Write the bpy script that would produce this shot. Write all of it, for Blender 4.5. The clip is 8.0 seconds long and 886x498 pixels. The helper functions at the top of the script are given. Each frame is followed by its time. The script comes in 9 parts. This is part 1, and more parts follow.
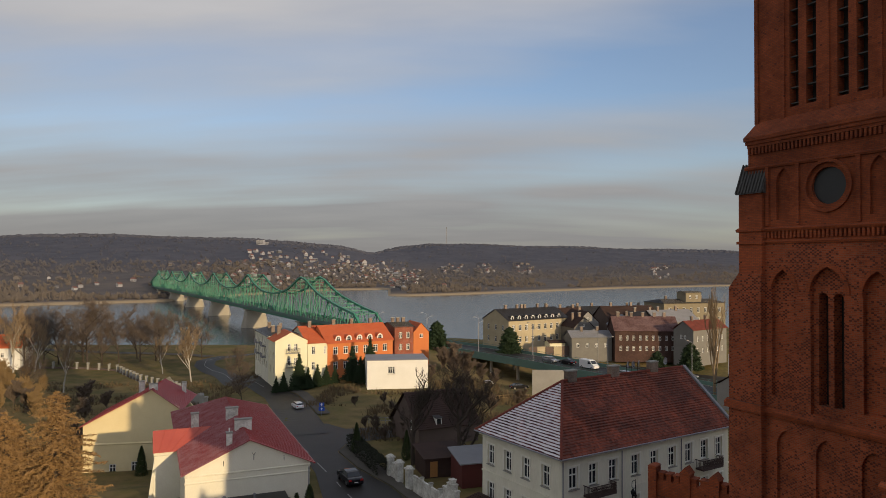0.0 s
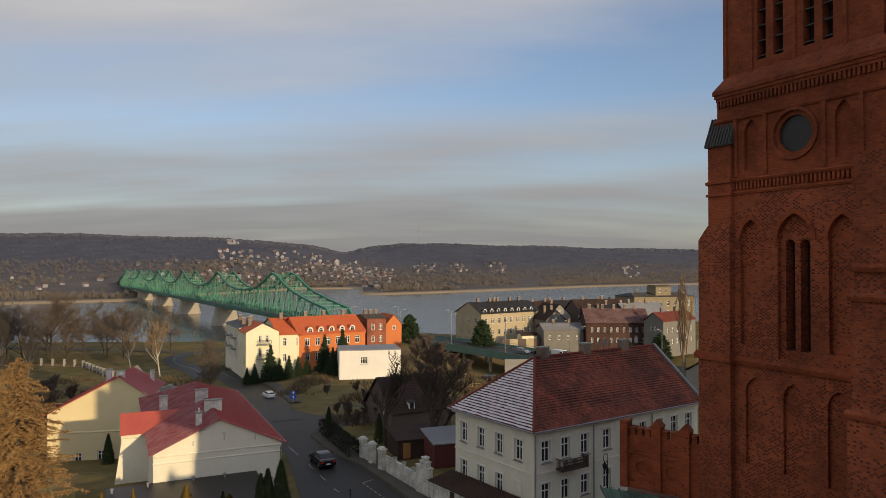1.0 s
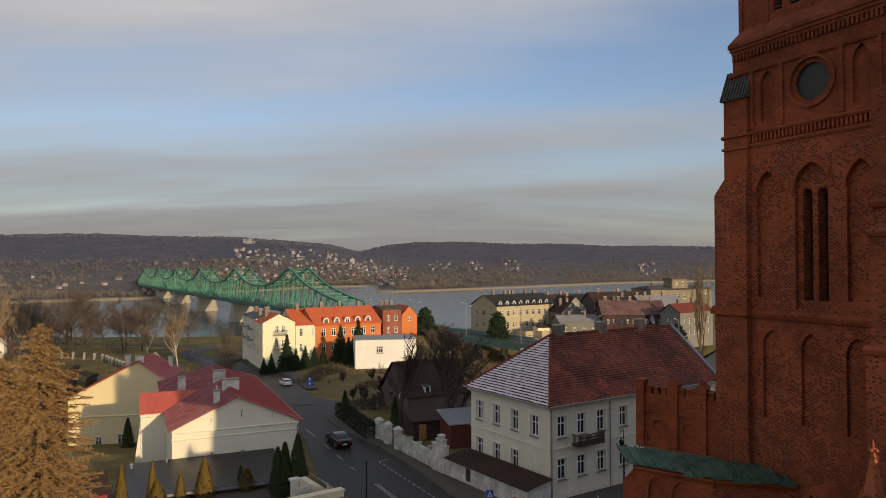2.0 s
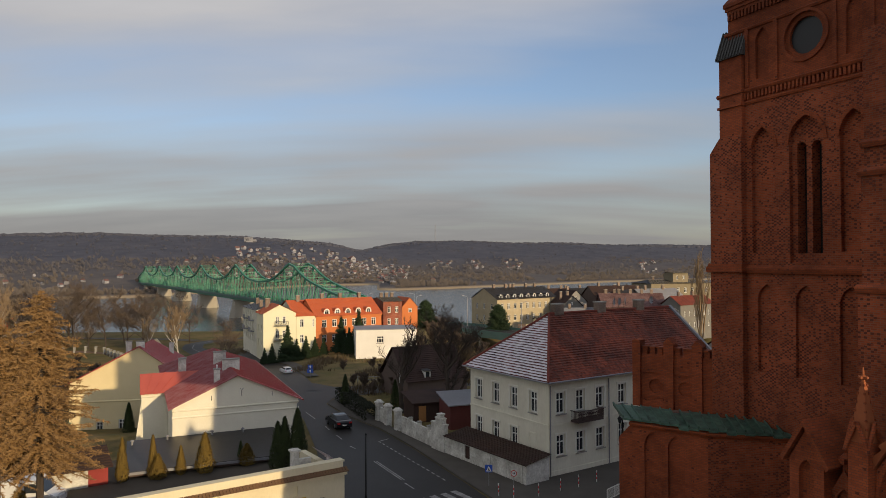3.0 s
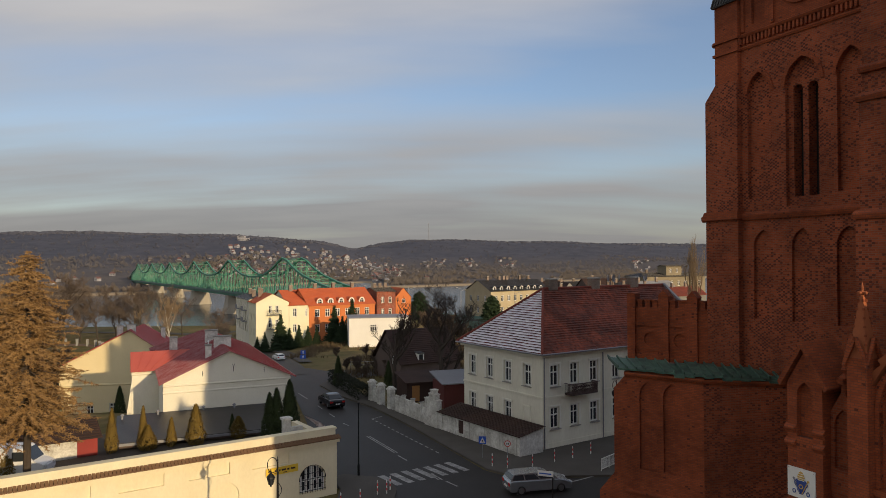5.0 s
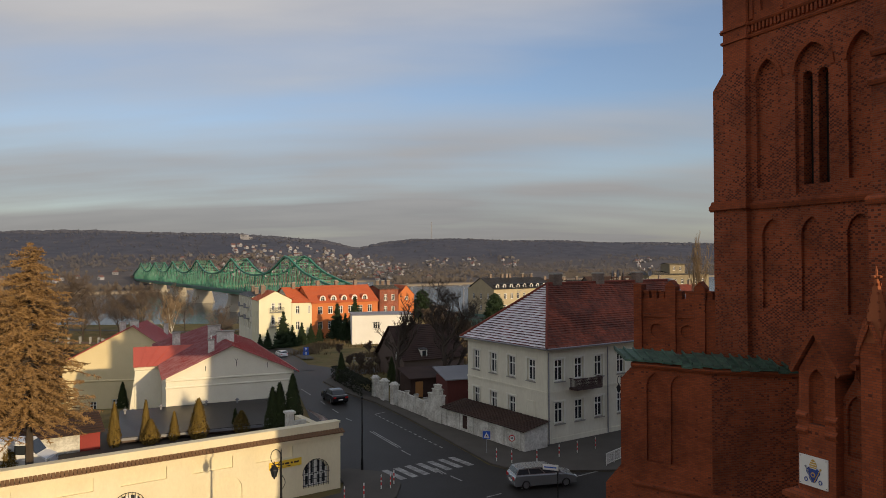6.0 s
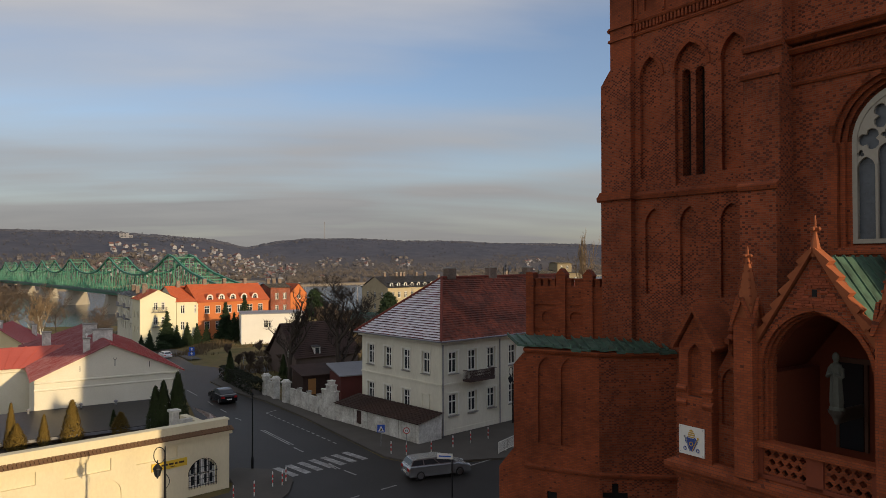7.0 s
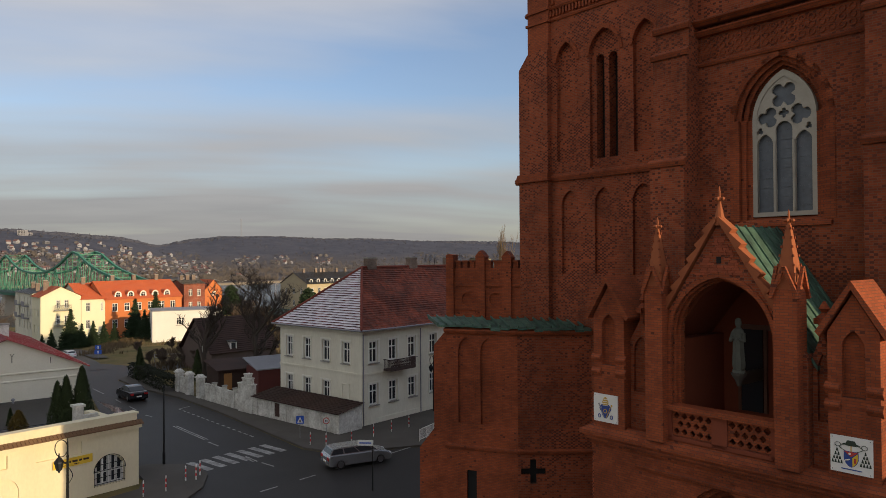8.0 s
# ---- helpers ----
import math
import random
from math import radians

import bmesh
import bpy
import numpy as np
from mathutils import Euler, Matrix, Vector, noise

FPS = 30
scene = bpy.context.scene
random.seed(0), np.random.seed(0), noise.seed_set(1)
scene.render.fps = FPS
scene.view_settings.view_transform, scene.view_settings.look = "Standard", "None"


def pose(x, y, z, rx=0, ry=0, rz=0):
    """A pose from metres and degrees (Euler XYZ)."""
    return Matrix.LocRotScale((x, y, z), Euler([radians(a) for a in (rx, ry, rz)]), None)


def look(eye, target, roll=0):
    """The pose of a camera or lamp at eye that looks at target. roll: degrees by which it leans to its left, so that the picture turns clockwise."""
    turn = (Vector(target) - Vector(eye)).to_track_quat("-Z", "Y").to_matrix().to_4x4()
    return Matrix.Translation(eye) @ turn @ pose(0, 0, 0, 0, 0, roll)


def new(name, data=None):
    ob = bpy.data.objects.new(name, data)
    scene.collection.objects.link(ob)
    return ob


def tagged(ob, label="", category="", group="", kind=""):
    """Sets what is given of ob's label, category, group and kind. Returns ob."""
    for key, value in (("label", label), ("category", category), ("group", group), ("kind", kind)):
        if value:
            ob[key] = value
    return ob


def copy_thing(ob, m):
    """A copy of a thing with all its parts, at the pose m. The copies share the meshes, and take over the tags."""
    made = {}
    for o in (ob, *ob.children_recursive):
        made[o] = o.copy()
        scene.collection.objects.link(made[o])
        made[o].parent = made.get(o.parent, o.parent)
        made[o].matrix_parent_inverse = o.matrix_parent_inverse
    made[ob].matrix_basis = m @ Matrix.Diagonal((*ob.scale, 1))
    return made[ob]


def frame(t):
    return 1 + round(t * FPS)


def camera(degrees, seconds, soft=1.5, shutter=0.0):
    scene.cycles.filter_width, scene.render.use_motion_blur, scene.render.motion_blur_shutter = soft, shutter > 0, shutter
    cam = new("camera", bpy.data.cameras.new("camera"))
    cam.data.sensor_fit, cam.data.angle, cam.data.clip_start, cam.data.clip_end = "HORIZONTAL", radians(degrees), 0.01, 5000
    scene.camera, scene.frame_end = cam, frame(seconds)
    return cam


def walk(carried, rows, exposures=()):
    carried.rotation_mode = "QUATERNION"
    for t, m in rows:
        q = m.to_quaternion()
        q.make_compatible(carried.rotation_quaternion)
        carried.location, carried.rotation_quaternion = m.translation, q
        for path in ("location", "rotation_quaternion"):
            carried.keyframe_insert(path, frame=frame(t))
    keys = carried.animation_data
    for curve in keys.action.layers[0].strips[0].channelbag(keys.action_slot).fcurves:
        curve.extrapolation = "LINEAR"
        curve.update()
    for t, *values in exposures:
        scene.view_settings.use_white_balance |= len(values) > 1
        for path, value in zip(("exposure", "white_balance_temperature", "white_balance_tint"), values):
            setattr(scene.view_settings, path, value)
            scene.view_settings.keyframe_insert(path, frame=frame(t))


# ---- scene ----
cam = camera(64.79, 8.0, soft=0.8)
PATH = [
    (0, 0.779, -0.279, 25.539, -0.007, 0.999, 0.220),
    (0.5, 0.851, -0.106, 24.403, -1.233, 1.063, 0.282),
    (1, 0.782, -0.126, 23.218, -2.249, 1.050, 0.114),
    (1.5, 0.756, -0.098, 22.187, -1.216, 1.020, -0.045),
    (3, 0.977, -0.393, 19.092, -0.920, 0.955, -0.213),
    (3.5, 1.030, -0.242, 18.287, -0.899, 0.996, -0.189),
    (4, 1.110, -0.135, 17.472, -0.888, 0.932, -0.227),
    (4.5, 1.063, -0.050, 16.926, -1.508, 0.949, -0.237),
    (6, 0.904, 0.395, 16.182, -1.225, 0.865, -0.226),
    (6.5, 0.831, 0.541, 15.811, -4.711, 0.880, -0.143),
    (7, 0.792, 0.554, 15.559, -9.926, 0.871, -0.126),
    (7.5, 0.779, 0.575, 15.264, -13.088, 0.775, -0.248),
    (8, 0.858, 0.665, 14.731, -16.407, 0.684, -0.341),
]
walk(cam, [(t, pose(x, y, z, 90 + pitch, 0, yaw) @ pose(0, 0, 0, 0, 0, roll)) for t, x, y, z, yaw, pitch, roll in PATH], exposures=[(0.0, -0.04), (1.0, 0.0), (6.5, 0.0), (7.5, 0.08), (8.0, 0.2)])

# ---- daylight: low winter sun from behind the church, thin cloud bands ----
SUN_AZ = Vector((0.60, -0.80, 0.0)).normalized()
SUN_EL = radians(11.8)
SUN_DIR = (SUN_AZ * math.cos(SUN_EL) + Vector((0, 0, math.sin(SUN_EL)))).normalized()
sun = new("sun", bpy.data.lights.new("sun", "SUN"))
sun.data.energy, sun.data.angle, sun.data.color = 3.65, radians(0.55), (1.0, 0.76, 0.46)
sun.matrix_world = look(SUN_DIR * 200, (0, 0, 0))
scene.view_settings.exposure = 0.0


def make_world():
    world = bpy.data.worlds.new("winter_sky")
    scene.world = world
    world.use_nodes = True
    nt = world.node_tree
    nt.nodes.clear()
    N = nt.nodes.new
    L = nt.links.new
    out, bg = N("ShaderNodeOutputWorld"), N("ShaderNodeBackground")
    sky = N("ShaderNodeTexSky")
    sky.sky_type, sky.sun_disc = "NISHITA", False
    sky.sun_elevation, sky.sun_rotation = SUN_EL, math.atan2(SUN_AZ.x, SUN_AZ.y)
    sky.altitude, sky.air_density, sky.dust_density, sky.ozone_density = 60, 1.0, 0.8, 2.2
    co, sep = N("ShaderNodeTexCoord"), N("ShaderNodeSeparateXYZ")
    L(co.outputs["Generated"], sep.inputs[0])

    def mth(op, a, b=None, c=None):
        n = N("ShaderNodeMath")
        n.operation = op
        for k, v in enumerate((a, b, c)):
            if v is None:
                continue
            if isinstance(v, (int, float)):
                n.inputs[k].default_value = v
            else:
                L(v, n.inputs[k])
        return n.outputs[0]

    # clouds lie on a flat layer: the way's slope is divided by its height
    h = mth("ADD", mth("MAXIMUM", sep.outputs["Z"], 0.0), 0.17)
    px, py = mth("DIVIDE", sep.outputs["X"], h), mth("DIVIDE", sep.outputs["Y"], h)
    com = N("ShaderNodeCombineXYZ")
    L(mth("MULTIPLY_ADD", px, 0.42, 3.1), com.inputs[0])
    L(py, com.inputs[1])
    big, small = N("ShaderNodeTexNoise"), N("ShaderNodeTexNoise")
    for n, sc, det in ((big, 1.15, 2.5), (small, 3.2, 4.0)):
        L(com.outputs[0], n.inputs["Vector"])
        n.inputs["Scale"].default_value, n.inputs["Detail"].default_value, n.inputs["Roughness"].default_value = sc, det, 0.5
    big.inputs["Distortion"].default_value = 0.25
    # long streets of cloud, thicker towards the north-west and towards the horizon; they climb a little to the east
    streaks = N("ShaderNodeTexNoise")
    smap = N("ShaderNodeMapping")
    smap.inputs["Scale"].default_value, smap.inputs["Rotation"].default_value = (0.5, 2.4, 1), (0, 0, 0.10)
    L(com.outputs[0], smap.inputs[0]), L(smap.outputs[0], streaks.inputs["Vector"])
    streaks.inputs["Scale"].default_value, streaks.inputs["Detail"].default_value, streaks.inputs["Roughness"].default_value = 1.3, 6.0, 0.55
    tilt = mth("MULTIPLY_ADD", sep.outputs["X"], -0.09, sep.outputs["Z"])
    layer = N("ShaderNodeValToRGB")
    L(tilt, layer.inputs[0])
    cr = layer.color_ramp
    cr.interpolation = "EASE"
    stops = ((0.0, 1.0), (0.075, 1.0), (0.108, 0.64), (0.15, 0.84), (0.215, 0.35), (0.275, 0.47), (0.36, 0.78), (0.6, 0.6), (1.0, 0.5))
    while len(cr.elements) < len(stops):
        cr.elements.new(0.5)
    for e, (p, v) in zip(cr.elements, stops):
        e.position, e.color = p, (v, v, v, 1)
    rough_part = mth("ADD", mth("MULTIPLY", big.outputs[0], 0.9), mth("ADD", mth("MULTIPLY", small.outputs[0], 0.5), mth("MULTIPLY", streaks.outputs[0], 0.34)))
    cov = mth("ADD", mth("ADD", layer.outputs[0], mth("MULTIPLY_ADD", rough_part, 1.0, -0.93)), mth("MULTIPLY", sep.outputs["X"], -0.42))
    amount = mth("MINIMUM", mth("MAXIMUM", cov, 0.1), 0.95)
    tone = N("ShaderNodeMix")
    tone.data_type = "RGBA"
    L(small.outputs[0], tone.inputs["Factor"])
    tone.inputs[6].default_value, tone.inputs[7].default_value = (3.72, 3.64, 3.78, 1), (5.6, 5.42, 5.32, 1)
    # thin cloud is brighter on the sun's side
    dot = N("ShaderNodeVectorMath")
    dot.operation = "DOT_PRODUCT"
    L(co.outputs["Generated"], dot.inputs[0])
    dot.inputs[1].default_value = SUN_DIR
    glow = mth("ADD", mth("MULTIPLY", mth("POWER", mth("MAXIMUM", dot.outputs["Value"], 0.0), 2.0), 1.2), 1.0)
    # the grey deepens towards the horizon
    dim = N("ShaderNodeMapRange")
    L(sep.outputs["Z"], dim.inputs[0])
    for k, v in enumerate((0.0, 0.32, 0.435, 0.97)):
        dim.inputs[k + 1].default_value = v
    grey = N("ShaderNodeVectorMath")
    grey.operation = "SCALE"
    L(tone.outputs[2], grey.inputs[0]), L(mth("MULTIPLY", dim.outputs[0], glow), grey.inputs["Scale"])
    blue = N("ShaderNodeMix")
    blue.data_type = "RGBA"
    L(amount, blue.inputs["Factor"])
    clear = N("ShaderNodeVectorMath")
    clear.operation = "MULTIPLY"
    L(sky.outputs[0], clear.inputs[0])
    clear.inputs[1].default_value = (1.34, 1.26, 1.34)
    L(clear.outputs[0], blue.inputs[6])
    L(grey.outputs[0], blue.inputs[7])
    L(blue.outputs[2], bg.inputs[0])
    bg.inputs[1].default_value = 0.115
    L(bg.outputs[0], out.inputs[0])


make_world()
from mathutils import geometry

# ---- materials ----
def node_mat(name):
    m = bpy.data.materials.new(name)
    m.use_nodes = True
    nt = m.node_tree
    return m, nt, nt.nodes["Principled BSDF"]


def surface(name, base, dark=None, rough=0.8, metal=0.0, grain=6.0, stain=0.35, bump=0.15, spread=0.25, obj_random=0.0, stretch=(1, 1, 1), gloss_var=0.1):
    """Two scales of noise between base and dark, and fine relief; coordinates in metres."""
    m, nt, bs = node_mat(name)
    N, L = nt.nodes.new, nt.links.new
    dark = dark or tuple(c * 0.62 for c in base)
    co, mp = N("ShaderNodeTexCoord"), N("ShaderNodeMapping")
    L(co.outputs["Object"], mp.inputs[0])
    mp.inputs["Scale"].default_value = stretch
    a, b = N("ShaderNodeTexNoise"), N("ShaderNodeTexNoise")
    for n, sc, det in ((a, stain, 5.0), (b, grain, 6.0)):
        L(mp.outputs[0], n.inputs["Vector"])
        n.inputs["Scale"].default_value, n.inputs["Detail"].default_value, n.inputs["Roughness"].default_value = sc, det, 0.62
    mix = N("ShaderNodeMath")
    mix.operation = "MULTIPLY_ADD"
    L(a.outputs[0], mix.inputs[0])
    mix.inputs[1].default_value = 0.6
    add = N("ShaderNodeMath")
    add.operation = "MULTIPLY"
    L(b.outputs[0], add.inputs[0])
    add.inputs[1].default_value = 0.4
    L(add.outputs[0], mix.inputs[2])
    rp = N("ShaderNodeValToRGB")
    rp.color_ramp.elements[0].position, rp.color_ramp.elements[1].position = 0.5 - spread, 0.5 + spread
    rp.color_ramp.elements[0].color, rp.color_ramp.elements[1].color = (*dark, 1), (*base, 1)
    L(mix.outputs[0], rp.inputs[0])
    col = rp.outputs[0]
    if obj_random:
        oi, hsv = N("ShaderNodeObjectInfo"), N("ShaderNodeHueSaturation")
        mr = N("ShaderNodeMapRange")
        L(oi.outputs["Random"], mr.inputs[0])
        mr.inputs[3].default_value, mr.inputs[4].default_value = 1 - obj_random, 1 + obj_random
        L(mr.outputs[0], hsv.inputs["Value"])
        L(col, hsv.inputs["Color"])
        col = hsv.outputs[0]
    L(col, bs.inputs["Base Color"])
    rr = N("ShaderNodeMapRange")
    L(b.outputs[0], rr.inputs[0])
    rr.inputs[3].default_value, rr.inputs[4].default_value = max(0.02, rough - gloss_var), min(1, rough + gloss_var)
    L(rr.outputs[0], bs.inputs["Roughness"])
    bs.inputs["Metallic"].default_value = metal
    if bump:
        bp = N("ShaderNodeBump")
        bp.inputs["Strength"].default_value, bp.inputs["Distance"].default_value = bump, 0.03
        L(b.outputs[0], bp.inputs["Height"])
        L(bp.outputs[0], bs.inputs["Normal"])
    return m


def brickwork(name, c1, c2, mortar, w=0.225, h=0.075, joint=0.010, burnt=0.0, rough=0.85, bump=0.6):
    """Courses of brick on upright walls: runs along x + y, rises with z. burnt: share of dark over-fired headers."""
    m, nt, bs = node_mat(name)
    N, L = nt.nodes.new, nt.links.new
    co, sep, com = N("ShaderNodeTexCoord"), N("ShaderNodeSeparateXYZ"), N("ShaderNodeCombineXYZ")
    L(co.outputs["Object"], sep.inputs[0])
    ad = N("ShaderNodeMath")
    L(sep.outputs["X"], ad.inputs[0]), L(sep.outputs["Y"], ad.inputs[1])
    L(ad.outputs[0], com.inputs[0]), L(sep.outputs["Z"], com.inputs[1])
    bt = N("ShaderNodeTexBrick")
    L(com.outputs[0], bt.inputs["Vector"])
    bt.inputs["Scale"].default_value = 1.0
    bt.inputs["Brick Width"].default_value, bt.inputs["Row Height"].default_value = w, h
    bt.inputs["Mortar Size"].default_value, bt.inputs["Mortar Smooth"].default_value = joint, 0.2
    bt.inputs["Color1"].default_value, bt.inputs["Color2"].default_value, bt.inputs["Mortar"].default_value = (*c1, 1), (*c2, 1), (*mortar, 1)
    big, fine = N("ShaderNodeTexNoise"), N("ShaderNodeTexNoise")
    for n, sc in ((big, 0.2), (fine, 14.0)):
        L(co.outputs["Object"], n.inputs["Vector"])
        n.inputs["Scale"].default_value, n.inputs["Detail"].default_value = sc, 5.0
    hsv, mr = N("ShaderNodeHueSaturation"), N("ShaderNodeMapRange")
    patch, both = N("ShaderNodeTexNoise"), N("ShaderNodeMath")
    L(co.outputs["Object"], patch.inputs["Vector"])
    patch.inputs["Scale"].default_value, patch.inputs["Detail"].default_value, patch.inputs["Roughness"].default_value = 1.1, 7.0, 0.7
    both.operation = "MULTIPLY_ADD"
    L(patch.outputs[0], both.inputs[0]), L(big.outputs[0], both.inputs[2])
    both.inputs[1].default_value = 0.7
    L(both.outputs[0], mr.inputs[0])
    mr.inputs[1].default_value, mr.inputs[2].default_value, mr.inputs[3].default_value, mr.inputs[4].default_value = 0.66, 1.04, 0.60, 1.30
    L(bt.outputs["Color"], hsv.inputs["Color"]), L(mr.outputs[0], hsv.inputs["Value"])
    col = hsv.outputs[0]
    if burnt:
        # over-fired headers, thick in some stretches of wall
        mp = N("ShaderNodeMapping")
        mp.inputs["Scale"].default_value = (1 / (w * 0.5), 1 / h, 1)
        L(com.outputs[0], mp.inputs[0])
        fl = N("ShaderNodeVectorMath")
        fl.operation = "FLOOR"
        L(mp.outputs[0], fl.inputs[0])
        wn, zone = N("ShaderNodeTexWhiteNoise"), N("ShaderNodeTexNoise")
        L(fl.outputs[0], wn.inputs["Vector"])
        L(co.outputs["Object"], zone.inputs["Vector"])
        zone.inputs["Scale"].default_value, zone.inputs["Detail"].default_value = 0.42, 5.0
        z2 = N("ShaderNodeMapRange")
        L(zone.outputs[0], z2.inputs[0])
        z2.inputs[1].default_value, z2.inputs[2].default_value, z2.inputs[3].default_value, z2.inputs[4].default_value = 0.42, 0.64, burnt * 0.12, burnt
        lt = N("ShaderNodeMath")
        lt.operation = "LESS_THAN"
        L(wn.outputs["Value"], lt.inputs[0]), L(z2.outputs[0], lt.inputs[1])
        alt, only = N("ShaderNodeTexChecker"), N("ShaderNodeMath")
        alt.inputs["Scale"].default_value = 1.0
        only.operation = "MULTIPLY"
        L(mp.outputs[0], alt.inputs["Vector"]), L(alt.outputs["Fac"], only.inputs[0]), L(lt.outputs[0], only.inputs[1])
        mx = N("ShaderNodeMix")
        mx.data_type = "RGBA"
        L(only.outputs[0], mx.inputs["Factor"]), L(col, mx.inputs[6])
        mx.inputs[7].default_value = (0.115, 0.034, 0.019, 1)
        col = mx.outputs[2]
    L(col, bs.inputs["Base Color"])
    bs.inputs["Roughness"].default_value = rough
    bs.inputs["Specular IOR Level"].default_value = 0.25
    sm, bp = N("ShaderNodeMath"), N("ShaderNodeBump")
    sm.operation = "MULTIPLY_ADD"
    L(fine.outputs[0], sm.inputs[0])
    sm.inputs[1].default_value = 0.4
    inv = N("ShaderNodeMath")
    inv.operation = "SUBTRACT"
    inv.inputs[0].default_value = 1.0
    L(bt.outputs["Fac"], inv.inputs[1]), L(inv.outputs[0], sm.inputs[2])
    L(sm.outputs[0], bp.inputs["Height"])
    bp.inputs["Strength"].default_value, bp.inputs["Distance"].default_value = bump, 0.015
    L(bp.outputs[0], bs.inputs["Normal"])
    return m


def glass_mat(name, tint=(0.03, 0.035, 0.04), rough=0.06):
    m, nt, bs = node_mat(name)
    bs.inputs["Base Color"].default_value = (*tint, 1)
    bs.inputs["Roughness"].default_value = rough
    bs.inputs["IOR"].default_value = 1.5
    n, bp, co = nt.nodes.new("ShaderNodeTexNoise"), nt.nodes.new("ShaderNodeBump"), nt.nodes.new("ShaderNodeTexCoord")
    nt.links.new(co.outputs["Object"], n.inputs["Vector"])
    n.inputs["Scale"].default_value = 1.3
    bp.inputs["Strength"].default_value, bp.inputs["Distance"].default_value = 0.05, 0.02
    nt.links.new(n.outputs[0], bp.inputs["Height"])
    nt.links.new(bp.outputs[0], bs.inputs["Normal"])
    return m


CHURCH = brickwork("church_brick", (0.31, 0.071, 0.024), (0.205, 0.044, 0.017), (0.195, 0.088, 0.052), burnt=0.7, bump=0.5)
CHURCH_SMOOTH = brickwork("moulded_brick", (0.30, 0.072, 0.024), (0.225, 0.051, 0.019), (0.14, 0.052, 0.030), joint=0.008, burnt=0.05, bump=0.4)
COPING_BRICK = surface("coping_brick", (0.36, 0.105, 0.034), (0.25, 0.068, 0.023), rough=0.85, grain=10, stain=1.5)
BRICK_SINGLE = surface("single_brick", (0.36, 0.084, 0.029), (0.23, 0.050, 0.020), rough=0.85, grain=12, stain=1.2, obj_random=0.18)
CHURCH_PLASTER = surface("red_plaster", (0.24, 0.055, 0.021), (0.16, 0.036, 0.015), rough=0.9, grain=9)
COPPER = surface("weathered_copper", (0.095, 0.185, 0.13), (0.016, 0.030, 0.024), rough=0.6, metal=0.2, grain=4.0, stain=1.4, spread=0.16)
SLATE = surface("dark_roof_sheet", (0.07, 0.07, 0.065), (0.03, 0.03, 0.03), rough=0.7)
TRACERY = surface("pale_tracery_stone", (0.44, 0.41, 0.34), (0.28, 0.26, 0.21), rough=0.85)
LEADED = surface("leaded_glass", (0.14, 0.16, 0.18), (0.07, 0.08, 0.09), rough=0.4, grain=7, stain=2.0, bump=0.4)
# near-black colour that stands in for shade inside openings and recesses
SHADE_BLACK = surface("shade_black", (0.012, 0.011, 0.010), (0.006, 0.006, 0.006), rough=0.95)
STONE = surface("grey_limestone", (0.36, 0.35, 0.31), (0.22, 0.21, 0.18), rough=0.9)
IRON = surface("black_iron", (0.02, 0.02, 0.02), (0.012, 0.012, 0.012), rough=0.5, metal=0.6, bump=0.05)
WHITE_PAINT = surface("white_paint", (0.80, 0.79, 0.75), (0.66, 0.65, 0.60), rough=0.6, bump=0.05)
SIGN_BLUE = surface("blue_sign_face", (0.02, 0.10, 0.50), (0.02, 0.08, 0.42), rough=0.4, bump=0.02)
SIGN_RED = surface("red_sign_face", (0.55, 0.03, 0.03), (0.45, 0.02, 0.02), rough=0.4, bump=0.02)
SIGN_YELLOW = surface("yellow_banner_cloth", (0.75, 0.52, 0.04), (0.62, 0.40, 0.03), rough=0.7, bump=0.05)
GREY_WHITE = surface("grey_white_render", (0.83, 0.80, 0.655), (0.60, 0.565, 0.445), rough=0.9, stain=0.7, grain=6, stretch=(1, 1, 0.3))
WINDOW_PLASTER = surface("pale_window_plaster", (0.83, 0.81, 0.70), (0.68, 0.66, 0.55), rough=0.9, stain=1.2)
CREAM = surface("cream_render", (0.76, 0.64, 0.38), (0.62, 0.51, 0.28), rough=0.9, stain=0.35, grain=7)
LEMON = surface("pale_yellow_render", (0.80, 0.76, 0.54), (0.71, 0.66, 0.46), rough=0.9, stain=0.3)
PALE_WALL = surface("pale_cream_render", (0.84, 0.80, 0.655), (0.68, 0.635, 0.49), rough=0.9, stain=0.45, grain=7)
STREET_CREAM = surface("street_cream_render", (0.79, 0.71, 0.495), (0.62, 0.545, 0.36), rough=0.9, stain=0.5, grain=7, stretch=(1, 1, 0.5))
ORANGE = surface("orange_render", (0.60, 0.19, 0.055), (0.50, 0.15, 0.045), rough=0.88)
WHITE_WALL = surface("white_render", (0.80, 0.78, 0.72), (0.66, 0.64, 0.58), rough=0.9)
OLD_WHITE = surface("peeling_whitewash", (0.78, 0.77, 0.70), (0.34, 0.32, 0.27), rough=0.92, stain=0.9, grain=5, spread=0.14)
BROWN_WALL = surface("brown_render", (0.14, 0.10, 0.08), (0.085, 0.06, 0.05), rough=0.9)
GREY_WALL = surface("grey_render", (0.31, 0.30, 0.275), (0.20, 0.19, 0.175), rough=0.9)
RED_TIN = surface("red_painted_tin", (0.44, 0.065, 0.058), (0.29, 0.045, 0.042), rough=0.38, metal=0.05, stain=0.7, grain=2.0, bump=0.06)
BRIGHT_TIN = surface("bright_red_tin", (0.52, 0.115, 0.075), (0.40, 0.075, 0.055), rough=0.42, metal=0.05, bump=0.06)
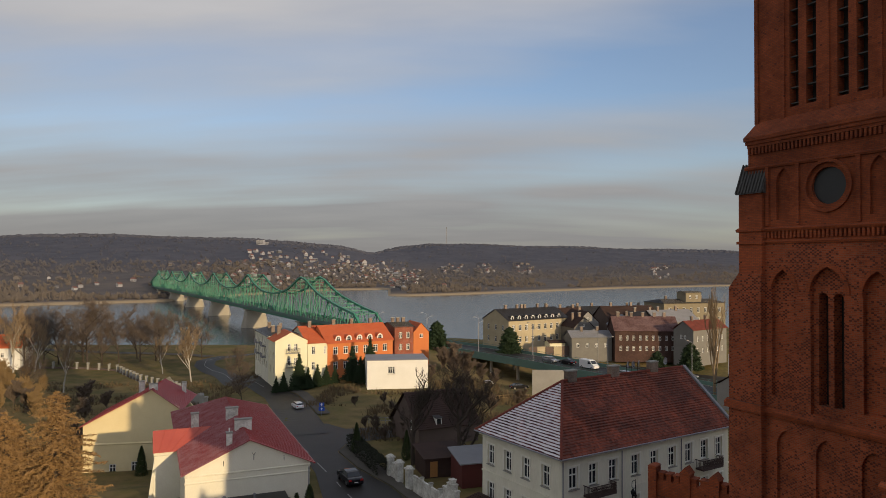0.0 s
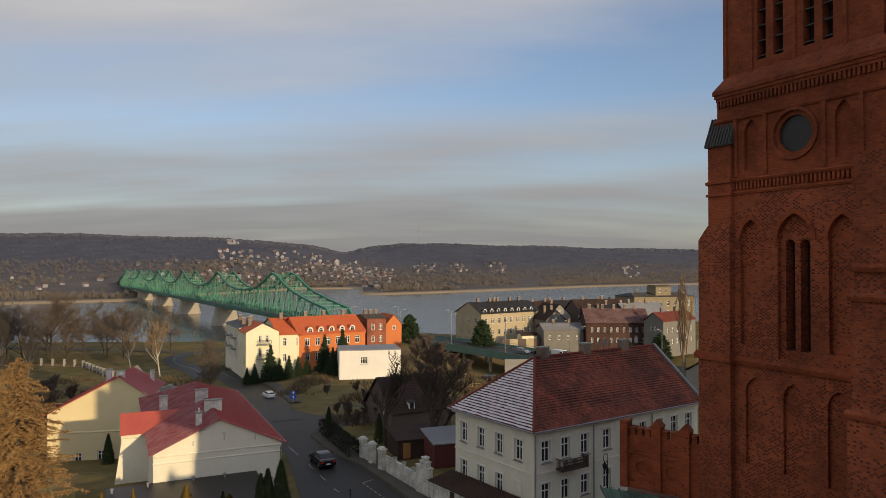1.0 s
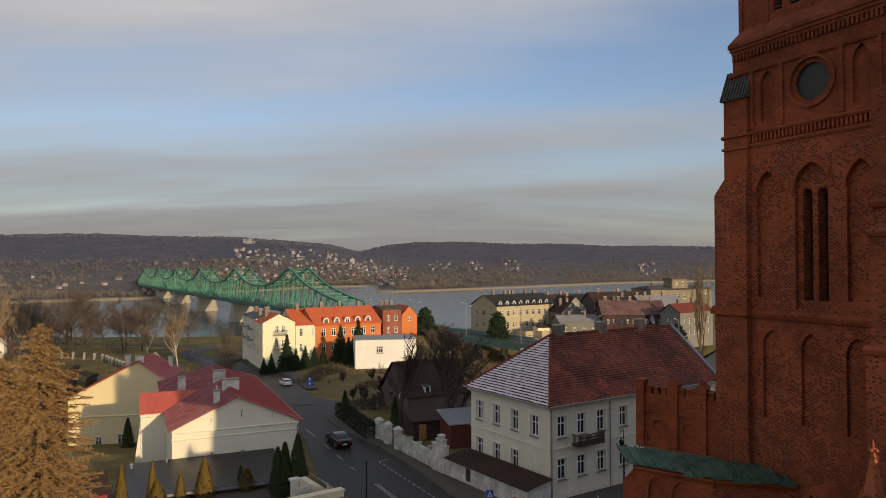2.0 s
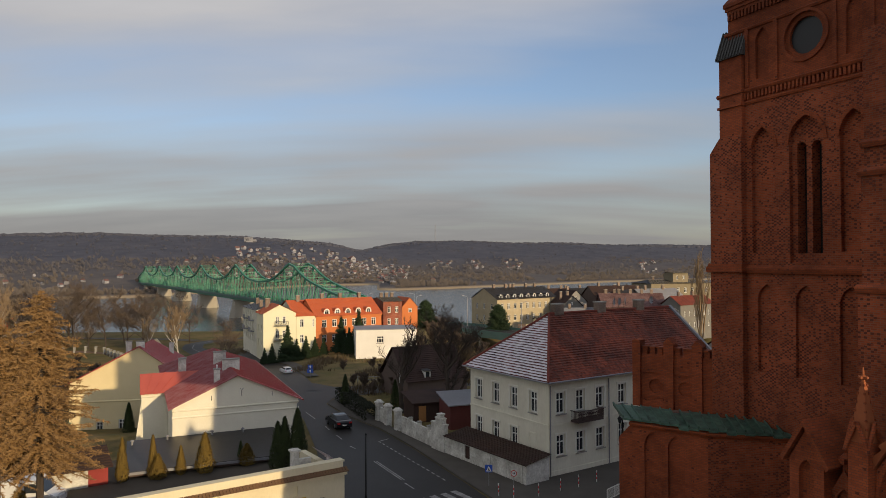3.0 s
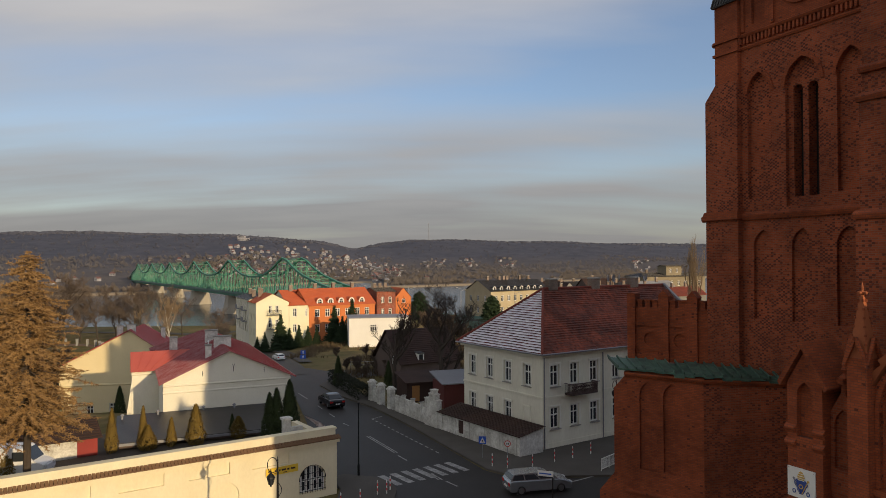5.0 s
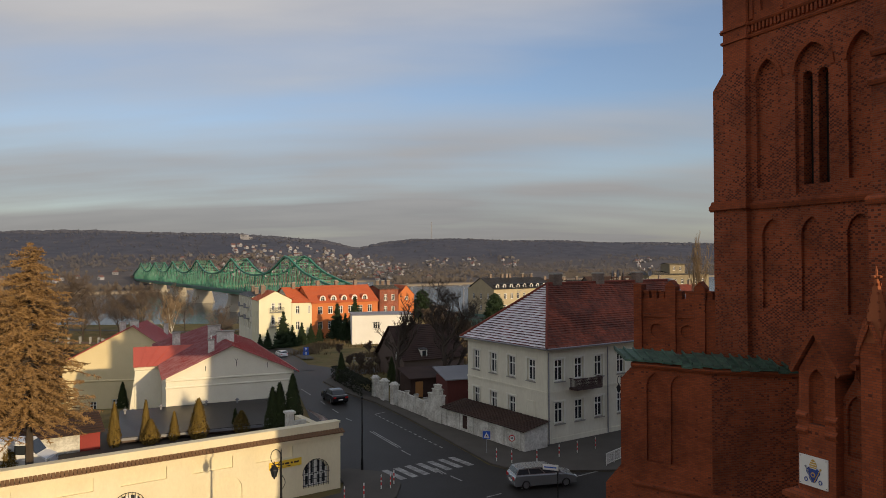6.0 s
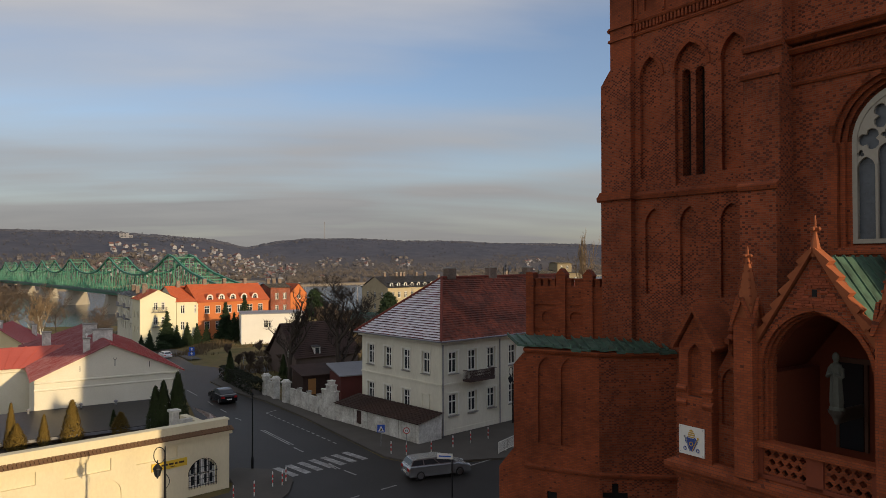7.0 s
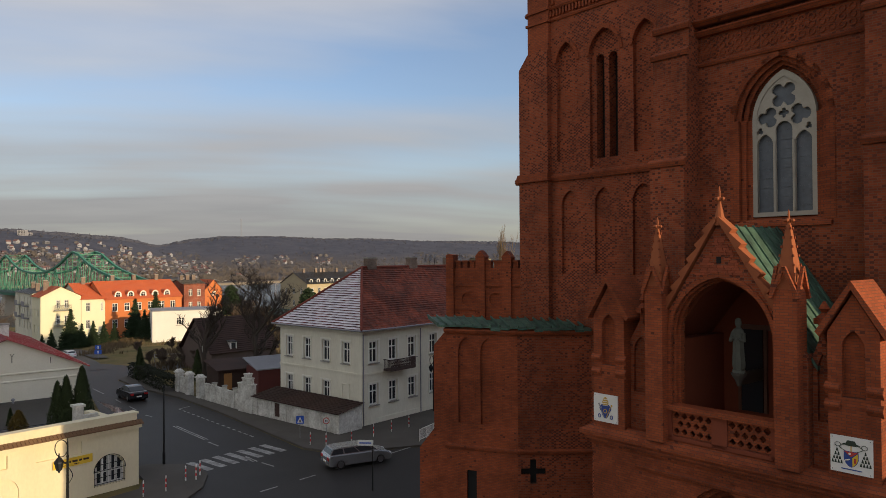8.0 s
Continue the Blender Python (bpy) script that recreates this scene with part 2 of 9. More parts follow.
TILE_RED = surface("old_clay_tile", (0.25, 0.062, 0.04), (0.10, 0.035, 0.028), rough=0.85, stain=0.5, grain=3.2, spread=0.2)
def frosted_tiles(name, axis, period, base, dark, frost, amount):
    """Clay tiles in courses, with hoar frost lying on the upper half of each course. axis: the local axis up the slope."""
    m = surface(name, base, dark, rough=0.85, stain=0.55, grain=3.6, spread=0.13)
    nt = m.node_tree
    N, L = nt.nodes.new, nt.links.new
    bs = nt.nodes["Principled BSDF"]
    col = bs.inputs["Base Color"].links[0].from_socket
    co, sep, n1 = N("ShaderNodeTexCoord"), N("ShaderNodeSeparateXYZ"), N("ShaderNodeTexNoise")
    L(co.outputs["Object"], sep.inputs[0]), L(co.outputs["Object"], n1.inputs["Vector"])
    n1.inputs["Scale"].default_value, n1.inputs["Detail"].default_value = 1.6, 5.0
    fr = N("ShaderNodeMath")
    fr.operation = "MULTIPLY_ADD"
    L(sep.outputs[axis], fr.inputs[0])
    fr.inputs[1].default_value, fr.inputs[2].default_value = 1 / period, 0.55 / period
    fc = N("ShaderNodeMath")
    fc.operation = "FRACT"
    L(fr.outputs[0], fc.inputs[0])
    ad = N("ShaderNodeMath")
    ad.operation = "MULTIPLY_ADD"
    L(n1.outputs[0], ad.inputs[0])
    ad.inputs[1].default_value = 0.9
    L(fc.outputs[0], ad.inputs[2])
    # every tile has its own tone, and soot lies in wide stains
    along = N("ShaderNodeVectorMath")
    along.operation = "MULTIPLY"
    L(co.outputs["Object"], along.inputs[0])
    along.inputs[1].default_value = (1 / period, 1 / 0.22, 0) if axis == "X" else (1 / 0.22, 1 / period, 0)
    cell, wn, soot = N("ShaderNodeVectorMath"), N("ShaderNodeTexWhiteNoise"), N("ShaderNodeTexNoise")
    cell.operation = "FLOOR"
    L(along.outputs[0], cell.inputs[0]), L(cell.outputs[0], wn.inputs["Vector"]), L(co.outputs["Object"], soot.inputs["Vector"])
    soot.inputs["Scale"].default_value, soot.inputs["Detail"].default_value = 0.3, 5.0
    tone, dirt, hsv = N("ShaderNodeMapRange"), N("ShaderNodeMapRange"), N("ShaderNodeHueSaturation")
    L(wn.outputs["Value"], tone.inputs[0]), L(soot.outputs[0], dirt.inputs[0])
    for k, v in enumerate((0.0, 1.0, 0.62, 1.3)):
        tone.inputs[k + 1].default_value = v
    for k, v in enumerate((0.36, 0.6, 0.42, 1.1)):
        dirt.inputs[k + 1].default_value = v
    both = N("ShaderNodeMath")
    both.operation = "MULTIPLY"
    L(tone.outputs[0], both.inputs[0]), L(dirt.outputs[0], both.inputs[1])
    L(both.outputs[0], hsv.inputs["Value"]), L(col, hsv.inputs["Color"])
    col = hsv.outputs[0]
    mr = N("ShaderNodeMapRange")
    L(ad.outputs[0], mr.inputs[0])
    for k, v in enumerate((0.84, 1.0, 0.0, amount)):
        mr.inputs[k + 1].default_value = v
    mx = N("ShaderNodeMix")
    mx.data_type = "RGBA"
    L(mr.outputs[0], mx.inputs["Factor"]), L(col, mx.inputs[6])
    mx.inputs[7].default_value = (*frost, 1)
    L(mx.outputs[2], bs.inputs["Base Color"])
    return m


TILE_HIP = frosted_tiles("frosted_hip_tiles", "X", 5.95 / 26, (0.15, 0.035, 0.030), (0.08, 0.024, 0.022), (0.74, 0.72, 0.74), 0.95)
TILE_STREET = frosted_tiles("street_slope_tiles", "Y", 6.4 / 27, (0.255, 0.056, 0.025), (0.10, 0.030, 0.020), (0.40, 0.26, 0.23), 0.16)
TILE_FROST = surface("frosted_clay_tile", (0.62, 0.60, 0.62), (0.30, 0.17, 0.15), rough=0.8, stain=1.1, grain=5, spread=0.2)
TILE_SAND = surface("sandy_brown_tile", (0.21, 0.115, 0.05), (0.10, 0.052, 0.028), rough=0.85, grain=5)
RED_TIN_FROST = surface("frosted_red_tin", (0.34, 0.16, 0.165), (0.25, 0.045, 0.045), rough=0.5, stain=0.9, grain=4.0, bump=0.1, spread=0.12)
TILE_ORANGE = surface("orange_clay_tile", (0.56, 0.14, 0.045), (0.42, 0.09, 0.035), rough=0.85)
# brick, old tile and pale render: waterfront shade is put into the colour
SHADED_BRICK = brickwork("shaded_dark_brick", (0.085, 0.043, 0.034), (0.060, 0.032, 0.026), (0.075, 0.052, 0.042))
TILE_PINK = surface("frosted_old_tile", (0.19, 0.115, 0.105), (0.075, 0.03, 0.027), rough=0.85, stain=0.35, grain=2.5, spread=0.12)
LIGHT_WALL = surface("shade_greyed_render", (0.215, 0.205, 0.18), (0.13, 0.122, 0.105), rough=0.9, stain=0.5)
OCHRE_WALL = surface("dull_ochre_render", (0.27, 0.225, 0.14), (0.18, 0.15, 0.10), rough=0.9, stain=0.4)
ROOF_DARK = surface("tarred_felt", (0.030, 0.027, 0.026), (0.016, 0.015, 0.015), rough=0.48, stain=0.6)
ROOF_BROWN = surface("brown_old_roof", (0.080, 0.046, 0.036), (0.032, 0.023, 0.020), rough=0.85)
ROOF_GREY = surface("grey_sheet_roof", (0.28, 0.28, 0.29), (0.17, 0.17, 0.18), rough=0.55)
CHIMNEY = brickwork("chimney_brick", (0.27, 0.20, 0.15), (0.20, 0.14, 0.105), (0.24, 0.21, 0.18))
FAR_BRICK = brickwork("house_brick", (0.34, 0.09, 0.05), (0.26, 0.07, 0.04), (0.25, 0.16, 0.12))
CONCRETE = surface("bridge_concrete", (0.42, 0.38, 0.30), (0.28, 0.25, 0.20), rough=0.9, stain=0.15)
TAN_WALL = surface("tan_render", (0.50, 0.42, 0.27), (0.33, 0.27, 0.17), rough=0.9, stain=0.4)
BRIDGE_GREEN = surface("green_bridge_paint", (0.05, 0.26, 0.155), (0.03, 0.16, 0.10), rough=0.5, stain=0.2, grain=1.0, bump=0.0)
DECK_GREEN = surface("grey_green_parapet", (0.12, 0.22, 0.18), (0.08, 0.14, 0.12), rough=0.6)
ASPHALT = surface("asphalt", (0.036, 0.0325, 0.0295), (0.020, 0.018, 0.0165), rough=0.55, grain=20, stain=0.25, spread=0.2)
PAVING = surface("concrete_paving", (0.115, 0.103, 0.088), (0.065, 0.059, 0.050), rough=0.85, grain=9)
KERB = surface("kerb_stone", (0.30, 0.29, 0.27), (0.20, 0.19, 0.18), rough=0.85)
ROAD_PAINT = surface("worn_road_paint", (0.42, 0.41, 0.38), (0.11, 0.105, 0.10), rough=0.7, grain=10, stain=1.5, spread=0.15)
BARK = surface("dark_bark", (0.075, 0.055, 0.04), (0.035, 0.027, 0.02), rough=0.95, grain=8)
TWIG = surface("brown_twigs", (0.150, 0.110, 0.078), (0.085, 0.063, 0.047), rough=0.95, bump=0)
BIRCH = surface("birch_bark", (0.62, 0.58, 0.50), (0.25, 0.22, 0.18), rough=0.9, grain=4)
BIRCH_TWIG = surface("birch_twigs", (0.30, 0.22, 0.13), (0.18, 0.12, 0.07), rough=0.95, bump=0)
BRUSH = surface("golden_brush_twigs", (0.30, 0.20, 0.085), (0.17, 0.11, 0.05), rough=0.95, grain=2.0, bump=0)
LARCH = surface("brown_larch_needles", (0.37, 0.225, 0.085), (0.165, 0.092, 0.036), rough=0.9, grain=2.5, stain=0.5, bump=0)
SPRUCE = surface("dark_green_needles", (0.035, 0.065, 0.022), (0.015, 0.03, 0.012), rough=0.9, grain=3, bump=0)
BLUE_SPRUCE = surface("pale_blue_needles", (0.16, 0.20, 0.13), (0.08, 0.11, 0.07), rough=0.9, grain=3, bump=0)
THUJA = surface("thuja_green", (0.06, 0.085, 0.022), (0.025, 0.038, 0.012), rough=0.9, grain=4, bump=0)
THUJA_GOLD = surface("thuja_gold", (0.24, 0.155, 0.025), (0.10, 0.07, 0.016), rough=0.9, grain=4, bump=0)
HEDGE = surface("hedge_leaves", (0.035, 0.04, 0.02), (0.015, 0.018, 0.01), rough=0.95, bump=0)
PANE = glass_mat("window_glass")
CAR_BLACK = surface("black_car_paint", (0.012, 0.012, 0.014), (0.01, 0.01, 0.012), rough=0.18, bump=0, gloss_var=0.03)
CAR_SILVER = surface("silver_car_paint", (0.42, 0.43, 0.44), (0.38, 0.39, 0.40), rough=0.25, metal=0.7, bump=0, gloss_var=0.03)
CAR_WHITE = surface("white_car_paint", (0.75, 0.75, 0.74), (0.68, 0.68, 0.67), rough=0.25, bump=0, gloss_var=0.03)
RUBBER = surface("tyre_rubber", (0.02, 0.02, 0.02), (0.013, 0.013, 0.013), rough=0.85)
RIM = surface("alloy_rim", (0.45, 0.45, 0.46), (0.35, 0.35, 0.36), rough=0.3, metal=0.9, bump=0)
LAMP_RED = surface("red_lamp_lens", (0.45, 0.02, 0.02), (0.35, 0.015, 0.015), rough=0.2, bump=0)
LAMP_CLEAR = surface("clear_lamp_lens", (0.6, 0.6, 0.58), (0.5, 0.5, 0.5), rough=0.15, bump=0)
COAT_BLUE = surface("coat_blue", (0.03, 0.07, 0.30), (0.02, 0.05, 0.22), rough=0.6, bump=0)
COAT_GOLD = surface("coat_gold", (0.62, 0.40, 0.08), (0.45, 0.28, 0.05), rough=0.6, bump=0)
COAT_RED = surface("coat_red", (0.50, 0.05, 0.04), (0.40, 0.04, 0.03), rough=0.6, bump=0)
GARAGE_RED = surface("faded_red_paint", (0.30, 0.035, 0.028), (0.20, 0.025, 0.02), rough=0.75)
COAT_DARK = surface("coat_dark_green", (0.03, 0.05, 0.03), (0.02, 0.03, 0.02), rough=0.6, bump=0)

for m_dull in (ASPHALT, PAVING, TILE_STREET, TILE_HIP, GREY_WHITE, OLD_WHITE, ROOF_BROWN, TILE_RED, RED_TIN_FROST):
    m_dull.node_tree.nodes["Principled BSDF"].inputs["Specular IOR Level"].default_value = 0.18


# ---- mesh helpers ----
def part(name, bm, material, parent=None, label=""):
    me = bpy.data.meshes.new(name)
    bmesh.ops.remove_doubles(bm, verts=bm.verts, dist=0.0004)
    bmesh.ops.recalc_face_normals(bm, faces=bm.faces)
    bm.to_mesh(me)
    bm.free()
    me.materials.append(material)
    ob = new(name, me)
    ob.parent = parent
    return tagged(ob, label)


def thing(name, m, label, category, group="", kind=""):
    ob = new(name)
    ob.empty_display_size = 0.3
    ob.matrix_world = m
    return tagged(ob, label, category, group, kind)


def solo(name, bm, material, label, category, group="", kind="", m=None):
    ob = part(name, bm, material)
    if m is not None:
        ob.matrix_world = m
    return tagged(ob, label, category, group, kind)


def frame_at(x, y, z, dx, dy):
    """Local frame: x runs along (dx, dy), y to its left, z up."""
    n = math.hypot(dx, dy)
    return Matrix(((dx / n, -dy / n, 0, x), (dy / n, dx / n, 0, y), (0, 0, 1, z), (0, 0, 0, 1)))


def quad(bm, *pts):
    return bm.faces.new([bm.verts.new(p) for p in pts])


def box(bm, x0, x1, y0, y1, z0, z1, taper=0.0):
    t = taper
    b = [bm.verts.new(p) for p in ((x0, y0, z0), (x1, y0, z0), (x1, y1, z0), (x0, y1, z0))]
    c = [bm.verts.new(p) for p in ((x0 + t, y0 + t, z1), (x1 - t, y0 + t, z1), (x1 - t, y1 - t, z1), (x0 + t, y1 - t, z1))]
    bm.faces.new(b[::-1]), bm.faces.new(c)
    for i in range(4):
        j = (i + 1) % 4
        bm.faces.new((b[i], b[j], c[j], c[i]))


def prism(bm, pts, z0, z1):
    b, c = [bm.verts.new((x, y, z0)) for x, y in pts], [bm.verts.new((x, y, z1)) for x, y in pts]
    bm.faces.new(b[::-1]), bm.faces.new(c)
    for i in range(len(pts)):
        j = (i + 1) % len(pts)
        bm.faces.new((b[i], b[j], c[j], c[i]))


def slab(bm, pts, axis, a0, a1):
    """A flat outline given as (u, z), thick from a0 to a1 along y (axis 1) or x (axis 0)."""
    f = (lambda u, z, a: (u, a, z)) if axis == 1 else (lambda u, z, a: (a, u, z))
    b, c = [bm.verts.new(f(u, z, a0)) for u, z in pts], [bm.verts.new(f(u, z, a1)) for u, z in pts]
    bm.faces.new(b[::-1]), bm.faces.new(c)
    for i in range(len(pts)):
        j = (i + 1) % len(pts)
        bm.faces.new((b[i], b[j], c[j], c[i]))


def sheet(bm, pts, thick=0.12):
    """A flat roof face given by its corners, thickened downwards."""
    top = [bm.verts.new(p) for p in pts]
    low = [bm.verts.new((p[0], p[1], p[2] - thick)) for p in pts]
    bm.faces.new(top), bm.faces.new(low[::-1])
    for i in range(len(pts)):
        j = (i + 1) % len(pts)
        bm.faces.new((top[i], low[i], low[j], top[j]))


def tube(bm, a, b, r0, r1, n=6):
    a, b = Vector(a), Vector(b)
    d = (b - a).normalized()
    u = d.orthogonal().normalized()
    v = d.cross(u)
    rings = []
    for p, r in ((a, r0), (b, r1)):
        rings.append([bm.verts.new(p + (u * math.cos(k * math.tau / n) + v * math.sin(k * math.tau / n)) * r) for k in range(n)])
    for k in range(n):
        j = (k + 1) % n
        bm.faces.new((rings[0][k], rings[0][j], rings[1][j], rings[1][k]))
    bm.faces.new(rings[0][::-1]), bm.faces.new(rings[1])


def bar(bm, a, b, w, h):
    """A square bar from a to b."""
    a, b = Vector(a), Vector(b)
    d = (b - a).normalized()
    u = d.cross(Vector((0, 0, 1)))
    u = u.normalized() if u.length > 1e-4 else Vector((1, 0, 0))
    v = u.cross(d)
    ra = [bm.verts.new(a + u * (w / 2) * i + v * (h / 2) * j) for i, j in ((-1, -1), (1, -1), (1, 1), (-1, 1))]
    rb = [bm.verts.new(b + u * (w / 2) * i + v * (h / 2) * j) for i, j in ((-1, -1), (1, -1), (1, 1), (-1, 1))]
    bm.faces.new(ra[::-1]), bm.faces.new(rb)
    for k in range(4):
        j = (k + 1) % 4
        bm.faces.new((ra[k], ra[j], rb[j], rb[k]))


def rect(x0, x1, z0, z1):
    return [(x0, z0), (x1, z0), (x1, z1), (x0, z1)]


def pointed(x0, x1, z0, spring, apex, n=7):
    """Outline of a pointed arch."""
    w, h = (x1 - x0) / 2, apex - spring
    xm = (x0 + x1) / 2
    k = max(0.0, (h * h - w * w) / (2 * w))
    r = w + k
    a1 = math.atan2(h, k)
    right = [(xm - k + r * math.cos(a1 * i / n), spring + r * math.sin(a1 * i / n)) for i in range(n + 1)]
    left = [(2 * xm - x, z) for x, z in reversed(right[:-1])]
    return [(x0, z0), (x1, z0)] + right + left


def rounded(x0, x1, z0, spring, n=10):
    r, xm = (x1 - x0) / 2, (x0 + x1) / 2
    return [(x0, z0), (x1, z0)] + [(xm + r * math.cos(math.pi * i / n), spring + r * math.sin(math.pi * i / n)) for i in range(n + 1)]


def disc(xc, zc, r, n=24):
    return [(xc + r * math.cos(i * math.tau / n), zc + r * math.sin(i * math.tau / n)) for i in range(n)]


def wall(bm, outer, holes, y0=0.0, thick=0.4, back=True, to=None):
    """An upright wall in the x-z plane with its face at y0 (facing -y). holes: (outline, depth); depth None cuts right through,
    a number leaves a blind recess that deep, a negative one a recess with no back."""
    to = to or (lambda u, z, y: (u, y, z))
    loops = [[Vector((u, z, 0)) for u, z in outer]] + [[Vector((u, z, 0)) for u, z in h] for h, _ in holes]
    flat = [p for lp in loops for p in lp]
    tris = geometry.tessellate_polygon(loops)
    for y in ((y0, y0 + thick) if back and all(d is None for _, d in holes) else (y0,)):
        vs = [bm.verts.new(to(p.x, p.y, y)) for p in flat]
        for t in tris:
            try:
                bm.faces.new([vs[i] for i in t])
            except ValueError:
                pass
    for h, d in holes:
        dd = thick if d is None else abs(d)
        a, b = [bm.verts.new(to(u, z, y0)) for u, z in h], [bm.verts.new(to(u, z, y0 + dd)) for u, z in h]
        for i in range(len(h)):
            j = (i + 1) % len(h)
            bm.faces.new((a[i], a[j], b[j], b[i]))
        if d is not None and d > 0:
            bm.faces.new(b)
    a, b = [bm.verts.new(to(u, z, y0)) for u, z in outer], [bm.verts.new(to(u, z, y0 + thick)) for u, z in outer]
    for i in range(len(outer)):
        j = (i + 1) % len(outer)
        bm.faces.new((a[i], a[j], b[j], b[i]))


def lathe(bm, prof, xc=0.0, yc=0.0, n=10):
    rings = [[bm.verts.new((xc + r * math.cos(k * math.tau / n), yc + r * math.sin(k * math.tau / n), z)) for k in range(n)] for r, z in prof]
    for a, b in zip(rings, rings[1:]):
        for k in range(n):
            j = (k + 1) % n
            bm.faces.new((a[k], a[j], b[j], b[k]))
    bm.faces.new(rings[0][::-1]), bm.faces.new(rings[-1])


def ss(a, b, t):
    t = min(1.0, max(0.0, (t - a) / (b - a)))
    return t * t * (3 - 2 * t)

# ---- ground: one sheet from the church hill down to the river and up the far hills ----
FAR_BANK = ((-1500, 430), (-370, 586), (-265, 655), (-225, 780), (-150, 935), (-78, 955), (-60, 790), (-40, 778), (12, 812), (123, 908), (271, 1040), (430, 1130), (1500, 1700))
HILL_AZ = (-2.5, -0.634, -0.55, -0.47, -0.40, -0.31, -0.22, -0.15, -0.10, -0.06, -0.02, 0.06, 0.175, 0.30, 0.42, 0.7, 2.5)
HILL_TOP = (74, 76, 79, 80, 77, 73, 68, 59, 47, 66, 75, 74, 70, 63, 58, 60, 60)
WATER_Z = -14.0


def far_bank(x):
    return float(np.interp(x, [p[0] for p in FAR_BANK], [p[1] for p in FAR_BANK]))


def ground_z(x, y):
    if y < -60:
        return 0.0
    z = -1.5 * ss(95, 150, y)
    z -= 4.6 * ss(76, 96, y) * ss(24, 36, -x) * (1 - ss(104, 128, y) * (1 - ss(44, 60, -x)))
    z -= 6.0 * ss(215, 250, y) * ss(-45, -25, x) * (1 - ss(26, 40, x))
    z -= 2.0 * ss(108, 160, y) * ss(16, 36, -x) * (1 - ss(48, 70, -x))
    z -= 5.5 * ss(4, 30, x) * ss(112, 175, y) * (1 - 0.8 * ss(200, 225, y))
    z -= 4.5 * ss(120, 230, y) * ss(45, 80, -x)
    z -= 3.2 * ss(-3, 9, x) * (1 - ss(12, 28, x)) * ss(158, 182, y) * (1 - ss(206, 224, y))
    near = 338 + 0.03 * x
    z = z + (-18 - z) * ss(near - 40, near + 14, y)
    fb = far_bank(x)
    if y > fb - 12:
        z = -18 + 6.0 * ss(fb - 12, fb + 10, y) + 8 * ss(fb + 10, fb + 320, y)
        az = x / max(y, 1)
        top = float(np.interp(az, HILL_AZ, HILL_TOP)) - 8
        k = ss(-0.16, -0.04, az)
        r0, r1 = 760 + 480 * k, 1480 + 450 * k
        z += (top + 4 - z) * ss(max(r0, fb + 60), r1, y) * (1 - 0.25 * ss(r1, 4500, y))
        z += 5.0 * ss(fb + 20, fb + 260, y) * (noise.noise((x * 0.006, y * 0.006, 3.0)) + 0.4 * noise.noise((x * 0.03, y * 0.03, 7.0)))
    return z


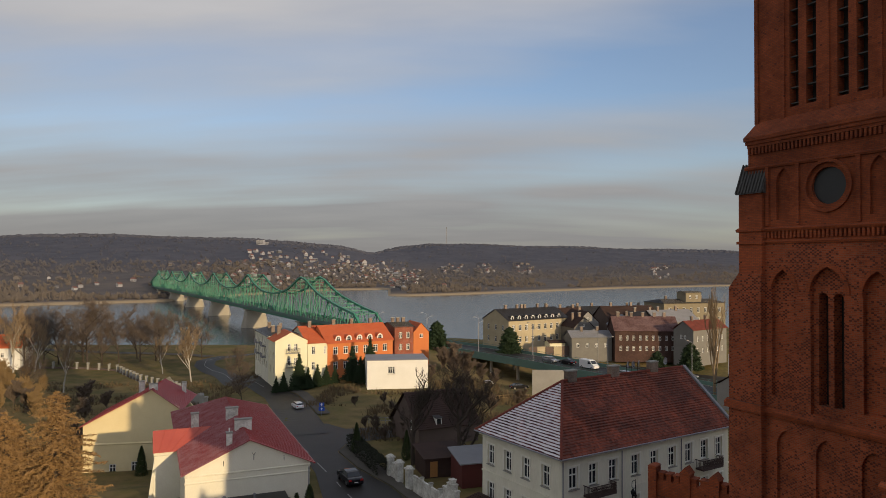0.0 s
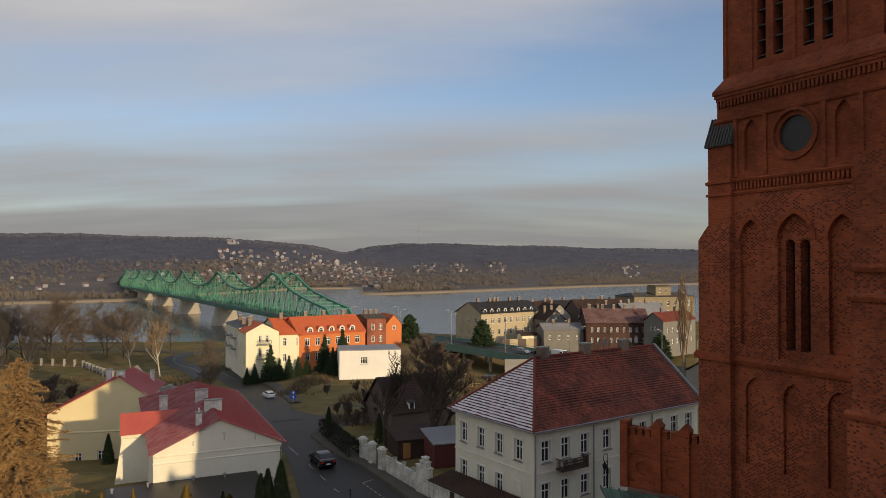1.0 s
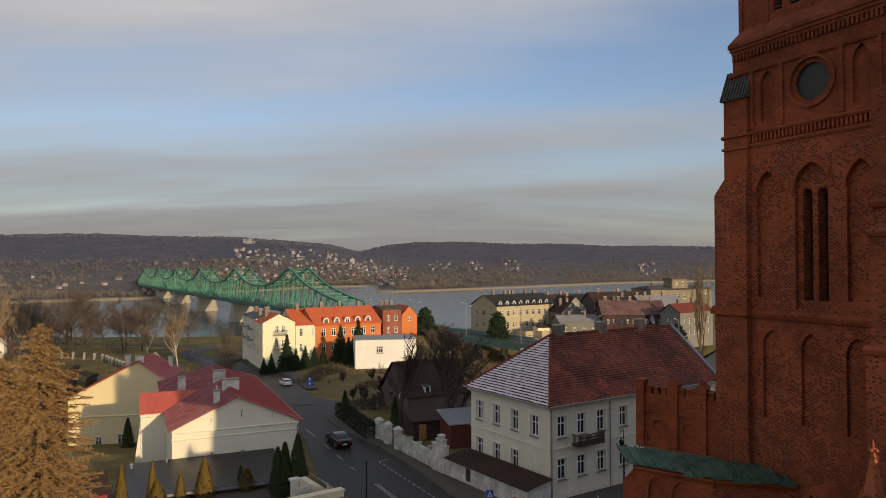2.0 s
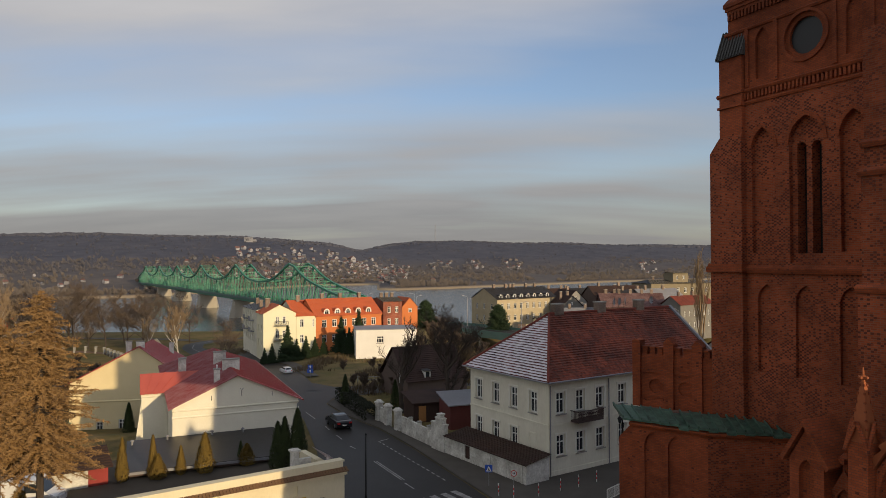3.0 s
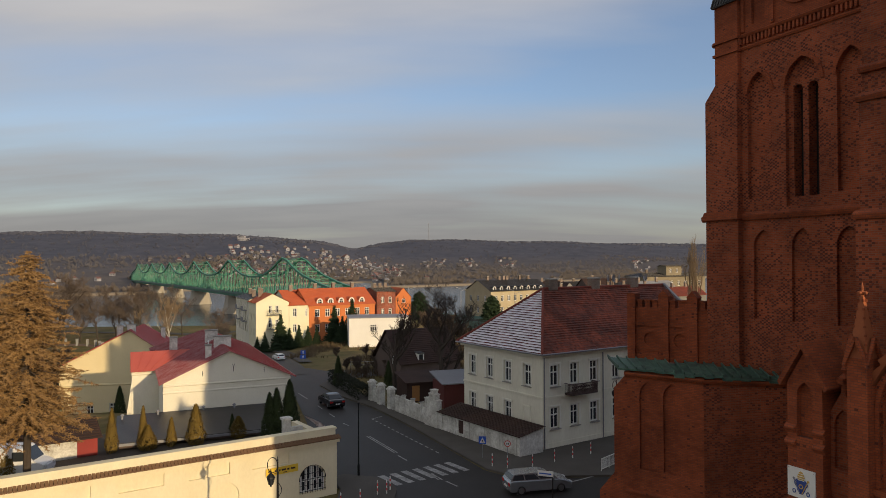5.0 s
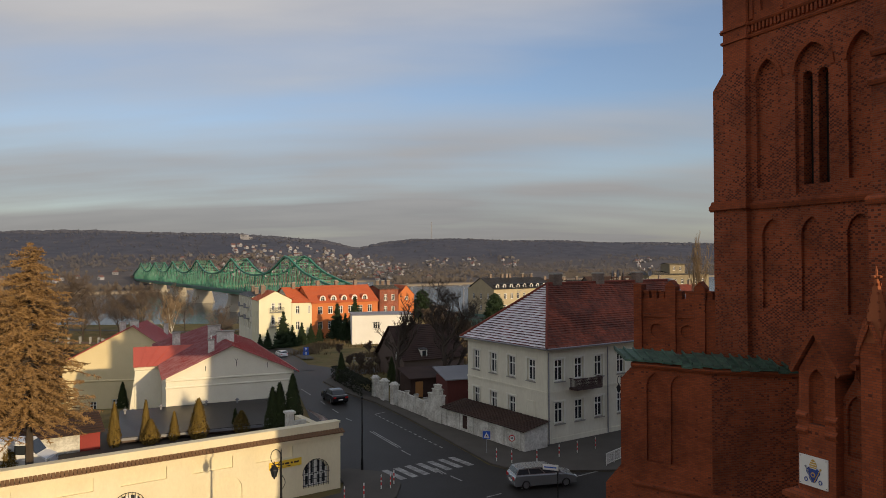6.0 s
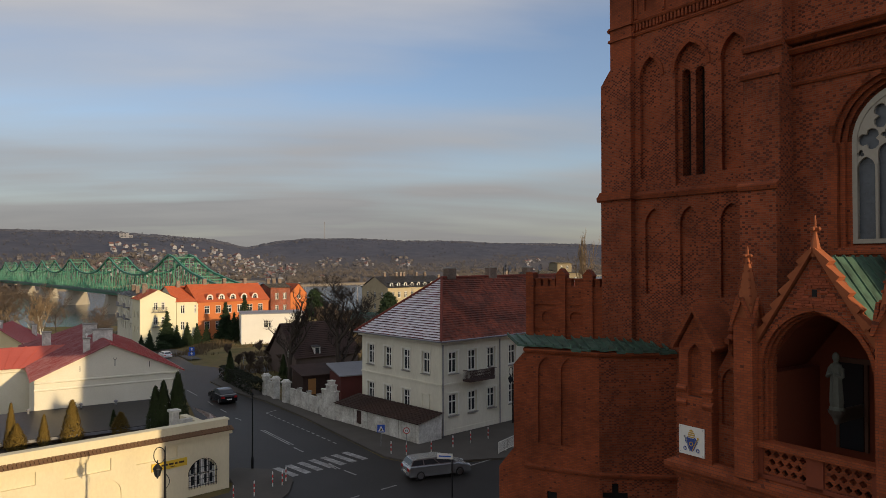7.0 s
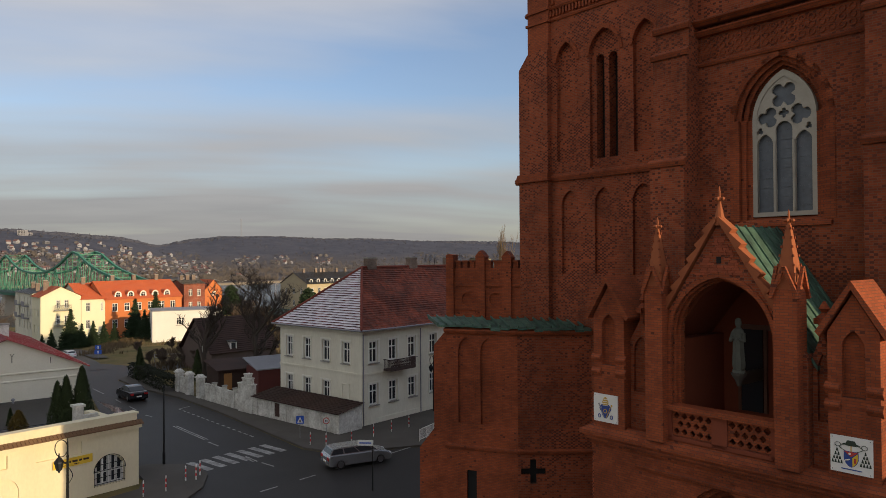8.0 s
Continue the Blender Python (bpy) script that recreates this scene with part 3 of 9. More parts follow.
def ground_material():
    m, nt, bs = node_mat("winter_ground")
    N, L = nt.nodes.new, nt.links.new
    co = N("ShaderNodeTexCoord")

    def nz(sc, det=5.0):
        n = N("ShaderNodeTexNoise")
        L(co.outputs["Object"], n.inputs["Vector"])
        n.inputs["Scale"].default_value, n.inputs["Detail"].default_value, n.inputs["Roughness"].default_value = sc, det, 0.65
        return n.outputs[0]

    def ramp(f, a, b, p0, p1):
        r = N("ShaderNodeValToRGB")
        r.color_ramp.elements[0].position, r.color_ramp.elements[1].position = p0, p1
        r.color_ramp.elements[0].color, r.color_ramp.elements[1].color = (*a, 1), (*b, 1)
        L(f, r.inputs[0])
        return r.outputs[0]

    grass = ramp(nz(0.11), (0.125, 0.125, 0.034), (0.29, 0.21, 0.085), 0.38, 0.62)
    soil = ramp(nz(1.8), (0.055, 0.042, 0.028), (0.13, 0.10, 0.055), 0.3, 0.7)
    # distance haze is put into the colour: far wood and scrub turn bluish-grey
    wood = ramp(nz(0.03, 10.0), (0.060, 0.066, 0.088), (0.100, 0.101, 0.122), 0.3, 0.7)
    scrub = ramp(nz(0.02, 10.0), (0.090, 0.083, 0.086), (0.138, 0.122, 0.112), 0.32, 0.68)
    mx = N("ShaderNodeMix")
    mx.data_type = "RGBA"
    L(nz(0.45), mx.inputs["Factor"]), L(grass, mx.inputs[6]), L(soil, mx.inputs[7])
    sep = N("ShaderNodeSeparateXYZ")
    L(co.outputs["Object"], sep.inputs[0])
    # sand at the water's edge, haze-greyed woods far off
    edge = N("ShaderNodeMapRange")
    L(sep.outputs["Z"], edge.inputs[0])
    for k, v in enumerate((-12.3, -11.8, 1.0, 0.0)):
        edge.inputs[k + 1].default_value = v
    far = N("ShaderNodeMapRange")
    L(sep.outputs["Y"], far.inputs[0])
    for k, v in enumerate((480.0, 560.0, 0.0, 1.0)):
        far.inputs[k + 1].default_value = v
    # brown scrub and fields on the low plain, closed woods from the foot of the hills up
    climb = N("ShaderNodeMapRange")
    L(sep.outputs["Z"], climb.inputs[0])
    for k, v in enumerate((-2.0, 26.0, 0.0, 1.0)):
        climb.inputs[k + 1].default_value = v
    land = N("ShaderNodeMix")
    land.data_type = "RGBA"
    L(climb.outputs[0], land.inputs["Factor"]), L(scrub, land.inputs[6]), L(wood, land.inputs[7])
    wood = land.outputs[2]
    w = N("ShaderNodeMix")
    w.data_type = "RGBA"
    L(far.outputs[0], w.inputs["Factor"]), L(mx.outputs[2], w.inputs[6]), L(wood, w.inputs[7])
    s = N("ShaderNodeMix")
    s.data_type = "RGBA"
    L(edge.outputs[0], s.inputs["Factor"]), L(w.outputs[2], s.inputs[6])
    s.inputs[7].default_value = (0.33, 0.26, 0.17, 1)
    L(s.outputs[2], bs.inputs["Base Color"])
    bs.inputs["Roughness"].default_value = 1.0
    bs.inputs["Specular IOR Level"].default_value = 0.1
    bp = N("ShaderNodeBump")
    bp.inputs["Strength"].default_value, bp.inputs["Distance"].default_value = 0.5, 0.15
    L(nz(3.0, 8.0), bp.inputs["Height"])
    L(bp.outputs[0], bs.inputs["Normal"])
    return m


def build_ground():
    ys = [-4600, -2500, -1200, -600, -300, -150, -80, -60]
    y = -40.0
    while y < 4800:
        ys.append(y)
        y += 3.0 if 70 < y < 260 else (6.0 if y < 420 else (8.0 if 540 < y < 1300 else 6.0 + abs(y) * 0.015))
    cs = [c / 55 for c in range(-132, 133)]
    verts, faces = [], []
    for y in ys:
        for c in cs:
            x = c * (70 + abs(y)) * 0.62
            verts.append((x, y, ground_z(x, y) - 0.03))
    n = len(cs)
    for j in range(len(ys) - 1):
        for i in range(n - 1):
            a = j * n + i
            faces.append((a, a + 1, a + n + 1, a + n))
    me = bpy.data.meshes.new("ground")
    me.from_pydata(verts, [], faces)
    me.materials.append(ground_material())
    me.polygons.foreach_set("use_smooth", [True] * len(faces))
    tagged(new("ground", me), "winter grass and bare soil sloping to the river", "ground", kind="structure")


build_ground()


def build_river():
    m, nt, bs = node_mat("river_water")
    N, L = nt.nodes.new, nt.links.new
    bs.inputs["Base Color"].default_value = (0.045, 0.055, 0.06, 1)
    bs.inputs["Roughness"].default_value = 0.16
    bs.inputs["IOR"].default_value = 1.33
    co, mp, n1, bp = N("ShaderNodeTexCoord"), N("ShaderNodeMapping"), N("ShaderNodeTexNoise"), N("ShaderNodeBump")
    mp.inputs["Scale"].default_value = (0.25, 0.6, 1)
    L(co.outputs["Object"], mp.inputs[0]), L(mp.outputs[0], n1.inputs["Vector"])
    n1.inputs["Scale"].default_value, n1.inputs["Detail"].default_value = 1.0, 6.0
    bp.inputs["Strength"].default_value, bp.inputs["Distance"].default_value = 0.35, 0.25
    L(n1.outputs[0], bp.inputs["Height"]), L(bp.outputs[0], bs.inputs["Normal"])
    bm = bmesh.new()
    quad(bm, (-3500, 240, WATER_Z), (3500, 240, WATER_Z), (3500, 2000, WATER_Z), (-3500, 2000, WATER_Z))
    solo("water", bm, m, "calm grey-blue wide river with faint ripples", "river", kind="structure")


build_river()


def ribbon(bm, pts, w0, w1, lift, step=2.0):
    """A strip that follows the ground along a line of plan points, from w0 to w1 metres left of the line (right: minus)."""
    line = []
    for (xa, ya), (xb, yb) in zip(pts, pts[1:]):
        n = max(1, int(math.hypot(xb - xa, yb - ya) / step))
        line += [(xa + (xb - xa) * i / n, ya + (yb - ya) * i / n) for i in range(n)]
    line.append(pts[-1])
    rows = []
    for i, (x, y) in enumerate(line):
        (xa, ya), (xb, yb) = line[max(0, i - 1)], line[min(len(line) - 1, i + 1)]
        d = math.hypot(xb - xa, yb - ya)
        nx, ny = -(yb - ya) / d, (xb - xa) / d
        row = []
        for k in range(3):
            w = w0 + (w1 - w0) * k / 2
            px, py = x + nx * w, y + ny * w
            row.append(bm.verts.new((px, py, ground_z(px, py) + lift)))
        rows.append(row)
    for a, b in zip(rows, rows[1:]):
        for k in range(2):
            bm.faces.new((a[k], a[k + 1], b[k + 1], b[k]))


RIVER_ROAD = [(-19.0, 103.0), (-23.6, 117.5), (-33.2, 147), (-40, 160), (-47, 172), (-54, 187), (-64, 209), (-74.5, 228), (-81, 240), (-84, 251), (-81.5, 261), (-73, 264), (-48, 270), (-28, 285)]


def build_roads():
    # one asphalt face: the street down to the river, the cross street along the church
    bm = bmesh.new()
    out = [(-6.2, 52.5), (-3.2, 48.5), (-9.5, 41), (-30, 27), (-30, 17), (-8, 31), (3, 37), (9, 39.5), (19, 44.5), (31, 52), (60, 72), (56, 79), (28, 61.2), (15.5, 53.4),
           (8.0, 53.2), (5.6, 55.5), (3.5, 60.5), (-1.0, 71.0), (-5.2, 79.5), (-9.8, 86.3), (-13.2, 93.5), (-12.6, 97.5), (-4, 103), (8, 108), (5, 113), (-14, 107), (-17.5, 111), (-24.8, 109.5), (-14.4, 84), (-10.6, 70)]
    for t in geometry.tessellate_polygon([[Vector((x, y, 0)) for x, y in out]]):
        bm.faces.new([bm.verts.new((out[i][0], out[i][1], 0.0)) for i in t])
    bmesh.ops.remove_doubles(bm, verts=bm.verts, dist=0.001)
    bmesh.ops.subdivide_edges(bm, edges=bm.edges, cuts=6, use_grid_fill=True)
    for v in bm.verts:
        v.co.z = ground_z(v.co.x, v.co.y) + 0.02
    solo("road", bm, ASPHALT, "dark worn asphalt street and junction", "road", kind="structure")
    bm = bmesh.new()
    ribbon(bm, RIVER_ROAD, -3.3, 3.3, 0.06)
    solo("river_road", bm, ASPHALT, "grey asphalt road curving down to the embankment", "road", kind="structure")
    bm = bmesh.new()
    ribbon(bm, RIVER_ROAD[1:5], -5.6, -3.45, 0.17)
    solo("river_pavement", bm, PAVING, "pale concrete pavement down to the embankment", "pavement", kind="structure")
    bm = bmesh.new()
    ribbon(bm, RIVER_ROAD[3:], -0.09, 0.09, 0.09)
    solo("river_road_line", bm, ROAD_PAINT, "white line along the embankment road", "road marking", kind="structure")
    bm = bmesh.new()
    ribbon(bm, [(30, 203), (46, 202), (62, 199), (80, 188), (98, 178)], -13.0, 9.0, 0.08)
    solo("tenement_street", bm, ASPHALT, "dark asphalt street before the brick tenement", "road", kind="structure")
    bm = bmesh.new()
    ribbon(bm, [(-86, 262), (-100, 268), (-130, 272), (-190, 290)], -2.5, 2.5, 0.16)
    solo("embankment_path", bm, PAVING, "pale paved path along the river bank", "path", kind="structure")


build_roads()


def raised(name, pts, h, mat, label, category):
    bm = bmesh.new()
    prism(bm, pts, -0.05, h)
    return solo(name, bm, mat, label, category, kind="structure")


raised("pavement", [(3.6, 60.6), (5.8, 55.6), (8.1, 53.4), (15.3, 53.6), (28, 61.4), (50, 75.5), (47, 84), (30.7, 73.4), (11.3, 61.0), (9.0, 59.4), (1.9, 69.4), (-2.6, 77.5), (-7.5, 88.6), (-10.2, 97.5), (-12.4, 97.2), (-13.0, 93.4), (-9.6, 86.3), (-5.0, 79.5), (-0.9, 71.1)], 0.13, PAVING, "grey concrete pavement along the white house", "pavement")
raised("pavement_corner", [(-6.2, 54.0), (-5.3, 54.6), (-2.75, 53.75), (-1.5, 52.2), (-1.1, 50.8), (-1.3, 48.2), (-2.2, 46.0), (-5.0, 43.8), (-9.4, 41.2), (-30, 27.2), (-30, 31.5), (-12, 43.8), (-5.2, 48.9), (-5.2, 51.0)], 0.13, PAVING, "grey concrete pavement before the cream wall", "pavement")
raised("pavement_church", [(-30, 16.8), (-14, 28.0), (-9.2, 37.6), (-5.2, 38.6), (0.5, 36.9), (3, 36.8), (9, 39.3), (19, 44.3), (31, 51.8), (60, 71.8), (62, 66), (24, 38), (40, 0), (10, -30), (-30, -20)], 0.13, PAVING, "grey stone paving round the church", "pavement")

# ---- the brick church ----
CH = frame_at(12.46, 22.06, 0.0, 0.415, -0.91)


def louvre_slit(parent, x0, x1, z0, z1, y):
    z = z0 + 0.15
    while z < z1:
        bm = bmesh.new()
        box(bm, x0, x1, y + 0.10, y + 0.34, z, z + 0.05)
        part("louvre", bm, SLATE, parent)
        z += 0.72
    # black sheet behind the louvres stands for the unlit belfry
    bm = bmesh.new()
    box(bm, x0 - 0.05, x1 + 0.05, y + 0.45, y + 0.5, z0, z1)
    part("shade_back", bm, SHADE_BLACK, parent)


def string_course(parent, x0, x1, y, z, h=0.28, out=0.16, name="string_course"):
    bm = bmesh.new()
    slab(bm, [(y + 0.05, z), (y - out * 0.6, z), (y - out, z + h * 0.45), (y - out, z + h * 0.6), (y + 0.05, z + h)], 0, x0, x1)
    return part(name, bm, CHURCH_SMOOTH, parent)


def dentils(parent, x0, x1, y, z, h=0.35, w=0.14, gap=0.14):
    x = x0
    while x < x1 - w:
        bm = bmesh.new()
        box(bm, x, x + w, y - 0.10, y + 0.02, z, z + h)
        part("dentil", bm, CHURCH_SMOOTH, parent)
        x += w + gap


def arch_hood(parent, x0, x1, spring, apex, y, w=0.16, out=0.06, name="arch_moulding"):
    """A moulded brick band round a pointed arch, in short voussoirs."""
    inn, ou = pointed(x0, x1, spring, spring, apex, 9)[2:], pointed(x0 - w, x1 + w, spring, spring, apex + w * 1.3, 9)[2:]
    bm = bmesh.new()
    for i in range(len(inn) - 1):
        a, b, c, d = inn[i], inn[i + 1], ou[i + 1], ou[i]
        slab(bm, [a, b, c, d], 1, y - out - 0.015 * (i % 2), y + 0.03)
    part(name, bm, CHURCH_SMOOTH, parent)


def tower(s_mid, name, label):
    t = thing(name, CH @ pose(s_mid, 0, 0), label, "church tower")
    D = 7.4
    # lower stage with three blind arches, up to the string course
    bm = bmesh.new()
    wall(bm, rect(-5.3, 5.2, -0.5, 18.6), [(pointed(-2.5, -1.45, 13.9, 17.2, 17.95), 0.16), (pointed(-0.52, 0.52, 13.9, 17.2, 17.95), 0.16), (pointed(1.55, 2.6, 13.9, 17.2, 17.95), 0.16)], D, 0.5)
    part("lower_stage", bm, CHURCH, t)
    for x0 in (-5.3, 4.7):
        bm = bmesh.new()
        box(bm, x0, x0 + 0.6, D + 0.01, 18.2, -0.5, 18.6)
        part("side_wall", bm, CHURCH, t)
    bm = bmesh.new()
    box(bm, -4.7, 4.7, 17.6, 18.2, -0.5, 18.6)
    part("rear_wall", bm, CHURCH, t)
    string_course(t, -5.45, 5.3, D, 18.45, 0.4, 0.18)
    # middle stage: blind arches and the paired slits
    bm = bmesh.new()
    pair = [(rounded(-0.5, -0.04, 19.35, 24.0, 8), -0.6), (rounded(0.22, 0.68, 19.35, 24.0, 8), -0.6)]
    wall(bm, rect(-4.55, 4.55, 18.8, 26.6), [(pointed(-2.75, -1.5, 19.4, 24.2, 25.2), 0.2), (pointed(-0.75, 0.95, 18.95, 24.2, 25.35), -0.22), (pointed(1.65, 2.9, 19.4, 24.2, 25.2), 0.2)], D, 0.6)
    part("middle_stage", bm, CHURCH, t)
    for x0 in (-4.55, 3.95):
        bm = bmesh.new()
        box(bm, x0, x0 + 0.6, D + 0.01, 18.0, 18.8, 26.6)
        part("side_wall", bm, CHURCH, t)
    bm = bmesh.new()
    box(bm, -3.95, 3.95, 17.4, 18.0, 18.8, 26.6)
    part("rear_wall", bm, CHURCH, t)
    bm = bmesh.new()
    wall(bm, pointed(-0.76, 0.96, 18.94, 24.2, 25.37), pair, D + 0.2, 0.5, back=False)
    part("slit_wall", bm, CHURCH, t)
    # black sheets put the shade behind the paired slits
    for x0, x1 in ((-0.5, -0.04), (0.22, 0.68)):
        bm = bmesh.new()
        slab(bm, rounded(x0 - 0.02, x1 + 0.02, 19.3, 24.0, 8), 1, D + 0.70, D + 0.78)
        part("slit_shade", bm, SHADE_BLACK, t)
    for x0, x1, ap in ((-2.75, -1.5, 25.2), (-0.75, 0.95, 25.35), (1.65, 2.9, 25.2)):
        arch_hood(t, x0, x1, 24.2, ap, D)
    dentils(t, -4.3, 4.5, D, 26.66, 0.3, 0.10, 0.10)
    string_course(t, -4.6, 4.6, D, 26.42, 0.2, 0.1)
    string_course(t, -4.7, 4.7, D, 26.98, 0.22, 0.16)
    # rose stage
    bm = bmesh.new()
    wall(bm, rect(-4.08, 4.2, 26.6, 30.95), [(disc(0.1, 28.85, 0.98), 0.22), (pointed(-2.5, -1.75, 27.5, 29.2, 29.85), 0.14), (pointed(1.95, 2.7, 27.5, 29.2, 29.85), 0.14)], D + 0.02, 0.6)
    part("rose_stage", bm, CHURCH_SMOOTH, t)
    for x0 in (-4.08, 3.6):
        bm = bmesh.new()
        box(bm, x0, x0 + 0.6, D + 0.03, 18.0, 26.6, 30.95)
        part("side_wall", bm, CHURCH_SMOOTH, t)
    bm = bmesh.new()
    box(bm, -3.95, 3.95, 17.4, 18.0, 26.6, 30.95)
    part("rear_wall", bm, CHURCH_SMOOTH, t)
    bm = bmesh.new()
    for r0, r1, o in ((1.0, 1.14, 0.08), (0.8, 0.98, -0.06)):
        a, b = disc(0.1, 28.85, r0, 28), disc(0.1, 28.85, r1, 28)
        for i in range(28):
            j = (i + 1) % 28
            slab(bm, [a[i], a[j], b[j], b[i]], 1, D - o, D + 0.2)
    part("rose_ring", bm, CHURCH_SMOOTH, t)
    bm = bmesh.new()
    slab(bm, disc(0.1, 28.85, 0.85), 1, D + 0.19, D + 0.23)
    part("rose_glass", bm, surface("dark_rose_glass", (0.018, 0.020, 0.022), (0.008, 0.009, 0.010), rough=0.5), t, "dark round window glass")
    string_course(t, -4.25, 4.25, D, 29.95, 0.18, 0.08)
    for x in (-2.95, -1.35, 1.5, 3.1):
        bm = bmesh.new()
        box(bm, x - 0.09, x + 0.09, D - 0.07, D + 0.05, 27.25, 30.0)
        part("lesene", bm, CHURCH_SMOOTH, t)
    # main cornice with a sloped shoulder
    dentils(t, -4.0, 4.15, D, 30.68, 0.3, 0.10, 0.10)
    bm = bmesh.new()
    for z0, z1, o in ((31.0, 31.15, 0.06), (31.15, 31.32, 0.12), (31.32, 31.5, 0.18)):
        box(bm, -4.02 - o, 4.25 + o, D - o, 17.8 + o, z0, z1)
    b = [bm.verts.new(p) for p in ((-4.2, D - 0.18, 31.5), (4.43, D - 0.18, 31.5), (4.43, 18.0, 31.5), (-4.2, 18.0, 31.5))]
    c = [bm.verts.new(p) for p in ((-3.98, D + 0.65, 32.4), (3.5, D + 0.65, 32.4), (3.5, 17.1, 32.4), (-3.98, 17.1, 32.4))]
    for i in range(4):
        j = (i + 1) % 4
        bm.faces.new((b[i], b[j], c[j], c[i]))
    part("cornice", bm, CHURCH_SMOOTH, t)
    # belfry with tall louvred slits
    DB = D + 0.55
    bm = bmesh.new()
    slits = ((-2.2, -1.72), (-1.33, -0.82), (0.18, 0.7), (1.06, 1.56))
    wall(bm, rect(-4.06, 3.66, 31.9, 45.0), [(rounded(a, b_, 32.7, 42.0, 6), 0.5) for a, b_ in slits], DB, 0.6)
    for x0 in (-4.06, 3.06):
        box(bm, x0, x0 + 0.6, DB + 0.01, 16.9, 31.9, 45.0)
    box(bm, -3.45, 3.05, 16.3, 16.9, 31.9, 45.0)
    box(bm, -4.06, 3.66, DB, 16.9, 45.0, 45.4)
    part("belfry", bm, CHURCH_SMOOTH, t)
    for x in (-4.09, -2.62, -0.35, 2.0):
        bm = bmesh.new()
        box(bm, x, x + 0.2, DB - 0.09, DB + 0.05, 32.2, 45.0)
        part("belfry_lesene", bm, CHURCH_SMOOTH, t)
    for a, b_ in slits:
        louvre_slit(t, a, b_, 32.7, 42.2, DB)
    # spire, above the view
    bm = bmesh.new()
    ring = [bm.verts.new((3.6 * math.cos(k * math.tau / 8 + 0.39), 12.4 + 3.9 * math.sin(k * math.tau / 8 + 0.39), 45.3)) for k in range(8)]
    tip = bm.verts.new((0, 12.4, 74))
    for k in range(8):
        bm.faces.new((ring[k], ring[(k + 1) % 8], tip))
    part("spire", bm, COPPER, t)
    # corner buttress with two weathered steps
    bm = bmesh.new()
    slab(bm, [(-5.0, -0.5), (-3.1, -0.5), (-3.1, 25.0), (-4.4, 25.0), (-5.0, 24.3)], 1, D - 0.3, D + 1.6)
    part("corner_buttress", bm, CHURCH, t)
    bm = bmesh.new()
    slab(bm, [(-5.2, 18.5), (-3.0, 18.5), (-3.0, 18.9), (-5.0, 18.9)], 1, D - 0.46, D + 1.7)
    part("string_course", bm, CHURCH_SMOOTH, t)
    bm = bmesh.new()
    box(bm, -4.44, -3.1, D - 0.22, D + 1.4, 24.9, 28.8)
    part("upper_buttress", bm, CHURCH_SMOOTH, t)
    for z in (26.4, 27.0):
        bm = bmesh.new()
        box(bm, -4.52, -3.05, D - 0.3, D + 1.45, z, z + 0.12)
        part("buttress_band", bm, CHURCH_SMOOTH, t)
    bm = bmesh.new()
    slab(bm, [(D - 0.34, 28.8), (D + 1.5, 28.8), (D + 1.5, 30.25), (D + 0.2, 30.25)], 0, -4.55, -3.0)
    r = part("buttress_roof", bm, SLATE, t, "dark ribbed sheet roof")
    for k in range(9):
        x = -4.52 + k * 0.18
        bm = bmesh.new()
        bar(bm, (x, D - 0.36, 28.84), (x, D + 0.19, 30.28), 0.06, 0.05)
        part("rib", bm, SLATE, r)
    return t


tower(-4.9, "church_tower", "tall red brick church tower with blind arches and louvred belfry")
tower(13.9, "church_tower", "tall red brick church tower with blind arches and louvred belfry")


def nave():
    t = thing("church_nave", CH, "long red brick church nave with copper roof behind the towers", "church")
    bm = bmesh.new()
    box(bm, -6.5, 15.5, 18.3, 50, -0.5, 21)
    part("nave_wall", bm, CHURCH, t)
    bm = bmesh.new()
    for pts in (((-7, 12, 20.9), (4.5, 12, 31), (4.5, 50, 31), (-7, 50, 20.9)), ((4.5, 12, 31), (16, 12, 20.9), (16, 50, 20.9), (4.5, 50, 31))):
        sheet(bm, [(p[0], max(p[1], 18.3), p[2]) for p in pts], 0.3)
    slab(bm, [(-6.5, 21), (15.5, 21), (4.5, 30.8)], 1, 18.4, 18.7)
    part("nave_roof", bm, COPPER, t)


nave()


def quatrefoils(parent, x0, x1, z0, z1, y, mat, r=0.17):
    """A frieze of pierced rings."""
    n = int((x1 - x0) / (2 * r + 0.04))
    st = (x1 - x0) / n
    for k in range(n):
        for row in range(max(1, int((z1 - z0) / (2 * r)))):
            xc, zc = x0 + (k + 0.5) * st, z0 + r + row * 2 * r
            bm = bmesh.new()
            a, b = disc(xc, zc, r * 0.62, 8), disc(xc, zc, r * 1.02, 8)
            for i in range(8):
                j = (i + 1) % 8
                slab(bm, [a[i], a[j], b[j], b[i]], 1, y - 0.04, y + 0.12)
            part("pierced_ring", bm, mat, parent)


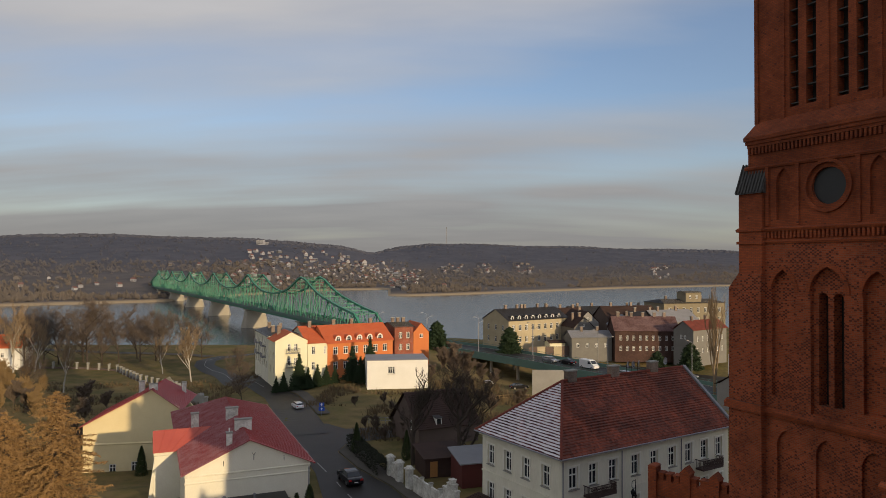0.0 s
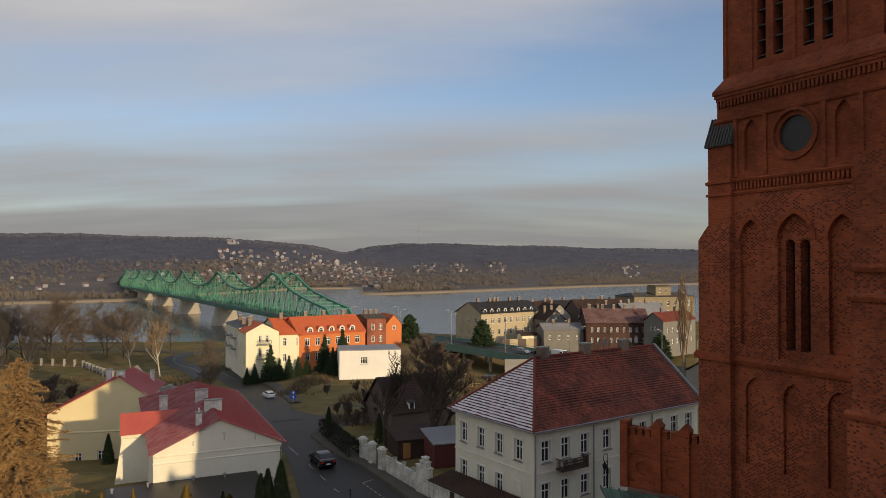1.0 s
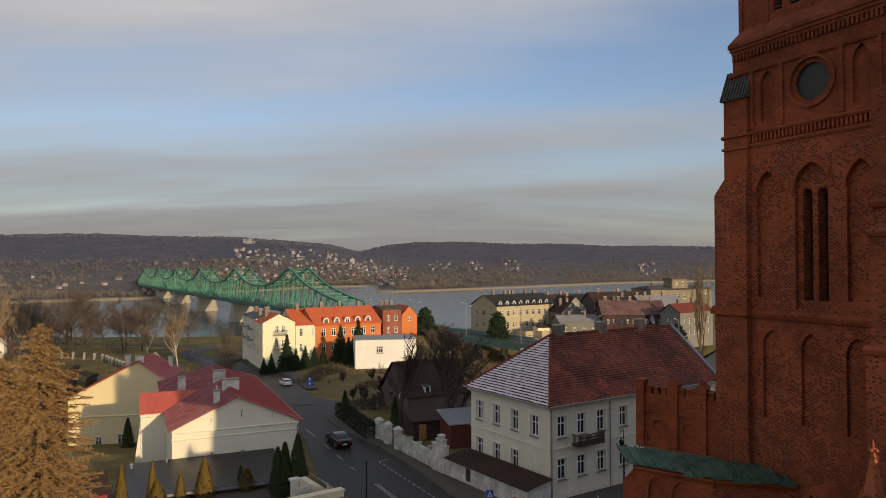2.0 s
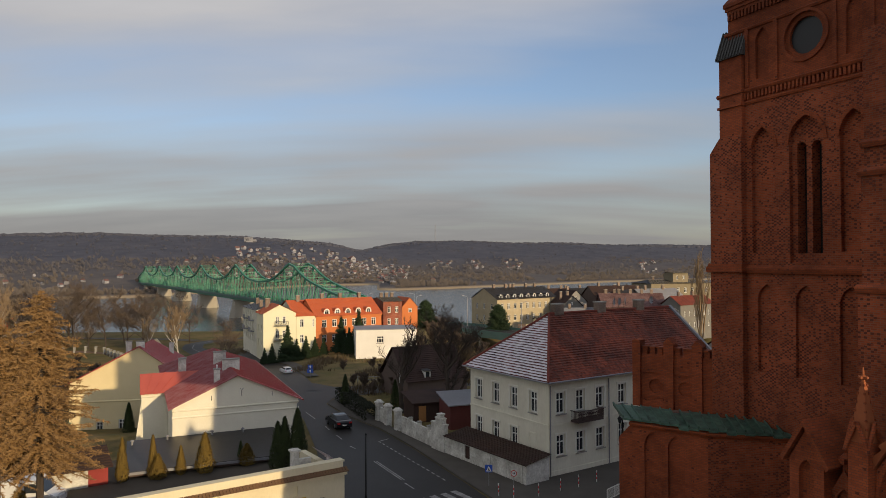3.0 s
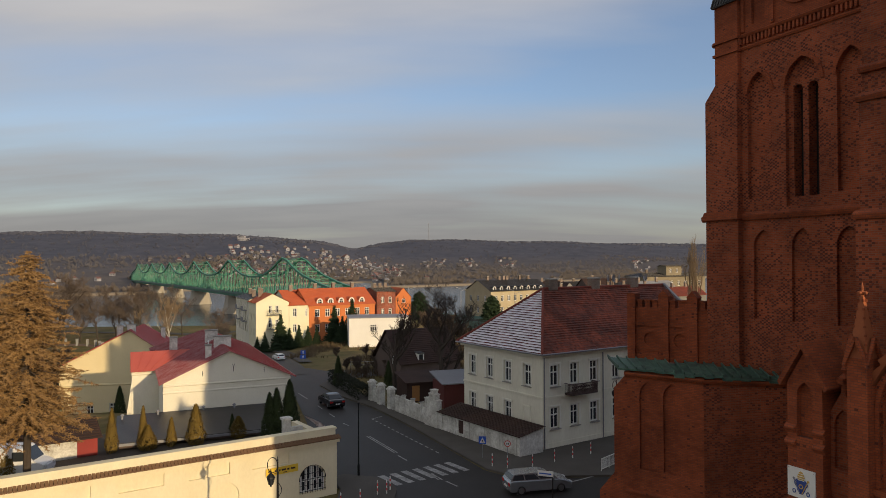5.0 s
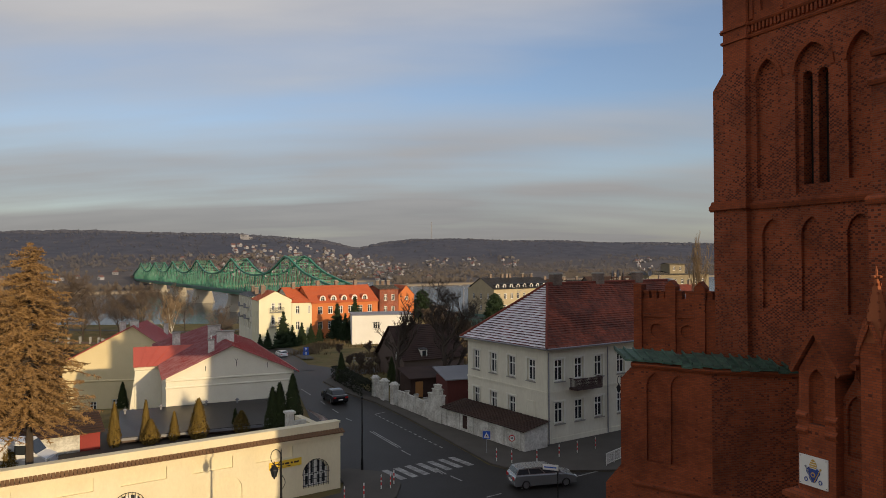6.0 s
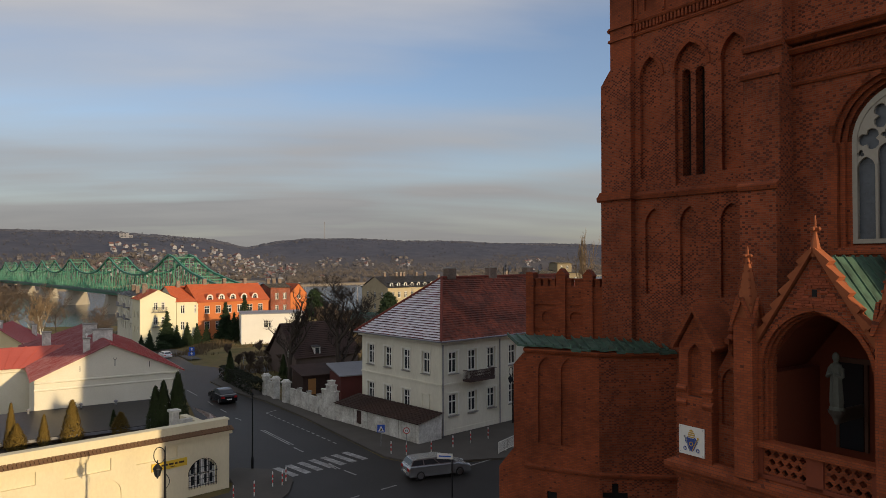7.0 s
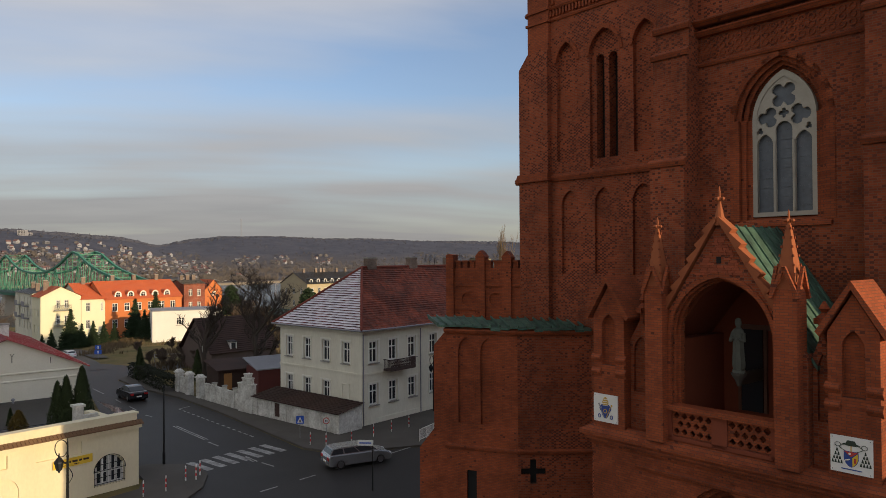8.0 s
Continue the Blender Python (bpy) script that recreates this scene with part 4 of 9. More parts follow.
def west_front():
    t = thing("church_west_block", CH, "red brick church front with a large pointed traceried window", "church")
    D = 4.2
    bm = bmesh.new()
    wall(bm, rect(0.3, 8.7, -0.5, 26.0), [(pointed(2.95, 6.05, 15.9, 19.35, 21.4), 0.5)], D, 0.8)
    box(bm, 0.3, 0.8, D + 0.81, 8.0, -0.5, 26)
    box(bm, 8.2, 8.7, D + 0.81, 8.0, -0.5, 26)
    part("front_wall", bm, CHURCH, t)
    for k, (w, o) in enumerate(((0.0, 0.0), (0.18, 0.16), (0.34, 0.32))):
        arch_hood(t, 2.95 + w, 6.05 - w, 19.35, 21.4 - w * 0.8, D + o, 0.16, 0.0)
        for x in (2.95 + w, 6.05 - w - 0.16):
            bm = bmesh.new()
            box(bm, x - (0.16 if k == 0 and x < 4 else 0), x + 0.16 + (0.0 if x < 4 else (0.16 if k == 0 else 0)), D + o - 0.02, D + o + 0.2, 15.9, 19.4)
            part("reveal", bm, CHURCH_SMOOTH, t)
    # window: stone frame, two mullions, tracery rings, leaded panes
    w = new("front_window")
    w.parent = t
    bm = bmesh.new()
    slab(bm, pointed(3.45, 5.55, 16.05, 19.35, 20.95), 1, D + 0.47, D + 0.52)
    part("leaded_pane", bm, LEADED, w, "dim grey leaded glass")
    bm = bmesh.new()
    inn, ou = pointed(3.60, 5.40, 16.2, 19.35, 20.75, 9), pointed(3.45, 5.55, 16.05, 19.35, 20.98, 9)
    for i in range(len(inn)):
        j = (i + 1) % len(inn)
        slab(bm, [inn[i], inn[j], ou[j], ou[i]], 1, D + 0.30, D + 0.46)
    part("stone_frame", bm, TRACERY, w)
    for x, z in ((4.185, 18.6), (4.815, 18.6)):
        bm = bmesh.new()
        tube(bm, (x, D + 0.33, 16.2), (x, D + 0.33, z), 0.05, 0.05, 8)
        part("mullion", bm, TRACERY, w)
    def foil(xc, zc, r, n, turn=0.0):
        """Outline of a foiled opening with n round lobes."""
        pts = []
        for k in range(n * 6):
            a = turn + k * math.tau / (n * 6)
            pts.append((xc + r * (0.52 + 0.48 * abs(math.cos((a - turn) * n / 2)) ** 0.6) * math.sin(a), zc + r * (0.52 + 0.48 * abs(math.cos((a - turn) * n / 2)) ** 0.6) * math.cos(a)))
        return pts

    bm = bmesh.new()
    holes = [(pointed(3.60, 4.135, 16.2, 18.5, 18.86, 6), None), (pointed(4.225, 4.775, 16.2, 18.95, 19.24, 6), None), (pointed(4.865, 5.40, 16.2, 18.5, 18.86, 6), None)]
    holes += [(foil(4.5 + dx, z, r, n, a), None) for dx, z, r, n, a in ((-0.52, 19.42, 0.36, 3, 0.5), (0.52, 19.42, 0.36, 3, -0.5), (0.0, 19.52, 0.17, 4, 0.02), (0.0, 20.13, 0.46, 4, 0.78), (-0.80, 18.98, 0.12, 3, 0.1), (0.80, 18.98, 0.12, 3, -0.1))]
    wall(bm, pointed(3.56, 5.44, 16.16, 19.35, 20.8, 9), holes, D + 0.33, 0.1)
    part("tracery", bm, TRACERY, w)
    bm = bmesh.new()
    for k in range(9):
        z = 16.4 + k * 0.32
        box(bm, 3.6, 5.4, D + 0.455, D + 0.475, z, z + 0.012)
    part("saddle_bar", bm, LEADED, w)
    bm = bmesh.new()
    slab(bm, [(D - 0.1, 15.7), (D + 0.5, 15.7), (D + 0.5, 16.06), (D - 0.1, 15.82)], 0, 2.9, 6.1)
    part("window_sill", bm, CHURCH_SMOOTH, w)
    # frieze and cornices over the window
    string_course(t, 1.4, 7.6, D, 21.55, 0.18, 0.1)
    quatrefoils(t, 1.5, 7.5, 21.8, 22.56, D, CHURCH_SMOOTH, 0.125)
    string_course(t, 1.4, 7.6, D, 22.62, 0.3, 0.3, "cornice")
    string_course(t, 1.4, 7.6, D, 22.95, 0.3, 0.5, "cornice")
    for x0 in (0.3, 7.35):
        bm = bmesh.new()
        slab(bm, [(D + 0.3, -0.5), (3.1, -0.5), (3.1, 17.9), (3.35, 18.3), (3.35, 21.9), (3.55, 22.3), (3.55, 27), (D + 0.3, 27)], 0, x0, x0 + 1.35)
        part("buttress", bm, CHURCH, t)
        for z, yy in ((17.95, 3.12), (21.9, 3.36), (22.9, 3.5)):
            string_course(t, x0 - 0.06, x0 + 1.41, yy, z, 0.3, 0.12)
    string_course(t, 1.4, 7.6, D, 25.0, 0.3, 0.3)


west_front()


def pinnacle(parent, x, y, z1, w):
    """A square brick shaft with four gablets, a steep crocketed spire and a cross finial."""
    zg = z1 - 2.15
    bm = bmesh.new()
    box(bm, x - w / 2, x + w / 2, y - w / 2, y + w / 2, 9.0, zg)
    ob = part("pinnacle", bm, CHURCH_SMOOTH, parent)
    for dx, dy in ((0, -1), (0, 1), (-1, 0), (1, 0)):
        bm = bmesh.new()
        for sg in (-1, 1):
            q = w * 0.6 * sg
            cx, cy = x + dx * w * 0.56, y + dy * w * 0.56
            bar(bm, (cx + q * abs(dy), cy + q * abs(dx), zg - 0.25), (cx, cy, zg + 0.6), 0.09, 0.09)
        part("gablet", bm, CHURCH_SMOOTH, ob)
    bm = bmesh.new()
    box(bm, x - w * 0.46, x + w * 0.46, y - w * 0.46, y + w * 0.46, zg, z1 - 0.42, w * 0.46 - 0.05)
    part("spire", bm, COPING_BRICK, ob)
    for k in range(7):
        f = (k + 0.5) / 7
        r, z = w * 0.47 * (1 - f) + 0.05 * f, zg + (z1 - 0.42 - zg) * f
        for i, j in ((-1, -1), (1, -1), (1, 1), (-1, 1)):
            bm = bmesh.new()
            box(bm, x + i * r - 0.03, x + i * r + 0.03, y + j * r - 0.03, y + j * r + 0.03, z, z + 0.07, 0.008)
            part("crocket", bm, CHURCH_SMOOTH, ob)
    finial(ob, x, y, z1 - 0.45, z1)


def finial(parent, x, y, z0, z1):
    h = z1 - z0
    bm = bmesh.new()
    lathe(bm, [(0.055, z0), (0.05, z0 + h * 0.2), (0.07, z0 + h * 0.26), (0.07, z0 + h * 0.4), (0.03, z0 + h * 0.48), (0.035, z0 + h * 0.7), (0.012, z1)], x, y, 8)
    for i, j in ((-1, 0), (1, 0), (0, -1), (0, 1)):
        lathe(bm, [(0.02, z0 + h * 0.24), (0.055, z0 + h * 0.3), (0.055, z0 + h * 0.38), (0.02, z0 + h * 0.44)], x + i * 0.11, y + j * 0.11, 6)
    part("finial", bm, COPING_BRICK, parent)


def aedicule(parent, x0, x1, zb, y, yb):
    """A gabled pier with a blind pointed panel."""
    xm, w = (x0 + x1) / 2, x1 - x0
    bm = bmesh.new()
    wall(bm, [(x0, 8.9), (x1, 8.9), (x1, 12.75), (xm, 13.75), (x0, 12.75)], [(pointed(xm - 0.27, xm + 0.27, 11.1, 12.35, 12.8), 0.18)], y, yb - y)
    part("pier", bm, CHURCH_SMOOTH, parent)
    bm = bmesh.new()
    for pts in (((x0 - 0.16, 12.62), (xm, 13.86), (xm, 14.08), (x0 - 0.26, 12.74)), ((x1 + 0.16, 12.62), (xm, 13.86), (xm, 14.08), (x1 + 0.26, 12.74))):
        slab(bm, pts, 1, y - 0.14, yb + 0.1)
    part("gable_coping", bm, CHURCH_SMOOTH, parent, "moulded brick coping")
    for z in (10.85, 11.3):
        for a, b in ((x0 - 0.07, x0 + 0.3), (x1 - 0.3, x1 + 0.07)):
            bm = bmesh.new()
            slab(bm, [(y + 0.02, z - 0.16), (y - 0.09, z), (y - 0.09, z + 0.05), (y + 0.02, z + 0.16)], 0, a, b)
            part("corbel_band", bm, CHURCH_SMOOTH, parent)


def ornament(parent, x, y, z, r, mat):
    """A crocketed finial on a low gable."""
    bm = bmesh.new()
    lathe(bm, [(0.16, z - 0.9), (0.12, z - 0.3), (0.22, z - 0.15), (0.07, z), (0.15, z + 0.1), (0.03, z + 0.3)], x, y, 6)
    for k in range(4):
        a = k * math.pi / 2
        box(bm, x + r * math.cos(a) - 0.07, x + r * math.cos(a) + 0.07, y + r * math.sin(a) - 0.07, y + r * math.sin(a) + 0.07, z - 0.32, z - 0.16)
    part("finial", bm, mat, parent)


def portal():
    t = thing("church_portal", CH, "projecting gabled red brick church porch with a deep niche", "church porch")
    # lower block and its door arch
    bm = bmesh.new()
    door = pointed(3.1, 5.9, -0.4, 6.0, 8.0)
    wall(bm, rect(-0.1, 8.8, -0.4, 8.5), [(door, 0.9)], 0.12, 1.0)
    box(bm, -0.1, 0.9, 1.13, 4.2, -0.4, 8.5)
    box(bm, 7.8, 8.8, 1.13, 4.2, -0.4, 8.5)
    part("lower_wall", bm, CHURCH_SMOOTH, t)
    for k in range(3):
        arch_hood(t, 3.1 + 0.2 * k, 5.9 - 0.2 * k, 6.0, 8.0 - 0.16 * k, 0.12 + 0.2 * k, 0.2, 0.03)
    bm = bmesh.new()
    for x0, x1, z in ((0.9, 1.9, 6.6), (7.1, 8.1, 6.6)):
        slab(bm, [(x0, 2), (x1, 2), (x1, z), (x0, z)], 1, 0.02, 0.14)
    part("panel", bm, CHURCH_SMOOTH, t)
    string_course(t, 1.6, 7.4, 0.1, 7.9, 0.2, 0.1)
    bm = bmesh.new()
    for z0, z1, o in ((8.42, 8.55, 0.10), (8.55, 8.72, 0.22), (8.72, 8.86, 0.34)):
        box(bm, -0.1 - o, 8.8 + o, 0.12 - o, 4.19, z0, z1)
    b = [bm.verts.new(p) for p in ((-0.44, -0.22, 8.86), (9.14, -0.22, 8.86), (9.14, 4.18, 8.86), (-0.44, 4.18, 8.86))]
    c = [bm.verts.new(p) for p in ((0.0, 0.1, 9.1), (8.7, 0.1, 9.1), (8.7, 4.18, 9.1), (0.0, 4.18, 9.1))]
    for i in range(4):
        j = (i + 1) % 4
        bm.faces.new((b[i], b[j], c[j], c[i]))
    bm.faces.new(c)
    part("cornice", bm, CHURCH_SMOOTH, t)
    # gabled niche wall
    bm = bmesh.new()
    wall(bm, [(2.05, 9.0), (6.95, 9.0), (6.95, 12.0), (6.5, 12.5), (4.5, 15.7), (2.5, 12.5), (2.05, 12.0)], [(pointed(2.95, 6.05, 9.22, 12.3, 14.1, 10), None)], 0.05, 0.75)
    part("gable_wall", bm, CHURCH, t)
    for k in range(3):
        arch_hood(t, 2.95 + 0.07 * k, 6.05 - 0.07 * k, 12.3, 14.1 - 0.06 * k, 0.05 + 0.16 * k, 0.12, 0.05)
        bm = bmesh.new()
        box(bm, 2.83 + 0.07 * k, 2.95 + 0.07 * k, 0.0 + 0.16 * k, 0.2 + 0.16 * k, 10.15, 12.32)
        part("jamb_shaft", bm, CHURCH_SMOOTH, t)
        bm = bmesh.new()
        box(bm, 6.05 - 0.07 * k, 6.17 - 0.07 * k, 0.0 + 0.16 * k, 0.2 + 0.16 * k, 10.15, 12.32)
        part("jamb_shaft", bm, CHURCH_SMOOTH, t)
    # flat black plate drawn for the shade of a vent hole
    bm = bmesh.new()
    slab(bm, [(4.43, 14.5), (4.57, 14.5), (4.57, 14.7), (4.43, 14.7)], 1, 0.03, 0.06)
    part("vent_shade", bm, SHADE_BLACK, t)
    # niche inside: walls, vault and a door wall at the back
    bm = bmesh.new()
    box(bm, 2.3, 2.9, 0.81, 3.6, 9.1, 12.1)
    box(bm, 6.1, 6.7, 0.81, 3.6, 9.1, 12.1)
    slab(bm, [(2.3, 9.1), (6.7, 9.1), (6.7, 12.1), (5.6, 13.5), (4.5, 14.9), (3.4, 13.5), (2.3, 12.1)], 1, 3.4, 3.8)
    for sg in (-1, 1):
        slab(bm, [(4.5 + sg * 2.1, 12.0), (4.5 + sg * 1.0, 13.45), (4.5, 14.2), (4.5, 14.4), (4.5 + sg * 1.05, 13.6), (4.5 + sg * 2.2, 12.1)], 1, 0.81, 3.5)
    part("niche_wall", bm, CHURCH_PLASTER, t)
    bm = bmesh.new()
    box(bm, 3.55, 4.25, 3.32, 3.42, 9.6, 12.3)
    box(bm, 4.75, 5.45, 3.32, 3.42, 9.6, 12.3)
    part("door_pane", bm, PANE, t)
    bm = bmesh.new()
    for x in (3.45, 4.3, 4.66, 5.46):
        box(bm, x, x + 0.1, 3.28, 3.44, 9.6, 12.4)
    box(bm, 3.45, 5.56, 3.28, 3.44, 12.3, 12.45)
    part("door_frame", bm, surface("brown_door_timber", (0.16, 0.07, 0.04), rough=0.6), t, "dark brown timber frame")
    # balcony parapet of pierced brick
    bm = bmesh.new()
    for x0, x1 in ((2.75, 2.95), (4.25, 4.72), (5.98, 6.25)):
        box(bm, x0, x1, -0.02, 0.26, 9.1, 10.02)
    box(bm, 2.75, 6.25, -0.02, 0.26, 9.08, 9.2)
    part("parapet", bm, CHURCH_PLASTER, t)
    for x0, x1 in ((2.955, 4.245), (4.725, 5.975)):
        holes = []
        for row, zc in enumerate((9.36, 9.6, 9.84)):
            n = 5 if row != 1 else 4
            for k in range(n):
                xc = x0 + (x1 - x0) * (k + 0.5 + (0.5 if row == 1 else 0)) / 5
                holes.append(([(xc + 0.098 * (0.72 + 0.28 * abs(math.cos(2 * a * math.tau / 24))) * math.cos(a * math.tau / 24), zc + 0.098 * (0.72 + 0.28 * abs(math.cos(2 * a * math.tau / 24))) * math.sin(a * math.tau / 24)) for a in range(24)], None))
        bm = bmesh.new()
        wall(bm, rect(x0, x1, 9.205, 9.995), holes, 0.05, 0.14)
        part("pierced_panel", bm, CHURCH_SMOOTH, t, "brick panel pierced with quatrefoils")
    bm = bmesh.new()
    box(bm, 2.65, 6.35, -0.12, 0.36, 10.0, 10.17)
    part("parapet_coping", bm, CHURCH_SMOOTH, t)
    # stepped gable coping and cross
    for sgn in (-1, 1):
        n = 8
        for k in range(n):
            f0, f1 = k / n, (k + 1.06) / n
            xa, xb = 4.5 + sgn * (0.04 + 2.12 * (1 - f0)), 4.5 + sgn * (0.04 + 2.12 * (1 - f1))
            za, zb_ = 12.36 + 3.42 * f0, 12.36 + 3.42 * f1
            bm = bmesh.new()
            slab(bm, [(xa, za - 0.05), (xb, zb_ - 0.05), (xb + sgn * 0.03, zb_ + 0.06), (xa + sgn * 0.16, za + 0.14)], 1, -0.07, 0.30)
            part("coping_step", bm, COPING_BRICK, t)
    bm = bmesh.new()
    lathe(bm, [(0.17, 15.62), (0.14, 15.85), (0.10, 16.05), (0.055, 16.25)], 4.5, 0.12, 8)
    part("finial_neck", bm, COPING_BRICK, t)
    finial(t, 4.5, 0.12, 16.2, 16.78)
    # copper roof of the gable
    for sgn in (-1, 1):
        bm = bmesh.new()
        sheet(bm, [(4.5, 0.28, 15.62), (4.5 + sgn * 2.6, 0.28, 11.75), (4.5 + sgn * 2.6, 4.15, 11.75), (4.5, 4.15, 15.62)], 0.1)
        roof = part("gable_roof", bm, COPPER, t, "green weathered copper roof")
        for k in range(7):
            y = 0.6 + k * 0.55
            bm = bmesh.new()
            bar(bm, (4.5, y, 15.66), (4.5 + sgn * 2.6, y, 11.79), 0.04, 0.05)
            part("seam", bm, COPPER, roof)
    # piers at both ends and between
    aedicule(t, 0.05, 1.25, 8.9, -0.02, 1.4)
    aedicule(t, 7.46, 8.68, 8.9, -0.02, 1.4)
    for x0, x1 in ((1.25, 2.05), (6.95, 7.46)):
        bm = bmesh.new()
        wall(bm, [(x0, 9.0), (x1, 9.0), (x1, 12.0), ((x0 + x1) / 2, 12.7), (x0, 12.0)], [(pointed(x0 + 0.12, x1 - 0.12, 10.3, 11.6, 12.1), 0.12)], 0.35, 0.5)
        part("link_wall", bm, CHURCH, t)
        ornament(t, (x0 + x1) / 2, 0.5, 13.2, 0.18, CHURCH_SMOOTH)
    pinnacle(t, 2.52, 0.0, 15.95, 0.6)
    pinnacle(t, 6.52, 0.0, 15.97, 0.62)
    # dark pipe stands in for the shadowed gap between chapel and porch
    bm = bmesh.new()
    tube(bm, (-0.62, 1.4, -0.3), (-0.62, 1.4, 9.9), 0.13, 0.13, 10)
    box(bm, -0.82, -0.42, 1.2, 1.6, 9.9, 10.3, 0.03)
    part("downpipe", bm, SLATE, t, "dark sheet-metal downpipe")
    # small copper pent roof and a pier beyond the porch
    bm = bmesh.new()
    sheet(bm, [(8.9, 0.0, 9.25), (10.7, 0.0, 8.2), (10.7, 4.1, 8.2), (8.9, 4.1, 9.25)], 0.12)
    for k in range(8):
        bar(bm, (8.9, 0.1 + k * 0.55, 9.29), (10.7, 0.1 + k * 0.55, 8.24), 0.04, 0.06)
    part("side_roof", bm, COPPER, t, "green weathered copper roof")
    bm = bmesh.new()
    box(bm, 8.9, 10.5, 0.2, 4.1, -0.4, 8.15)
    part("side_wall", bm, CHURCH, t)


portal()


def gable_bricks():
    """Single bricks of the porch gable, each proud of its joint."""
    t = bpy.data.objects["church_portal"]
    rnd = random.Random(31)
    meshes = []
    for ln in (0.205, 0.098):
        bm = bmesh.new()
        box(bm, -ln / 2, ln / 2, -0.008, 0.03, 0.0, 0.065)
        bmesh.ops.bevel(bm, geom=[e for e in bm.edges if all(v.co.y < 0 for v in e.verts)], offset=0.005, segments=1, affect="EDGES")
        bmesh.ops.recalc_face_normals(bm, faces=bm.faces)
        me = bpy.data.meshes.new("brick")
        bm.to_mesh(me), bm.free()
        me.materials.append(BRICK_SINGLE)
        meshes.append(me)
    n, z, row = 0, 14.16, 0
    while z < 15.5 and n < 300:
        half = 2.0 * (15.7 - z) / 3.2 - 0.12
        x = 4.5 - half + (0.0 if row % 2 else -0.13)
        while x < 4.5 + half and n < 300:
            k = 1 if rnd.random() < 0.3 else 0
            ln = (0.205, 0.098)[k]
            if x - 0.0 > 4.5 - half and x + ln < 4.5 + half and not (4.25 < x + ln / 2 < 4.75 and 14.4 < z < 14.72):
                b = new("brick", meshes[k])
                b.parent = t
                b.matrix_local = pose(x + ln / 2, 0.04 - rnd.uniform(0, 0.006), z)
                n += 1
            x += ln + 0.009
        z += 0.0735
        row += 1


gable_bricks()


def chapel():
    """The low angled block left of the tower, with a copper pent roof and a crenellated parapet."""
    t = thing("church_chapel", Matrix.Identity(4), "low angled red brick chapel with copper eaves and battlements", "church chapel")
    pl, pc, pe = (10.7, 33.5), (13.5, 31.3), (16.56, 30.4)
    f1 = frame_at(*pl, 0, pc[0] - pl[0], pc[1] - pl[1])
    f2 = frame_at(*pc, 0, pe[0] - pc[0], pe[1] - pc[1])
    l1, l2 = math.dist(pl, pc), math.dist(pc, pe)

    def place(ob, m):
        ob.matrix_local = m

    bm = bmesh.new()
    cross = [(0.57, 4.05), (0.87, 4.05), (0.87, 4.47), (1.3, 4.47), (1.3, 4.78), (0.87, 4.78), (0.87, 5.2), (0.57, 5.2), (0.57, 4.78), (0.14, 4.78), (0.14, 4.47), (0.57, 4.47)]
    wall(bm, rect(0.0, l1, -0.4, 11.2), [(pointed(0.58, 1.4, 6.7, 10.2, 10.85), 0.14), (pointed(1.72, 2.5, 6.7, 10.2, 10.85), 0.14), (rect(1.0, 1.5, 1.2, 4.45), 0.5)], 0.0, 0.6)
    place(part("west_face", bm, CHURCH_SMOOTH, t), f1)
    bm = bmesh.new()
    wall(bm, rect(0.0, l2 + 2.5, -0.4, 11.2), [([(x + 0.0, z) for x, z in cross], 0.25)], 0.0, 0.6)
    place(part("south_face", bm, CHURCH, t), f2)
    # black sheet over the back of the cross, painted shade
    bm = bmesh.new()
    slab(bm, [(x, z) for x, z in cross], 1, 0.2, 0.24)
    place(part("cross_shade", bm, SHADE_BLACK, t), f2)
    # black sheet close behind the face puts shade into the slit
    bm = bmesh.new()
    slab(bm, rect(0.995, 1.505, 1.2, 4.45), 1, 0.12, 0.16)
    place(part("slit_shade", bm, SHADE_BLACK, t), f1)
    for m, ln in ((f1, l1), (f2, l2 + 0.2)):
        for z, h, o in ((5.45, 0.25, 0.12), (11.05, 0.28, 0.22)):
            bm = bmesh.new()
            slab(bm, [(0.05, z), (-o * 0.6, z), (-o, z + h * 0.45), (-o, z + h * 0.7), (0.05, z + h)], 0, -0.1, ln + 0.1)
            place(part("string_course", bm, CHURCH_SMOOTH, t), m)
    # flat body behind the faces
    bm = bmesh.new()
    prism(bm, [(10.9, 33.7), (13.6, 31.6), (16.6, 30.7), (18.5, 35), (16.0, 41), (12.6, 38.2)], -0.4, 11.1)
    part("body", bm, CHURCH, t)
    # corner buttress at the left with weathered shoulders
    bm = bmesh.new()
    slab(bm, [(-1.5, -0.4), (0.1, -0.4), (0.1, 11.0), (-0.2, 11.0), (-0.72, 10.4), (-0.72, 6.3), (-1.5, 5.3)], 1, 0.05, 1.1)
    place(part("buttress", bm, CHURCH_SMOOTH, t), f1)
    # copper pent roof with folded seams
    eave = [Vector((10.25, 33.5, 11.42)), Vector((13.45, 31.0, 11.38)), Vector((16.75, 30.05, 11.38))]
    head = [Vector((10.3, 35.6, 11.66)), Vector((13.9, 33.3, 11.64)), Vector((17.0, 31.6, 11.6))]
    rnd = random.Random(5)
    for a, b, c, d in ((eave[0], eave[1], head[1], head[0]), (eave[1], eave[2], head[2], head[1])):
        n = 9
        for k in range(n):
            p = [a.lerp(b, k / n), a.lerp(b, (k + 1) / n), d.lerp(c, (k + 1) / n), d.lerp(c, k / n)]
            j = rnd.uniform(-0.09, 0.07)
            bm = bmesh.new()
